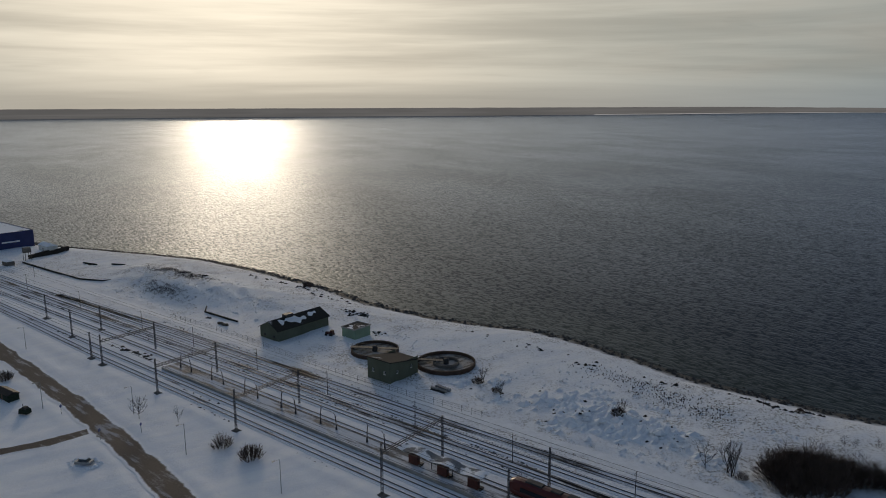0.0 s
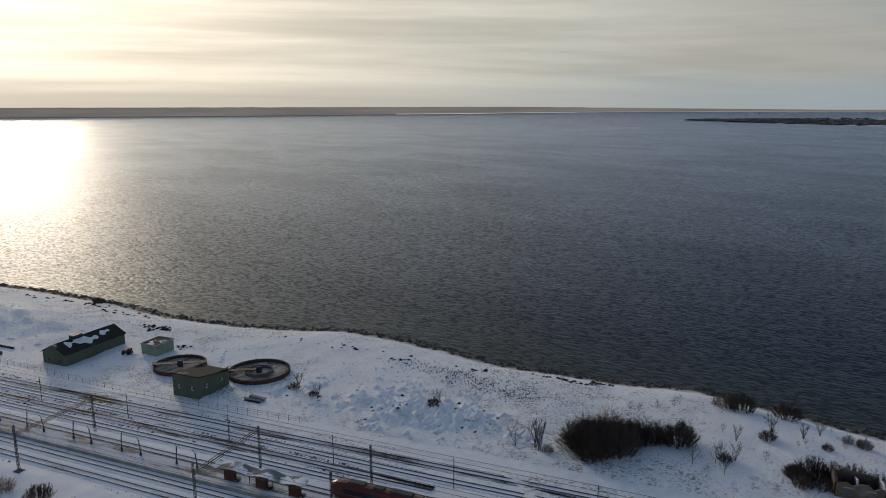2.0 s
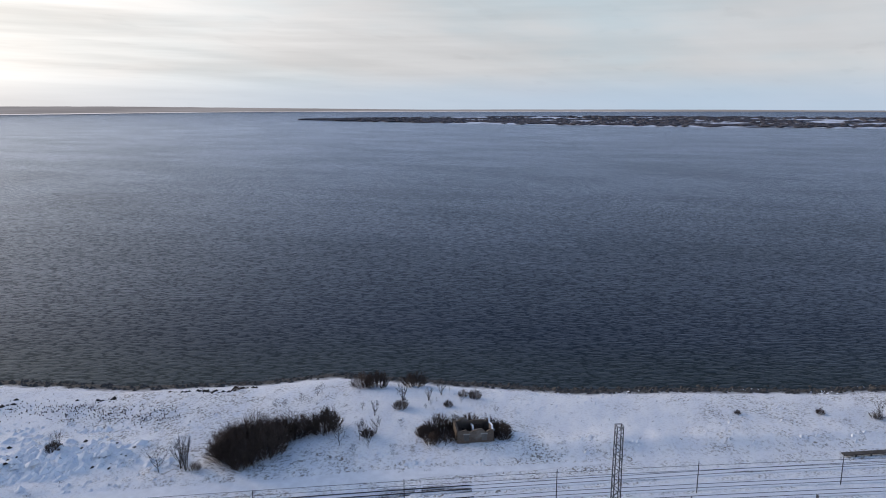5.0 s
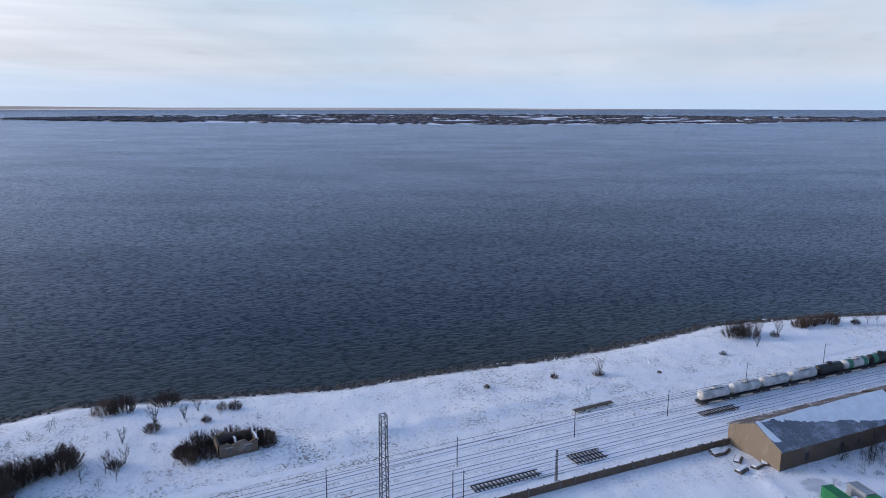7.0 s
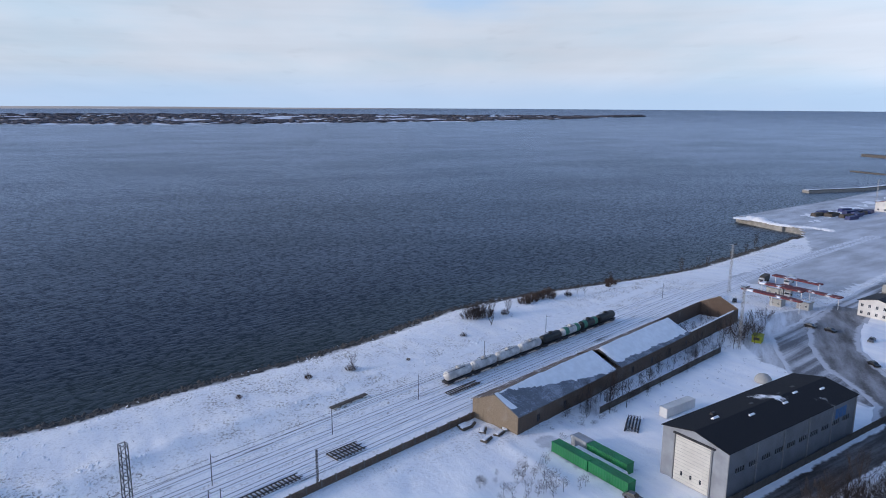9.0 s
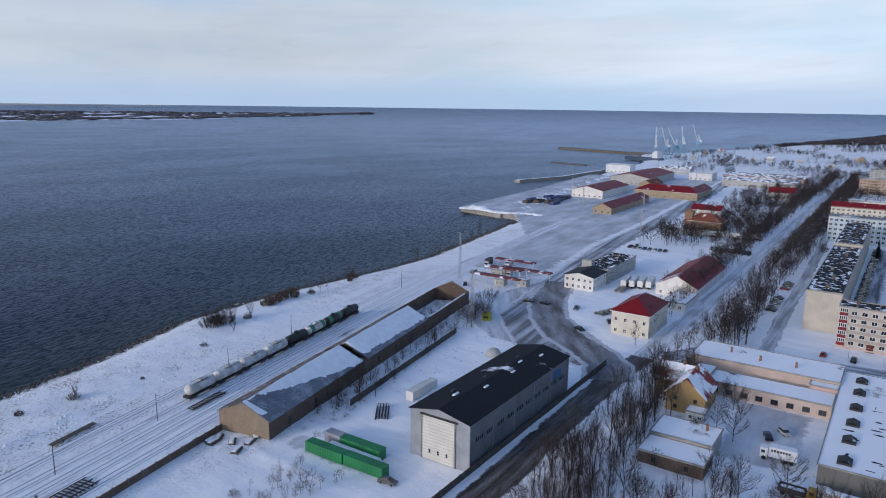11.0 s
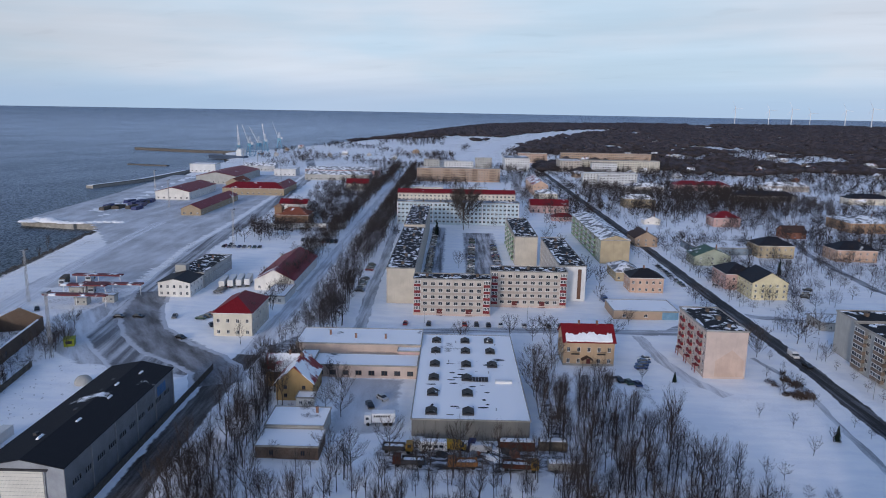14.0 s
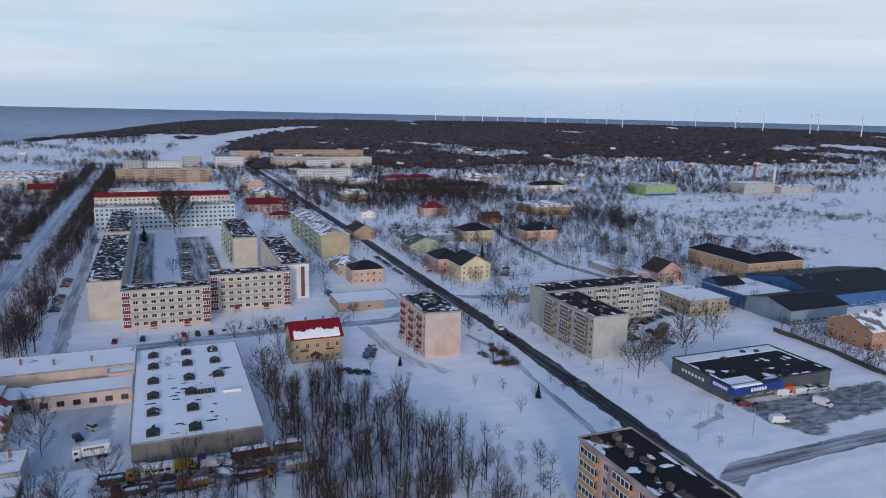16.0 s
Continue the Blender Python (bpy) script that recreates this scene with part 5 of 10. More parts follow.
part("kiosk", Form().box(-1.6, 0.0, 17.2, 21.4, 0, 2.6).box(-1.75, 0.0, 17.0, 21.6, 2.6, 2.75), M["sign_orange"], mk, "orange vending kiosk by the entrance")
pl = Form()
for k in range(7):
    pl.box(10.5 - 1.5 * 0 + 1.5 * k, 11.4 + 1.5 * k, 41.0, 41.04, 2.5, 3.4)
part("wall_panel", pl, M["sign_white"], mk, "pale square panels on the wall")
for x, y in ((20, 9), (21, 14), (18, 25), (8, 31), (6, 20)):
    part("roof_unit", Form().box(x, x + 1.2, y, y + 1.6, 5.22, 5.9, inset=0.1), M["dark_steel"], mk)
snow_patches(mk, 25, 41, 5.22, 34, 8, 0.6, 0.9)
rear = Form().box(19.5, 24.6, 0.6, 40.4, 5.22, 5.36, inset=0.06)
part("rear_snow", rear, M["packed"], mk, "band of snow along the rear of the roof")

# the blue trading hall, barracks and houses beyond
M["hall_blue_grey"] = plaster("blue_grey_cladding", (0.22, 0.28, 0.34), 0.3)
house("trading_hall", 199, -266, 24, 32, 6.4, "hall_blue_grey", "blue-grey trading hall with dark roof", ("gable", "dark_roof", "y"), {"near": 9}, 1, 3.0, category="hall", win=(1.8, 1.2))
house("trading_hall", 223.4, -262, 27, 27, 6.0, "blue_sheet", "blue steel hall with snowy flat roof", ("flat", "felt_snow"), {"left": 6}, 1, category="hall", win=(1.6, 1.2))
house("trading_hall", 240, -250, 12, 14, 7.0, "sky_sheet", "bright blue steel hall with dark gable", ("gable", "dark_roof", "y"), {"left": 2}, 1, 2.4, category="hall")
house("trading_hall", 212, -330, 44, 63, 6.6, "sky_sheet", "wide bright blue hall under snow and dark felt", ("gable", "dark_roof", "y"), {"near": 14}, 1, 4.0, category="hall", win=(1.8, 1.2))
ob1 = house("barracks", 268, -295, 45, 14, 8.4, "orange", "long two-storey orange barracks with dark roof", ("hip", "dark_roof"), {"left": 14, "near": 4}, 2, 4.0, stacks=((15, 7), (30, 7)), category="barracks")
house("barracks", 269, -321, 14, 25.8, 8.2, "orange", "cross wing of the orange barracks, dark hipped roof", ("hip", "dark_roof"), {"near": 9}, 2, 3.8, category="barracks")
M["olive"] = plaster("olive_render", (0.36, 0.33, 0.24), 0.35)
house("office_building", 222, -224, 24, 21, 6.6, "olive", "two-storey olive office with snow on its flat roof", ("flat", "felt_snow"), {"left": 7, "near": 6}, 2, category="office", win=(1.4, 1.4))
M["brick_orange"] = brick_wall("orange_brick", (0.33, 0.18, 0.11), (0.42, 0.25, 0.16))
house("brick_house", 166, -258, 19, 21, 7.2, "brick_orange", "worn orange brick house with pale metal roof", ("gable", "grey_roof", "y"), {"near": 6, "left": 4}, 2, 4.0, stacks=((9, 6), (9, 14)))
M["cream_yellow"] = plaster("pale_yellow_render", (0.62, 0.56, 0.37), 0.12)
house("cream_house", 308, -152, 17, 16, 8.0, "cream_yellow", "cream gabled house with dark roof and many windows", ("gable", "dark_roof", "x"), {"near": 5, "left": 5}, 3, 4.6, win=(1.0, 1.2))
house("pink_house", 326, -146, 18, 15, 7.6, "pink", "pink house with dark hipped roof joined to its neighbour", ("hip", "dark_roof"), {"near": 2, "left": 5}, 2, 4.0)
house("pink_villa", 275, -245, 13, 16, 5.8, "pink", "pink villa with steep brown gabled roof", ("gable", "brown_roof", "x"), {"near": 4, "left": 3}, 2, 5.0)
house("pink_villa", 280, -228.6, 15, 9, 4.2, "pink", "low pink annex with snow on its roof", ("flat", "felt_snow"), {"near": 3}, 1)
house("garden_shed", 296, -226, 22, 9, 3.2, "panel_grey", "long low grey shed with snowy roof", ("flat", "felt_snow"), {"near": 2}, 1, category="shed")
M["tan"] = plaster("tan_render", (0.40, 0.30, 0.22), 0.25)
lw = house("corner_shop", 273, -92, 17, 26, 3.4, "tan", "low tan shop with snow on its flat roof", ("flat", "felt_snow"), {"near": 3}, 1, category="shop", win=(1.4, 1.2))
part("blue_panel", Form().box(-0.06, 0.0, 0.0, 6.4, 0.1, 3.2), plain("faded_blue_panel", (0.16, 0.30, 0.42), 0.6), lw, "faded blue wall panel")
M["tan_pink"] = plaster("pinkish_tan_render", (0.54, 0.38, 0.29), 0.25)
house("tan_house", 316, -98.5, 12, 15.5, 7.2, "tan_pink", "two-storey tan house with dark hipped roof", ("hip", "dark_roof"), {"near": 5, "left": 3}, 2, 3.4, stacks=((6, 8),))
house("yellow_house", 338, -94, 20, 12.5, 4.8, "yellow", "small yellow house with grey roof", ("hip", "grey_roof"), {"near": 4, "left": 5}, 1, 3.2)
g = flats("apartment_block", 379, -98, 94, 16, 12.8, "green", "long yellow-green flats with green balconies and slate roof", {"left": (22, 1.6, 1.4)}, end="yellow", hatch=0, storeys=4, sub=False)
gable_roof(g, 94, 16, 13.3, 2.4, M["grey_roof"], "x", 0.4)
for s in ("near", "far"):
    m = SIDES[s](94, 16)[0]
    part("gable", Form().face([(0, 0, 13.0), (16, 0, 13.0), (16, 0, 13.3), (8, 0, 15.7), (0, 0, 13.3)]), M["yellow"], g, m=m)
for x in (4, 18, 32, 46, 60, 74):
    balcony_stack(g, "left", 94, 16, x, 6.0, 4, 1.4, 2.9, "balcony_green", out=1.2)
house("pink_hall", 569, -95, 16, 31, 6.5, "pink", "pink hall with arched windows and red roof", ("gable", "red_roof", "y"), {"near": 7}, 1, 4.0, category="hall", win=(1.3, 2.4))
house("kiosk", 528, -92, 9, 16, 3.2, "pink", "low kiosk with bright red roof", ("hip", "red_roof"), {"near": 4}, 1, 2.6, category="kiosk")
br = flats("apartment_block", 583, -52, 12, 98, 12.6, "cream", "long cream flats with a red roof behind the blue block", {"near": (30, 1.6, 1.4)}, roof="red_roof", storeys=4, hatch=0, sub=False)
gable_roof(br, 12, 98, 12.9, 3.0, M["red_roof"], "y", 0.4)
M["orange_panel"] = plaster("orange_panel", (0.44, 0.32, 0.24), 0.3)
fa = flats("apartment_block", 812, -54, 12, 96, 15.0, "orange_panel", "long orange-brown flats with dark balconies", {"near": (30, 1.6, 1.4)}, roof="blue_roof", sub=False)
for y in (6, 26, 40, 58, 80):
    balcony_stack(fa, "near", 12, 96, 96 - y - 6, 6.0, 5, 1.4, 2.75, "balcony_tan", glazed=False, out=1.2)
# red-roofed tenement and other flats down the second street
house("tenement", 690, -94, 70, 15, 10.5, "tan_pink", "long brown tenement with red roof and snow", ("gable", "red_snow", "x"), {"near": 4, "left": 14}, 3, 4.0, category="apartment building", sub=False)
house("tenement", 640, -96, 20, 19, 8.0, "cream", "cream tenement with grey roof", ("hip", "grey_roof"), {"near": 6, "left": 4}, 3, 3.4, category="apartment building", sub=False)
house("tenement", 612, -178, 16, 27, 8.0, "yellow", "yellow tenement with grey roof among trees", ("hip", "grey_roof"), {"near": 7}, 2, 3.4, category="apartment building", sub=False)
for a, b, la, lb, h, wall, roof, lab in (
        (978, -106, 60, 34, 17, "panel_white", "blue_roof", "pale green-white flats in the distance"),
        (782, -205, 14, 60, 15, "panel_white", "felt_snow", "white flats with dark corner columns"),
        (768, -182, 12, 22, 13, "panel_white", "felt_snow", "white stair wing of flats"),
        (992, -290, 14, 112, 15, "cream", "blue_roof", "long cream flats with blue-grey roof"),
        (955, -222, 12, 34, 14, "panel_white", "blue_roof", "white flats end-on to the street"),
        (975, -178, 40, 30, 15, "panel", "grey_roof", "pale flats beside the street"),
        (1130, -150, 14, 46, 15, "tan_pink", "grey_roof", "tan flats in the distance"),
        (1180, -330, 14, 150, 14, "orange_panel", "red_roof", "long orange flats with red roof in the distance"),
        (905, 18, 14, 20, 18, "panel_grey", "felt", "grey tower of flats in the distance"),
        (920, -26, 14, 44, 15, "panel_white", "felt_snow", "white flats in the distance"),
        (700, 10, 16, 40, 5, "white_wall", "felt_snow", "low white pavilion with snowy roof"),
        (680, -34, 14, 36, 6, "panel_grey", "felt_snow", "low grey pavilion with snowy roof"),
        (1010, -55, 14, 24, 14, "panel_grey", "felt_snow", "small grey block in the distance")):
    flats("apartment_block" if h > 9 else "pavilion", a, b, la, lb, h, wall, lab, {"near": (max(3, int(lb / 3.4)), 1.7, 1.4)}, roof=roof, storeys=max(1, int(h / 3)), hatch=1, sub=False)

# gardens and streets on the far side of the second street
for a, b, la, lb, h, wall, roof, rise, n, lab in (
        (403, -200, 16, 21, 7.4, "yellow", ("hip", "dark_roof"), 4.2, 6, "square yellow house with dark hipped roof"),
        (516, -214, 16, 20, 6.5, "pink", ("hip", "red_roof"), 4.4, 4, "house with bright red hipped roof"),
        (396, -244, 16, 23, 7.0, "tan_pink", ("hip", "dark_roof"), 4.2, 6, "brownish house with dark roof among trees"),
        (430, -128, 20, 14, 5.6, "tan", ("gable", "brown_roof", "x"), 4.0, 3, "weathered tan house with snow-patched roof"),
        (498, -319, 34, 34, 7.4, "orange", ("hip", "grey_roof"), 3.6, 9, "two-storey orange office with snowy hipped roof"),
        (409, -178, 26, 34, 4.2, "hall_blue_grey", ("flat", "felt_snow"), 0, 4, "low blue-grey shop with snowy roof"),
        (379, -154, 14, 20, 5.2, "green", ("gable", "green_roof", "x"), 4.2, 3, "pale green house with green gabled roof"),
        (520, -156, 10, 12, 3.6, "white_wall", ("gable", "grey_roof", "x"), 2.6, 2, "small white cottage under snow"),
        (470, -240, 12, 15, 4.6, "brick_red", ("gable", "brown_roof", "y"), 3.6, 3, "red-brown cottage with snowy roof"),
        (672, -330, 16, 60, 6.0, "cream", ("hip", "dark_roof"), 4.0, 12, "long cream house with dark roof"),
        (664, -415, 16, 40, 6.0, "cream", ("hip", "dark_roof"), 4.0, 9, "cream house with dark roof by the field"),
        (760, -300, 18, 60, 6.4, "pink", ("hip", "red_roof"), 4.0, 10, "long pink school with red roof"),
        (770, -390, 16, 50, 6.2, "panel", ("hip", "grey_roof"), 3.6, 10, "pale house with grey roof in the distance"),
        (735, -222, 16, 40, 6.2, "white_wall", ("hip", "grey_roof"), 3.4, 8, "white house under snow in the distance"),
        (250, -205, 14, 26, 3.4, "panel_grey", ("flat", "felt_snow"), 0, 4, "row of low grey garages with snowy roofs"),
        (262, -172, 12, 28, 3.4, "panel_grey", ("flat", "felt_snow"), 0, 4, "low grey garage block with snowy roof")):
    M.setdefault("green_roof", snowy("green_sheet_roof", (0.07, 0.13, 0.10), 0.2, 0.25, 0.6))
    house("detached_house" if h > 4 else "garage", a, b, la, lb, h, wall, lab, roof, {"near": n, "left": max(2, n // 2)}, 2 if h > 5 else 1, rise,
          stacks=((la / 2, lb * 0.3),) if rise else (), category="house" if h > 4 else "garage", sub=False)
lm = house("sports_hall", 598, -513, 30, 40, 11, "lime", "tall lime green hall with a dark base", ("flat", "grey_roof"), {}, 1, category="hall")
part("base_band", Form().box(-0.08, 0, 0, 40, 0, 2.2), M["blue_sheet"], lm)

# houses on the sea side of the main street
house("white_house", 241, 71.5, 23, 14, 8.8, "cream", "white two-storey house with red hipped roof", ("hip", "red_roof"), {"near": 4, "right": 5}, 2, 4.4, stacks=())
M["red_patch"] = snowy("red_roof_with_snow", (0.20, 0.016, 0.024), 0.14, 0.06, 0.5)
house("red_hall", 306, 71, 54, 18, 5.0, "white_wall", "long white hall with dark red roof and snow patch", ("gable", "red_patch", "x"), {"near": 4, "right": 9}, 1, 4.6, category="hall")
house("snowy_annex", 284, 70, 20, 9, 3.4, "white_wall", "low white annex with snow on its roof", ("flat", "felt_snow"), {"near": 2}, 1, category="annex")
of = house("harbour_office", 292, 113, 16, 14, 6.4, "white_wall", "white harbour office with small windows", ("gable", "dark_roof", "x"), {"near": 5, "right": 4}, 2, 1.6, category="office")
house("harbour_office", 308.2, 112.5, 40, 13, 7.0, "panel_grey", "long grey harbour office with snowy dark roof", ("flat", "felt"), {"right": 13}, 2, category="office", stacks=((10, 6), (30, 6)))
part("roof_tower", Form().box(17.0, 21.0, 8.0, 13.0, 6.4, 10.4), M["panel_grey"], of)
M["brick_ruin"] = brick_wall("old_church_brick", (0.20, 0.12, 0.08), (0.30, 0.19, 0.12))
M["rust_roof"] = snowy("rusty_roof", (0.24, 0.08, 0.05), 0.12, 0.2, 0.8)
ch = house("brick_church", 474, 99, 17, 23, 9.0, "brick_ruin", "old brick church with rusty red roof", ("hip", "rust_roof"), {"near": 6}, 1, 4.6, category="church", win=(1.0, 3.6), frame="brown_frame")
part("tower", Form().box(1, 6, 18.5, 23.4, 0, 14).box(0.4, 6.6, 17.9, 24, 14, 14.4).box(0.4, 6.6, 17.9, 24, 14.4, 16.4, inset=2.9), M["brick_ruin"], ch)
house("chapel", 706, 86, 14, 22, 7.0, "cream", "pale chapel with a small tower among trees", ("gable", "red_roof", "y"), {"near": 4}, 1, 4.0, category="chapel", sub=False)


# ---- the railway ----
def lay(form, s0, s1, v0, v1, z0, z1, step=4.0, shift=None, m=0):
    """A bar that follows the line: from s0 to s1, v0..v1 across, z0..z1 high."""
    n = max(1, int(abs(s1 - s0) / step))
    k = len(form.v)
    for i in range(n + 1):
        s = s0 + (s1 - s0) * i / n
        dv = shift(s) if shift else 0.0
        for v, z in ((v0, z0), (v1, z0), (v1, z1), (v0, z1)):
            x, y = spot(railway(s, v + dv))
            form.v.append((x, y, z))
    for i in range(n):
        a, b = k + 4 * i, k + 4 * i + 4
        for p, q in ((0, 1), (1, 2), (2, 3), (3, 0)):
            form.f.append((a + p, b + p, b + q, a + q))
            form.m.append(m)
    form.f += [(k, k + 1, k + 2, k + 3), (k + 4 * n + 3, k + 4 * n + 2, k + 4 * n + 1, k + 4 * n)]
    form.m += [m, m]
    return form


TRACKS = [  # from, to, offsets along the line (s, v), bed
    (-460, -30, ((-460, -12.5), (-300, -14.5), (-240, -16.0), (-30, -16.0)), "ballast"),
    (-460, 330, ((-460, -9.5), (-300, -10.8), (-240, -11.5), (-60, -11.5), (60, 1.0), (330, 2.0)), "ballast"),
    (-460, 520, ((-460, -4.0), (-240, -1.8), (-60, -1.8), (40, 5.0), (130, 6.2), (300, 7.0), (520, 4.5)), "ballast"),
    (-460, 520, ((-460, 1.2), (-240, 3.4), (-60, 4.0), (40, 9.9), (300, 11.0), (520, 9.0)), "ballast"),
    (-460, -60, ((-460, 5.0), (-240, 7.4), (-60, 8.2)), "ballast_dark"),
    (-460, 300, ((-460, 9.0), (-240, 12.0), (-60, 12.6), (40, 14.6), (300, 15.2)), "ballast"),
    (-330, 300, ((-330, 12.0), (-240, 15.8), (-110, 17.0), (40, 19.2), (130, 21.6), (300, 20.0)), "ballast_dark"),
]
M["ballast_dark"] = slush("bare_ballast", (0.036, 0.035, 0.037), (0.80, 0.82, 0.86), 0.58, radians(-38.5), 0.045)
for s0, s1, course, bed in TRACKS:
    cs, cv = zip(*course)
    shift = lambda s, cs=cs, cv=cv: float(np.interp(s, cs, cv))
    track = thing("railway_track", pose(0, 0, 0), "rusty railway track half buried in snow", "railway track", "tracks", "structure")
    for side in (-0.76, 0.76):
        part("rail", lay(Form(), s0, min(s1, 20), side - 0.05, side + 0.05, 0.12, 0.30, shift=shift), M["rail"], track)
        if s1 > 20:     # drifted over, only the heads show
            part("rail", lay(Form(), max(s0, 20), s1, side - 0.04, side + 0.04, 0.10, 0.17, shift=shift), M["rail"], track)
    part("track_bed", lay(Form(), s0, min(s1, 20), -1.7, 1.7, -0.05, 0.11, shift=shift), M[bed], track)
    if s1 > 20:
        part("track_bed", lay(Form(), max(s0, 20), s1, -1.6, 1.6, -0.05, 0.11, shift=shift), M["ballast_thin"], track)


def lattice(form, x0, x1, y0, y1, z0, z1, taper=0.0, n=8, r=0.05, brace=0.03):
    """A four-legged lattice between two heights."""
    def ring(k):
        z = z0 + (z1 - z0) * k / n
        i = taper * k / n
        return [Vector((x0 + i, y0 + i, z)), Vector((x1 - i, y0 + i, z)), Vector((x1 - i, y1 - i, z)), Vector((x0 + i, y1 - i, z))]
    for c in range(4):
        form.tube(ring(0)[c], ring(n)[c], r, r, 4)
    for k in range(n):
        a, b = ring(k), ring(k + 1)
        for c in range(4):
            p, q = (a[c], b[(c + 1) % 4]) if k % 2 else (a[(c + 1) % 4], b[c])
            form.tube(p, q, brace, brace, 3, caps=False)
    return form


M["mast_steel"] = plain("weathered_mast_steel", (0.10, 0.10, 0.105), 0.6, 0.3, 0.2, 1.0)


def lattice_mast(s, v, h, beam=0.0, foot=True):
    mast = thing("catenary_mast", railway(s, v), "steel lattice mast of the overhead line", "catenary mast", "catenary masts")
    part("post", lattice(Form(), -0.2, 0.2, -0.2, 0.2, 0.3, h, 0.06, 12, 0.06, 0.03), M["mast_steel"], mast)
    if foot:
        part("foot", Form().box(-1.7, 1.7, -1.5, 1.5, -0.2, 0.55, inset=1.15), M["dark_concrete"], mast)
    if beam:
        f = Form()
        for y in (-0.3, 0.3):
            f.tube((y, 0, h - 2.6), (y, beam, h - 2.6), 0.08, 0.08, 4).tube((y, 0, h - 2.0), (y, beam, h - 2.0), 0.08, 0.08, 4)
        k = int(beam / 1.2)
        for j in range(k):
            f.tube((0.3, beam * j / k, h - 2.6 + 0.6 * (j % 2)), (-0.3, beam * (j + 1) / k, h - 2.0 - 0.6 * (j % 2)), 0.045, 0.045, 3)
        part("cross_beam", f, M["mast_steel"], mast)
    return mast


for s, v, h, beam in ((-226, -19, 10.4, 18.6), (-190, -20.4, 10.8, 20.2), (-151, -21.0, 11.6, 21.0), (-100, -20.3, 12.4, 20.9),
                      (-226, -0.4, 10.2, 0), (-190, -0.2, 10.4, 0), (-151, 0.0, 10.4, 0), (-100, 0.6, 11.0, 0), (-263, -1.2, 9.6, 0),
                      (-235, -18.2, 9.2, 0), (-263, -11.9, 9.6, 0), (-295, -7.4, 10.0, 0), (-345, -11.0, 9.8, 0), (-76, -7.6, 9.0, 0), (-73, 4.0, 10.0, 0)):
    lattice_mast(s, v, h, beam, beam > 0 or v < -1)


def pole(s, v, h, name="line_pole", label="thin dark pole of the railway line"):
    p = thing(name, railway(s, v), label, "pole", "line poles")
    part("post", Form().tube((0, 0, 0), (0, 0, h), 0.11, 0.08, 6), M["dark_steel"], p)
    part("arm", Form().tube((0, 0, h - 0.3), (0, -1.6, h - 0.1), 0.04, 0.04, 4), M["dark_steel"], p)


for s, v in ((-251, 8.5), (-218, 9.3), (-182, 9.1), (-150, 9.8), (-116, 9.3), (-86, 9.5), (-56, 10.3), (-25, 10.8), (5, 11.2), (37, 11.7), (68, 12.2), (101, 12.9), (131, 13.0), (-300, 8.0), (-350, 7.0)):
    pole(s, v, 7.4)
for s, v in ((168, 20.8), (205, 23.5), (280, 17.0), (61, 0.2), (63, -0.9), (-374, 19.7)):
    pole(s, v, 6.8)
station_mast = lattice_mast(84, -4.4, 8.6, 0, False)

# the overhead wires
for v, a, b, h in ((-16, -460, -40, 6.2), (-11.5, -460, -40, 6.2), (-1.8, -460, -40, 6.2), (9.4, -460, 150, 6.9), (4.0, -460, -60, 6.2)):
    w = Form()
    lay(w, a, b, v - 0.03, v + 0.03, h, h + 0.05)
    lay(w, a, b, v - 0.03, v + 0.03, h + 1.1, h + 1.15)
    solo("overhead_wire", w, M["dark_steel"], "thin overhead wires of the electric railway", "overhead wire", group="overhead wires")

# platform with its crooked lamps, shelters and wavy canopy
plat = thing("platform", pose(0, 0, 0), "long snow-swept station platform with a kerb", "platform", kind="structure")
M["platform_top"] = slush("swept_platform", (0.13, 0.13, 0.135), (0.70, 0.72, 0.76), 0.58, radians(-38.5), 0.08)
part("deck", lay(Form(), -207, -72, -9.0, -3.9, 0.0, 0.72), M["platform_top"], plat)
part("kerb", lay(Form(), -207, -72, -9.3, -9.0, 0.0, 0.76), M["concrete"], plat)
part("kerb", lay(Form(), -207, -72, -3.9, -3.6, 0.0, 0.76), M["concrete"], plat)
lamp = None
for k, s in enumerate((-202, -196, -185, -179, -168.5, -162.5, -152, -146, -136, -130, -119, -113)):
    if lamp is None:
        lamp = thing("platform_lamp", railway(s, -5.5, 0.72), "dark crooked platform lamp with two thin arms", "lamp post", "platform lamps")
        f = Form().tube((0, 0, 0), (0, 0, 0.9), 0.28, 0.22, 8)
        pts = [(0, 0, 0.9), (0, 0.05, 2.2), (-0.05, 0.25, 3.3), (-0.25, 0.55, 4.2)]
        for p, q in zip(pts[:-1], pts[1:]):
            f.tube(p, q, 0.15, 0.11, 6)
        part("post", f, M["dark_steel"], lamp)
        part("arm", Form().tube((-0.25, 0.55, 4.2), (-1.5, 1.2, 4.6), 0.06, 0.04, 5).tube((-0.25, 0.55, 4.2), (0.9, 0.2, 4.7), 0.06, 0.04, 5), M["dark_steel"], lamp)
    else:
        copy_thing(lamp, railway(s, -5.5, 0.72, 180 * (k % 2)))
M["shelter_red"] = plain("red_shelter", (0.085, 0.026, 0.020), 0.6, 0, 0.25, 0.8)
shelter = None
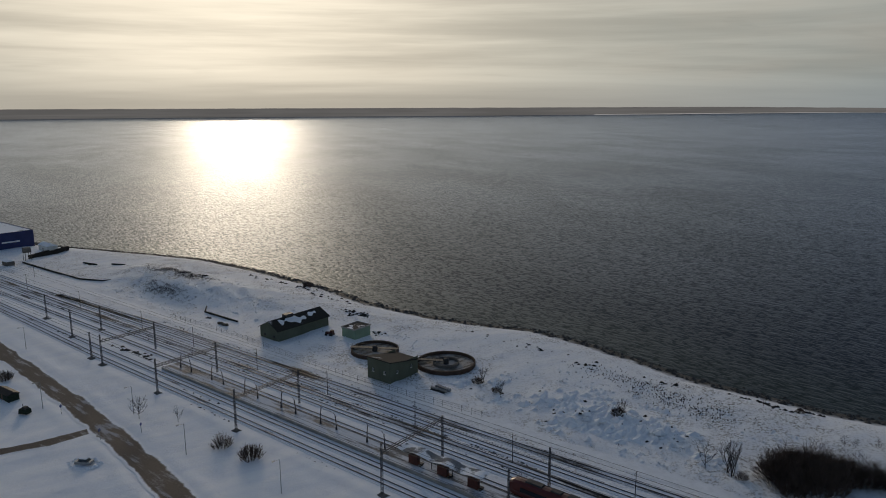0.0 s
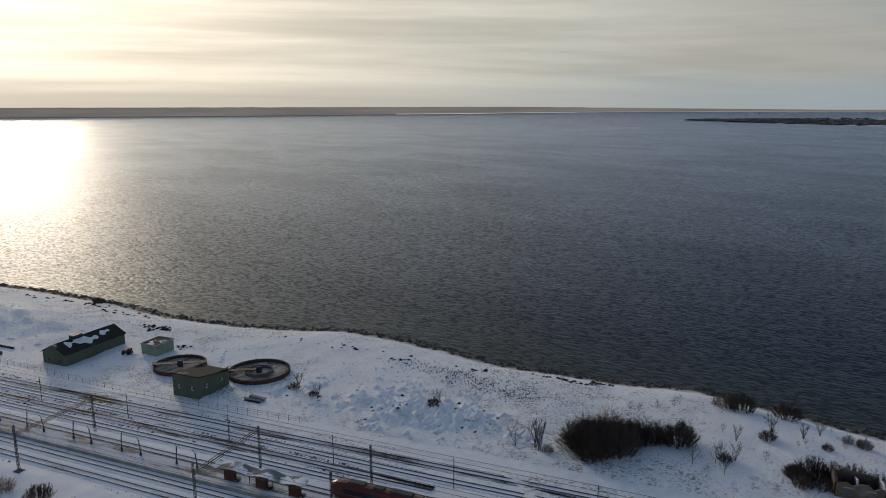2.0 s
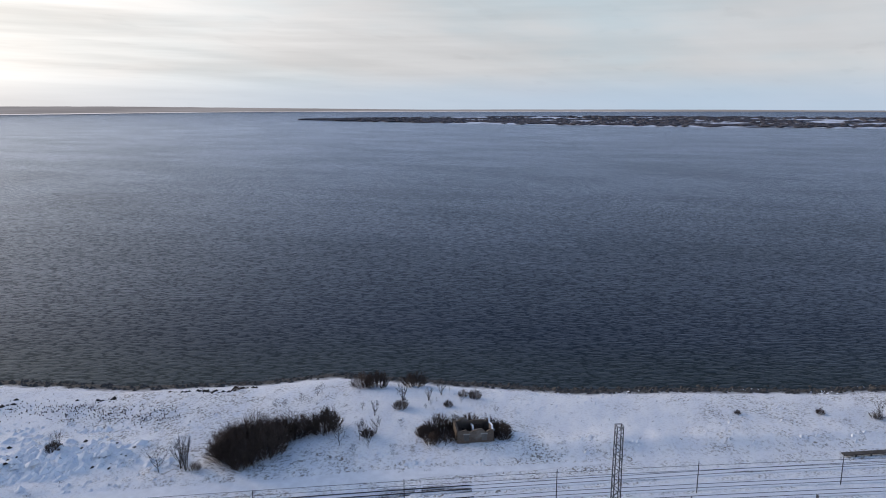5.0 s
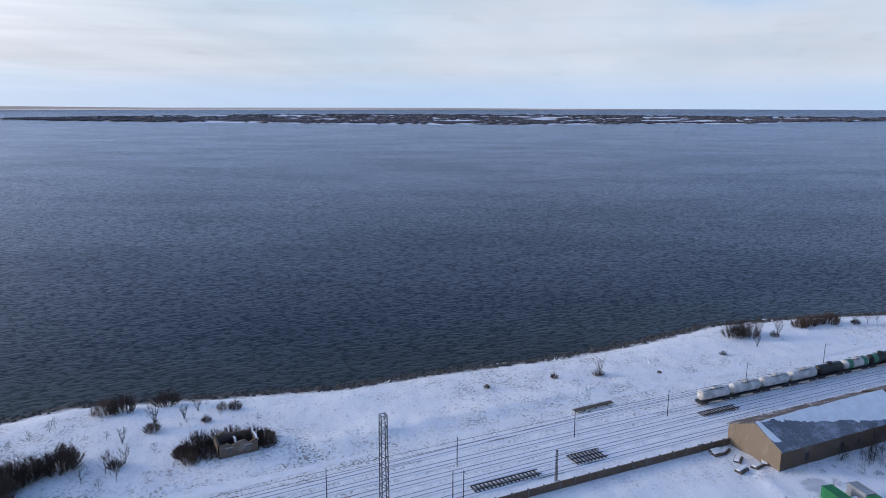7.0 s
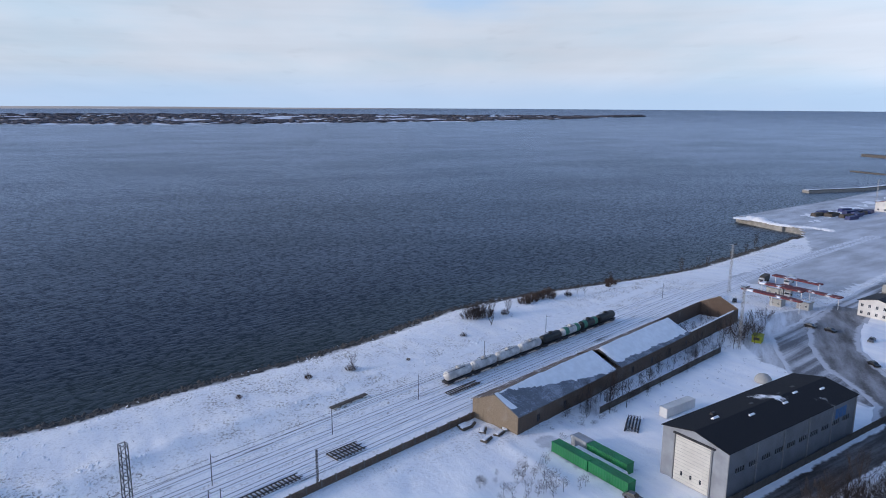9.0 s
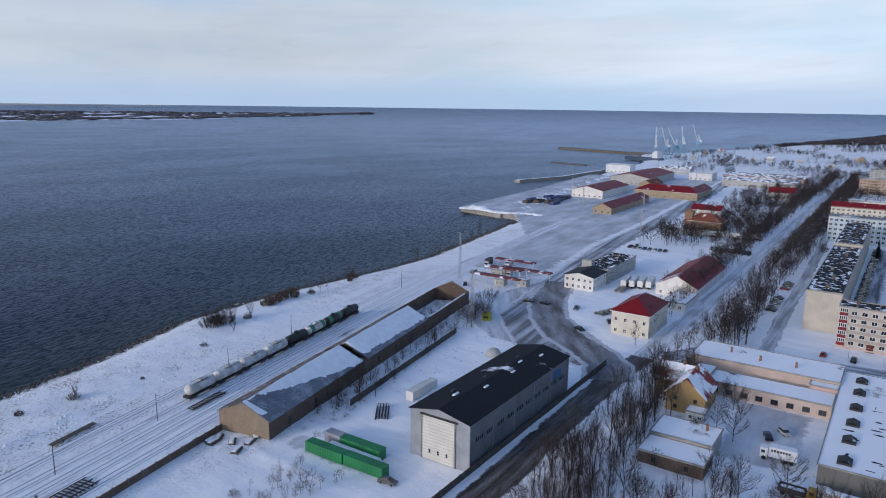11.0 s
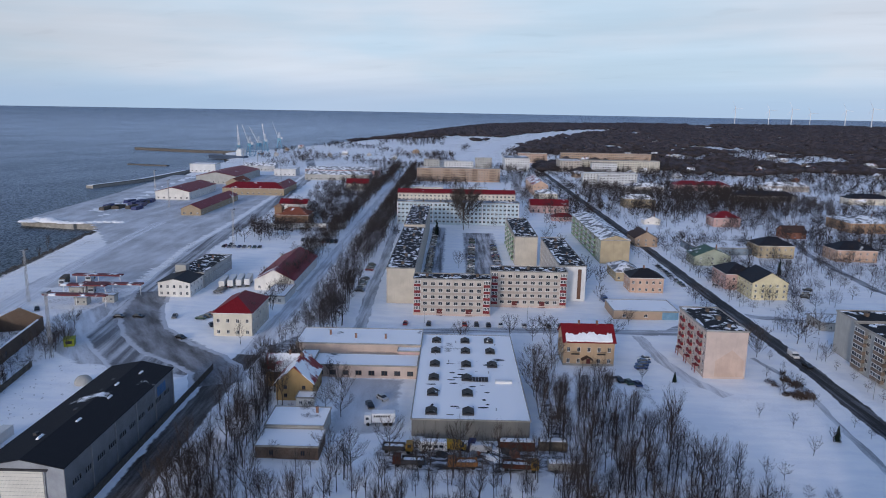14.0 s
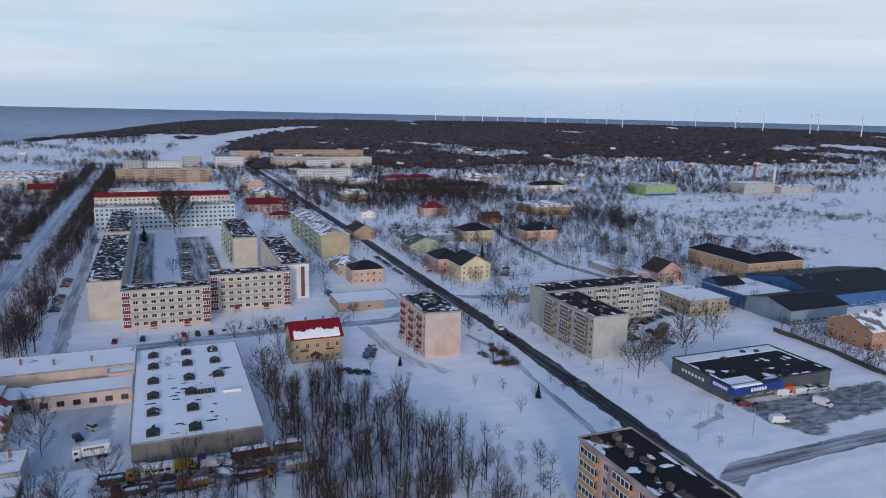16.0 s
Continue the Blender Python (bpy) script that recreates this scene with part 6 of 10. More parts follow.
for s in (-102.5, -94, -85.5):
    if shelter is None:
        shelter = thing("platform_shelter", railway(s, -7.2, 0.72), "red-brown platform shelter on dark slanting props", "shelter", "platform shelters")
        part("wall", Form().box(-1.3, 1.3, -0.1, 0.9, 0.4, 2.4), M["shelter_red"], shelter)
        part("bench", Form().box(-1.9, 1.9, 0.9, 1.7, 0.2, 0.5).box(-1.8, -1.5, 0.4, 1.5, 0, 0.2).box(1.5, 1.8, 0.4, 1.5, 0, 0.2), M["dark_steel"], shelter)
        part("prop", Form().tube((0.9, 0.4, 0), (1.6, 0.4, 2.8), 0.08, 0.08, 5).tube((-0.9, 0.4, 0), (-1.6, 0.4, 2.8), 0.08, 0.08, 5), M["dark_steel"], shelter)
    else:
        copy_thing(shelter, railway(s, -7.2, 0.72))
canopy = thing("platform_canopy", railway(-95, -6.3, 0.72), "wavy pale sheet canopy over the platform", "canopy")
f = Form()
for j in range(22):
    x0, x1 = -12 + j * 24 / 22, -12 + (j + 1) * 24 / 22
    z0, z1 = 3.1 + 0.28 * math.sin(x0 * 0.75), 3.1 + 0.28 * math.sin(x1 * 0.75)
    f.face([(x0, -1.1, z0), (x1, -1.1, z1), (x1, 1.9, z1 + 0.2), (x0, 1.9, z0 + 0.2)]).face([(x0, 1.9, z0 + 0.12), (x1, 1.9, z1 + 0.12), (x1, -1.1, z1 - 0.08), (x0, -1.1, z0 - 0.08)])
part("sheet", f, M["grey_roof"], canopy)
for x in (-9, -3, 3, 9):
    part("post", Form().tube((x, 0.4, 0), (x, 0.4, 3.1), 0.09, 0.09, 6), M["dark_steel"], canopy)

# the red train waiting at the platform
train = thing("train", railway(-79, -2.0), "dark red passenger train with grey roof gear", "train")
M["train_red"] = plain("train_red", (0.10, 0.015, 0.013), 0.35, 0.0, 0.12, 0.6, 0.5)
body = [(-1.4, 0.9), (-1.45, 2.6), (-1.3, 3.6), (-0.8, 4.05), (0, 4.15), (0.8, 4.05), (1.3, 3.6), (1.45, 2.6), (1.4, 0.9)]
for k in range(3):
    x0 = 0.0 if k == 0 else 21.5 * k
    f = Form()
    secs = [(x0 + 0.2, 0.80 if k == 0 else 1), (x0 + 1.2, 0.95 if k == 0 else 1), (x0 + 2.6, 1.0), (x0 + 21.0, 1.0)]
    n = len(body)
    for x, q in secs:
        f.v += [(x, y * q, 0.9 + (z - 0.9) * q) for y, z in body]
    for i in range(len(secs) - 1):
        for j in range(n):
            h = (j + 1) % n
            f.f.append((i * n + j, (i + 1) * n + j, (i + 1) * n + h, i * n + h))
            f.m.append(0)
    f.f += [tuple(range(n)), tuple(reversed(range((len(secs) - 1) * n, len(secs) * n)))]
    f.m += [0, 0]
    car = part("carriage", f, M["train_red"], train)
    part("window_band", Form().box(x0 + 3.2, x0 + 20.2, -1.49, -1.44, 2.0, 2.95).box(x0 + 3.2, x0 + 20.2, 1.44, 1.49, 2.0, 2.95), M["glass"], car)
    part("roof_gear", Form().box(x0 + 4, x0 + 8, -0.8, 0.8, 4.1, 4.45, inset=0.1).box(x0 + 10, x0 + 12.5, -0.7, 0.7, 4.1, 4.4, inset=0.1).box(x0 + 14, x0 + 19, -0.8, 0.8, 4.1, 4.45, inset=0.1), M["dark_steel"], car)
    for bx in (x0 + 3.5, x0 + 17.5):
        part("bogie", Form().box(bx - 1.5, bx + 1.5, -1.1, 1.1, 0.42, 0.9).lathe([(0.42, -0.9), (0.42, 0.9)], 12, axis="z", at=(bx, 0, 0.7)), M["dark_steel"], train)
part("windscreen", Form().face([(0.42, -1.05, 2.3), (0.42, 1.05, 2.3), (1.0, 0.95, 3.5), (1.0, -0.95, 3.5)][::-1]), M["glass"], train)

# tank wagons in the sidings
M["tank_white"] = plain("grimy_white_tank", (0.66, 0.64, 0.61), 0.5, 0, 0.35, 0.5)
M["tank_dark"] = plain("oily_dark_tank", (0.030, 0.032, 0.030), 0.45, 0, 0.3, 0.5)
M["tank_green"] = plain("green_band", (0.06, 0.22, 0.13), 0.5, 0, 0.2, 0.5)


def tank_wagon(m, mat, label, band=None):
    w = thing("tank_wagon", m, label, "tank wagon", "tank wagons")
    t = Form().lathe([(0.02, -5.35), (0.7, -5.3), (1.2, -5.1), (1.45, -4.75), (1.5, -4.4), (1.5, 4.4), (1.45, 4.75), (1.2, 5.1), (0.7, 5.3), (0.02, 5.35)], 20, axis="x", at=(0, 0, 2.85))
    tank = part("tank", t, mat, w, smooth=True)
    if band:
        part("band", Form().lathe([(1.52, -4.4), (1.52, -2.2)], 20, axis="x", at=(0, 0, 2.85)).lathe([(1.52, 2.4), (1.52, 4.4)], 20, axis="x", at=(0, 0, 2.85)), band, tank)
    part("dome", Form().lathe([(0.75, 4.2), (0.75, 4.75), (0.5, 4.9), (0.02, 4.95)], 12), mat, tank)
    part("walkway", Form().box(-2.2, 2.2, -0.95, -0.75, 4.35, 4.4).box(-2.2, 2.2, 0.75, 0.95, 4.35, 4.4).tube((-2.2, -0.9, 4.4), (-2.2, -0.9, 5.1), 0.03, 0.03, 4).tube((2.2, -0.9, 4.4), (2.2, -0.9, 5.1), 0.03, 0.03, 4).tube((-2.2, -0.9, 5.1), (2.2, -0.9, 5.1), 0.03, 0.03, 4), M["dark_steel"], w)
    part("ladder", Form().tube((0.3, -1.55, 1.2), (0.3, -0.9, 4.4), 0.03, 0.03, 4).tube((-0.3, -1.55, 1.2), (-0.3, -0.9, 4.4), 0.03, 0.03, 4), M["dark_steel"], w)
    part("frame", Form().box(-5.6, 5.6, -1.3, 1.3, 1.0, 1.35).box(-5.9, -5.6, -0.9, 0.9, 0.9, 1.25).box(5.6, 5.9, -0.9, 0.9, 0.9, 1.25), M["dark_steel"], w)
    for bx in (-3.9, 3.9):
        b = Form().box(bx - 1.3, bx + 1.3, -1.15, 1.15, 0.55, 0.95)
        for wx in (bx - 0.9, bx + 0.9):
            for y in (-0.8, 0.7):
                b.tube((wx, y, 0.72), (wx, y + 0.1, 0.72), 0.45, 0.45, 14)
        part("bogie", b, M["dark_steel"], w)
    return w


order = ["tank_white", "tank_white", "tank_white", "tank_white", "tank_dark", "tank_white", "tank_dark", "tank_dark"]
for k, name in enumerate(order):
    s = 149.2 + 11.7 * k
    tank_wagon(railway(s, 14.9, 0.06), M[name], "grimy white tank wagon on a snowy siding" if name == "tank_white" else "dark oily tank wagon on a snowy siding",
               M["tank_green"] if k in (4, 5, 6) and k != 4 else None)

# ---- the ruined warehouse by the sidings ----
wh = thing("warehouse", railway(134, -20.4), "long brick warehouse with sagging snowy roof, partly roofless", "warehouse")
LEN, WID, EAVE = 136.0, 15.4, 5.2
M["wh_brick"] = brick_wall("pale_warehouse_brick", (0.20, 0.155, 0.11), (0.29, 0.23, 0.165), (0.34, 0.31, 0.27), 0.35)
M["slate_snow"] = snowy("old_slates_under_snow", (0.12, 0.13, 0.15), 0.72, 0.08, 0.8)
wall_side(wh, "near", LEN, WID, EAVE, M["wh_brick"], peak=3.6)
wall_side(wh, "far", LEN, WID, EAVE, M["wh_brick"], peak=3.6)
holes = [(8.0 + 12.0 * k, 1.4) for k in range(11)]
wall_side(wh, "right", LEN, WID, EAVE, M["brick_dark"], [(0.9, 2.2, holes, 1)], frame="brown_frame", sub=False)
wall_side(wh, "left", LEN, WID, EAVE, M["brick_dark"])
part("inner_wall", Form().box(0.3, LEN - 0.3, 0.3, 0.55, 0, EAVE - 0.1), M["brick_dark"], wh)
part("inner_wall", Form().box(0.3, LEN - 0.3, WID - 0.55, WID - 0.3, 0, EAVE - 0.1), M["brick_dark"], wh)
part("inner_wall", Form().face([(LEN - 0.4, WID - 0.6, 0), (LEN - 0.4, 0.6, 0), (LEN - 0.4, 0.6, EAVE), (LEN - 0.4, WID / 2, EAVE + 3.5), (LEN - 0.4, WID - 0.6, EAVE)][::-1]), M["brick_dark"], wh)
rr = random.Random(3)


def sagging(x0, x1, side, z_eave, rise, mat, sag, reach=1.0):
    """A roof slope with a hollow, bumpy surface. reach: how far down from the ridge it still lies."""
    f = Form()
    nx, ny = 22, 6
    for i in range(nx + 1):
        for j in range(ny + 1):
            u, w = i / nx, j / ny * reach
            x = x0 + (x1 - x0) * u
            y = WID / 2 + side * (WID / 2 + 0.5) * w
            z = z_eave + rise * (1 - w) - sag * math.sin(math.pi * u) * math.sin(math.pi * w) + 0.12 * noise.noise((x * 0.4, y * 0.4, 3.0))
            f.v.append((x, y, z))
    top = len(f.v)
    f.v += [(x, y, z - 0.25) for x, y, z in f.v]
    for i in range(nx):
        for j in range(ny):
            a = i * (ny + 1) + j
            q = (a, a + 1, a + ny + 2, a + ny + 1)
            f.f.append(q if side < 0 else q[::-1])
            f.f.append(tuple(top + k for k in (q[::-1] if side < 0 else q)))
            f.m += [0, 0]
    edge = [i * (ny + 1) for i in range(nx + 1)], [i * (ny + 1) + ny for i in range(nx + 1)], list(range(ny + 1)), [nx * (ny + 1) + j for j in range(ny + 1)]
    for e in edge:
        for p, q in zip(e[:-1], e[1:]):
            f.f.append((p, q, top + q, top + p))
            f.m.append(0)
    part("roof_slope", f, mat, wh, smooth=False)


def slate_courses(name, dark, dust, share):
    """Old slates in courses, with wind-blown snow caught in the joints; share: how much snow is caught."""
    n = surface(name, 0.85, 0.0, 0.15)
    course = n.noise(n.stretch(n.here, (2.2, 3.4, 3.4)), 1.0, 2.0, 0.5)
    broad = n.noise(n.here, 0.25, 5.0, 0.6)
    fine = n.noise(n.here, 5.0, 3.0)
    base = n.mix(n.ramp(fine, 0.3, 0.7), shade(dark, 0.8), shade(dark, 1.25))
    caught = n.ramp(n.math("MULTIPLY_ADD", broad, 0.7, n.math("MULTIPLY", course, 0.6)), 0.88 - 0.45 * share, 1.06 - 0.45 * share)
    n.link(n.mix(caught, base, dust), n.bsdf.inputs["Base Color"])
    bump(n, course, 0.6, 0.06)
    return n.mat


M["slates"] = slate_courses("old_grey_slates", (0.15, 0.165, 0.19), (0.33, 0.36, 0.42), 0.60)
M["battens"] = slate_courses("bare_brown_battens", (0.115, 0.095, 0.085), (0.55, 0.56, 0.60), 0.42)


def roof_drift(x0, x1, side, rise, sag, reach, edge):
    """Snow lying on a slope: thick along the ridge, running out to nothing at its lower edge."""
    f, nx, ny = Form(), 64, 18
    depth_ = {}
    for i in range(nx + 1):
        for j in range(ny + 1):
            u, w = i / nx, j / ny * reach
            x, y = x0 + (x1 - x0) * u, WID / 2 + side * (WID / 2 + 0.5) * w
            lip = edge(u) + 0.10 * noise.noise((x * 0.22, 1.0, side)) + 0.04 * noise.noise((x * 0.9, 2.0, y * 0.6))
            t = 0.60 * float(smooth(lip - w, 0.0, 0.45)) * (0.8 + 0.4 * noise.noise((x * 0.15, y * 0.2, 5.0)))
            t *= float(smooth(u, 0.0, 0.02) * smooth(1 - u, 0.0, 0.02))
            depth_[i, j] = t
            f.v.append((x, y, EAVE + rise * (1 - w) - sag * math.sin(math.pi * u) * math.sin(math.pi * w) + 0.12 * noise.noise((x * 0.4, y * 0.4, 3.0)) + t - 0.02))
    for i in range(nx):
        for j in range(ny):
            if max(depth_[i, j], depth_[i + 1, j], depth_[i, j + 1], depth_[i + 1, j + 1]) > 0.03:
                q = (i * (ny + 1) + j, i * (ny + 1) + j + 1, (i + 1) * (ny + 1) + j + 1, (i + 1) * (ny + 1) + j)
                f.f.append(q if side < 0 else q[::-1])
                f.m.append(0)
    part("roof_snow", f, M["packed"], wh, "smooth drift of wind-packed snow", smooth=True)


sagging(-0.3, 46, -1, EAVE, 3.7, M["slates"], 0.5)
sagging(-0.3, 46, 1, EAVE, 3.7, M["battens"], 0.4)
sagging(49, 94, -1, EAVE, 3.7, M["slates"], 0.2)
sagging(49, 94, 1, EAVE, 3.7, M["battens"], 0.6, 0.95)
roof_drift(0.6, 46, -1, 3.7, 0.5, 1.0, lambda u: 0.0 + 1.15 * u)
roof_drift(49, 94, -1, 3.7, 0.2, 1.0, lambda u: 0.95 - 0.12 * (1 - u))
roof_drift(0.6, 46, 1, 3.7, 0.4, 1.0, lambda u: 0.25 * math.sin(7 * u) - 0.02)
roof_drift(49, 94, 1, 3.7, 0.6, 0.95, lambda u: 0.20 * math.sin(9 * u + 2) + 0.05)
part("verge_snow", Form().face([(0.7, 0.2, EAVE + 0.2), (2.6, 0.6, EAVE + 0.35), (0.9, WID / 2, EAVE + 3.95), (-0.25, WID / 2, EAVE + 3.85), (-0.25, 0.0, EAVE + 0.1)]), M["packed"], wh, "strip of snow along the gable")
for x in (44, 46.5, 48.5, 50.5):
    part("rafter", Form().tube((x, 0.3, EAVE), (x + rr.uniform(-1, 1), WID / 2, EAVE + 3.3), 0.14, 0.12, 4).tube((x, WID - 0.3, EAVE), (x + rr.uniform(-1, 1), WID / 2, EAVE + 2.2), 0.14, 0.12, 4), M["timber"], wh)
part("ledge_snow", Form().box(96, 132, -0.05, 0.6, EAVE, EAVE + 0.25, inset=0.08), M["packed"], wh)
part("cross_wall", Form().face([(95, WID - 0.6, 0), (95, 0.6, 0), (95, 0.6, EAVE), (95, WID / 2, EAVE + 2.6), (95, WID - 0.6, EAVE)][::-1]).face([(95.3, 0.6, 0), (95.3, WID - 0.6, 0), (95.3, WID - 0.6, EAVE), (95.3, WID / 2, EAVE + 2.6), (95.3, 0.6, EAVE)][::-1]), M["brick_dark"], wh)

# walls and fences
fence = thing("concrete_wall", pose(0, 0, 0), "dark stained wall along the sidings with posts", "wall")
for s in np.arange(40, 134, 4.0):
    part("panel", lay(Form(), s + 0.15, min(s + 3.85, 133.8), -5.9, -5.6, 0, 1.7), M["brick_dark"], fence)
    part("post", lay(Form(), s - 0.15, s + 0.15, -6.0, -5.5, 0, 1.95), M["dark_concrete"], fence)
inner = thing("board_fence", pose(0, 0, 0), "weathered dark board fence behind the warehouse", "fence")
for s in np.arange(160, 232, 4.0):
    part("panel", lay(Form(), s, s + 3.9, -28.2 - (s - 160) * 0.03, -28.0 - (s - 160) * 0.03, 0, 1.9), M["timber"], inner)
street_fence = thing("board_fence", pose(0, 0, 0), "dark board fence along the street with snow behind", "fence")
for a in np.arange(80, 208, 4.0):
    m = town(a, 74.6)
    part("panel", Form().box(0, 3.8, -0.06, 0.06, 0, 2.0).box(3.8, 4.0, -0.12, 0.12, 0, 2.15), M["timber"], street_fence, m=m)

# ---- the water works by the shore ----
M["dark_ridge"] = snowy("dark_roof_one_patch", (0.030, 0.030, 0.028), 0.06, 0.09, 0.7)
ga = house("works_shed", -209, 31, 10.2, 24, 4.0, "dull_green", "long dull green shed with dark roof and snow patch", ("gable", "dark_ridge", "y"), {"near": 6, "right": 2}, 1, 2.6, category="shed",
           frame_of=railway, win=(1.0, 0.9), frame="brown_frame")
part("roof_vent", Form().box(4.0, 6.2, 7.0, 10.5, 6.2, 7.6), M["dark_steel"], ga)
part("lamp", Form().box(-0.35, 0, 4.0, 4.5, 2.6, 2.9), M["steel"], ga)
drift = Form()
for j in range(61):
    for k in range(17):
        x, y = 5.2 + 4.6 * k / 16, 2.5 + 19 * j / 60
        rim = 1.9 + 0.9 * math.sin(0.75 * y + 0.4) + 0.5 * math.sin(1.9 * y) - (1.3 if y > 15 else 0)
        core = 2.3 + 0.55 * math.sin(0.45 * y + 2.0)
        ends_ = min(y - 3.0, 20.8 - y) * 0.8
        deep = max(-0.35, min(0.2, 0.3 * (rim * 0.72 - abs(x - 5.1 - core)), 0.3 * ends_))
        drift.v.append((x, y, 6.72 - 0.51 * (x - 5.1) + deep))
for j in range(60):
    for k in range(16):
        b = j * 17 + k
        drift.f.append((b, b + 1, b + 18, b + 17))
        drift.m.append(0)
part("snow_patch", drift, M["packed"], ga, "thick irregular patch of snow")
gb = thing("works_building", railway(-150, 26.5), "dull green building with a slanting dark roof", "building")
for side, hh in (("near", 5.6), ("far", 5.6), ("left", 4.4), ("right", 6.8)):
    wall_side(gb, side, 9.5, 12.8, hh, M["dull_green"], [(2.6, 1.1, row(2, 0.9, SIDES[side](9.5, 12.8)[1]), 1)] if side != "left" else ())
f = Form()
f.sweep([(-0.5, 6.9), (13.3, 4.35), (13.3, 4.6), (-0.5, 7.15)], -0.5, 10.0)
part("roof", f, M["felt_bare"], gb)
part("gable_wall", Form().face([(-0.02, 12.8, 4.3), (-0.02, 0, 4.3), (-0.02, 0, 6.8)]).face([(9.52, 0, 4.3), (9.52, 12.8, 4.3), (9.52, 0, 6.8)]), M["dull_green"], gb)


def settling_tank(s, v, r, bridge, ring):
    t = thing("settling_tank", railway(s, v, 0, 30), "round concrete settling tank with a walkway across", "settling tank", "settling tanks")
    f = Form().lathe([(r, -0.1), (r, 1.3), (r - 0.45, 1.3), (r - 0.45, 0.25)], 40)
    part("rim", f, M["rusty_rim"], t)
    part("floor", Form().lathe([(r - 0.3, 0.3), (0.02, 0.3)], 40), M["tank_floor"], t)
    if ring:
        part("inner_ring", Form().lathe([(r * 0.45, 0.3), (r * 0.45, 1.25), (r * 0.45 - 0.4, 1.25), (r * 0.45 - 0.4, 0.3)], 32), M["dark_concrete"], t)
    b = Form().box(-r - 0.3, bridge, -0.9, 0.9, 1.3, 1.5)
    for y in (-0.85, 0.85):
        b.tube((-r - 0.3, y, 2.4), (bridge, y, 2.4), 0.05, 0.05, 4)
        for k in range(9):
            x = -r + (bridge + r) * k / 8
            b.tube((x, y, 1.5), (x, y, 2.4), 0.04, 0.04, 4)
    part("walkway", b, M["dark_steel"], t)
    part("hub", Form().lathe([(0.9, 0.3), (0.9, 2.0), (0.5, 2.3), (0.02, 2.3)], 12), M["dark_steel"], t)


M["tank_floor"] = slush("frozen_tank_floor", (0.15, 0.125, 0.10), (0.46, 0.42, 0.38), 0.50, 0.6, 0.3)
M["rusty_rim"] = plain("rusty_tank_rim", (0.075, 0.048, 0.036), 0.9, 0, 0.35, 0.6)
settling_tank(-164.5, 44.8, 8.2, 8.3, False)
settling_tank(-137.6, 50.0, 9.6, 0.5, True)
pit = thing("barrel_rack", railway(-128, 33, 0, -6), "low row of grey drums in the snow", "drums")
for k in range(6):
    part("drum", Form().tube((k * 0.95, 0, 0.5), (k * 0.95, 1.1, 0.5), 0.45, 0.45, 12), M["steel"], pit)
wire_fence = thing("wire_fence", pose(0, 0, 0), "thin wire fence round the water works", "fence")
for s in np.arange(-256, -104, 3.2):
    part("post", Form().tube((0, 0, 0), (0, 0, 1.9), 0.05, 0.05, 5), M["dark_steel"], wire_fence, m=railway(s, 23.5 + 1.2 * math.sin(s * 0.05)))
for z in (0.7, 1.3, 1.85):
    part("wire", lay(Form(), -256, -105, 23.48, 23.52, z, z + 0.03, shift=lambda s: 1.2 * math.sin(s * 0.05)), M["dark_steel"], wire_fence)

# the roofless ruin and the lattice tower
ruin = thing("ruin", railway(19.5, 38.5), "roofless pale brick ruin with snow on its walls", "ruin")
crumble = random.Random(33)
for (x0, y0), (x1, y1), h0 in (((0, 0), (9, 0), 4.2), ((0, 0), (0, 6.8), 4.4), ((9, 0), (9, 6.8), 3.8), ((0, 6.8), (9, 6.8), 4.2), ((4.4, 0), (4.4, 6.8), 3.2)):
    n = 9
    d = Vector((x1 - x0, y1 - y0, 0)).normalized()
    q = Vector((-d.y, d.x, 0)) * 0.25
    tops = [h0 * crumble.uniform(0.74, 1.03) for _ in range(n + 1)]
    w_, c_ = Form(), Form()
    for k in range(n):
        p0, p1 = Vector((x0, y0, 0)).lerp(Vector((x1, y1, 0)), k / n), Vector((x0, y0, 0)).lerp(Vector((x1, y1, 0)), (k + 1) / n)
        up0, up1 = Vector((0, 0, tops[k])), Vector((0, 0, tops[k + 1]))
        w_.face([p0 - q, p1 - q, p1 - q + up1, p0 - q + up0]).face([p1 + q, p0 + q, p0 + q + up0, p1 + q + up1]).face([p0 - q + up0, p1 - q + up1, p1 + q + up1, p0 + q + up0])
        rise_ = Vector((0, 0, 0.02))
        peak_ = Vector((0, 0, 0.1))
        c_.face([p0 - q + up0 + rise_, p1 - q + up1 + rise_, p1 + up1 + peak_, p0 + up0 + peak_]).face([p1 + q + up1 + rise_, p0 + q + up0 + rise_, p0 + up0 + peak_, p1 + up1 + peak_])
    part("wall", w_, M["vent_brick"], ruin)
    if h0 in (3.8, 3.2):
        part("wall_snow", c_, M["packed"], ruin)
# the wall is unbroken: dark panels stand in for the shade inside two openings
for x in (1.6, 6.0):
    dark_panel = part("window_opening", Form().box(x, x + 1.3, -0.28, -0.24, 1.3, 2.9), M["dark_concrete"], ruin, "dark panel painted in for the shade of a window opening")
    part("lintel", Form().box(x - 0.2, x + 1.5, -0.33, -0.25, 2.9, 3.15), M["concrete"], dark_panel)
tower = thing("lattice_tower", railway(47, 4.0), "tall bare steel lattice tower with a flat top", "lattice tower")
part("frame", lattice(Form(), -0.75, 0.75, -0.75, 0.75, 0, 20.5, 0.12, 18, 0.11, 0.07), M["mast_steel"], tower)
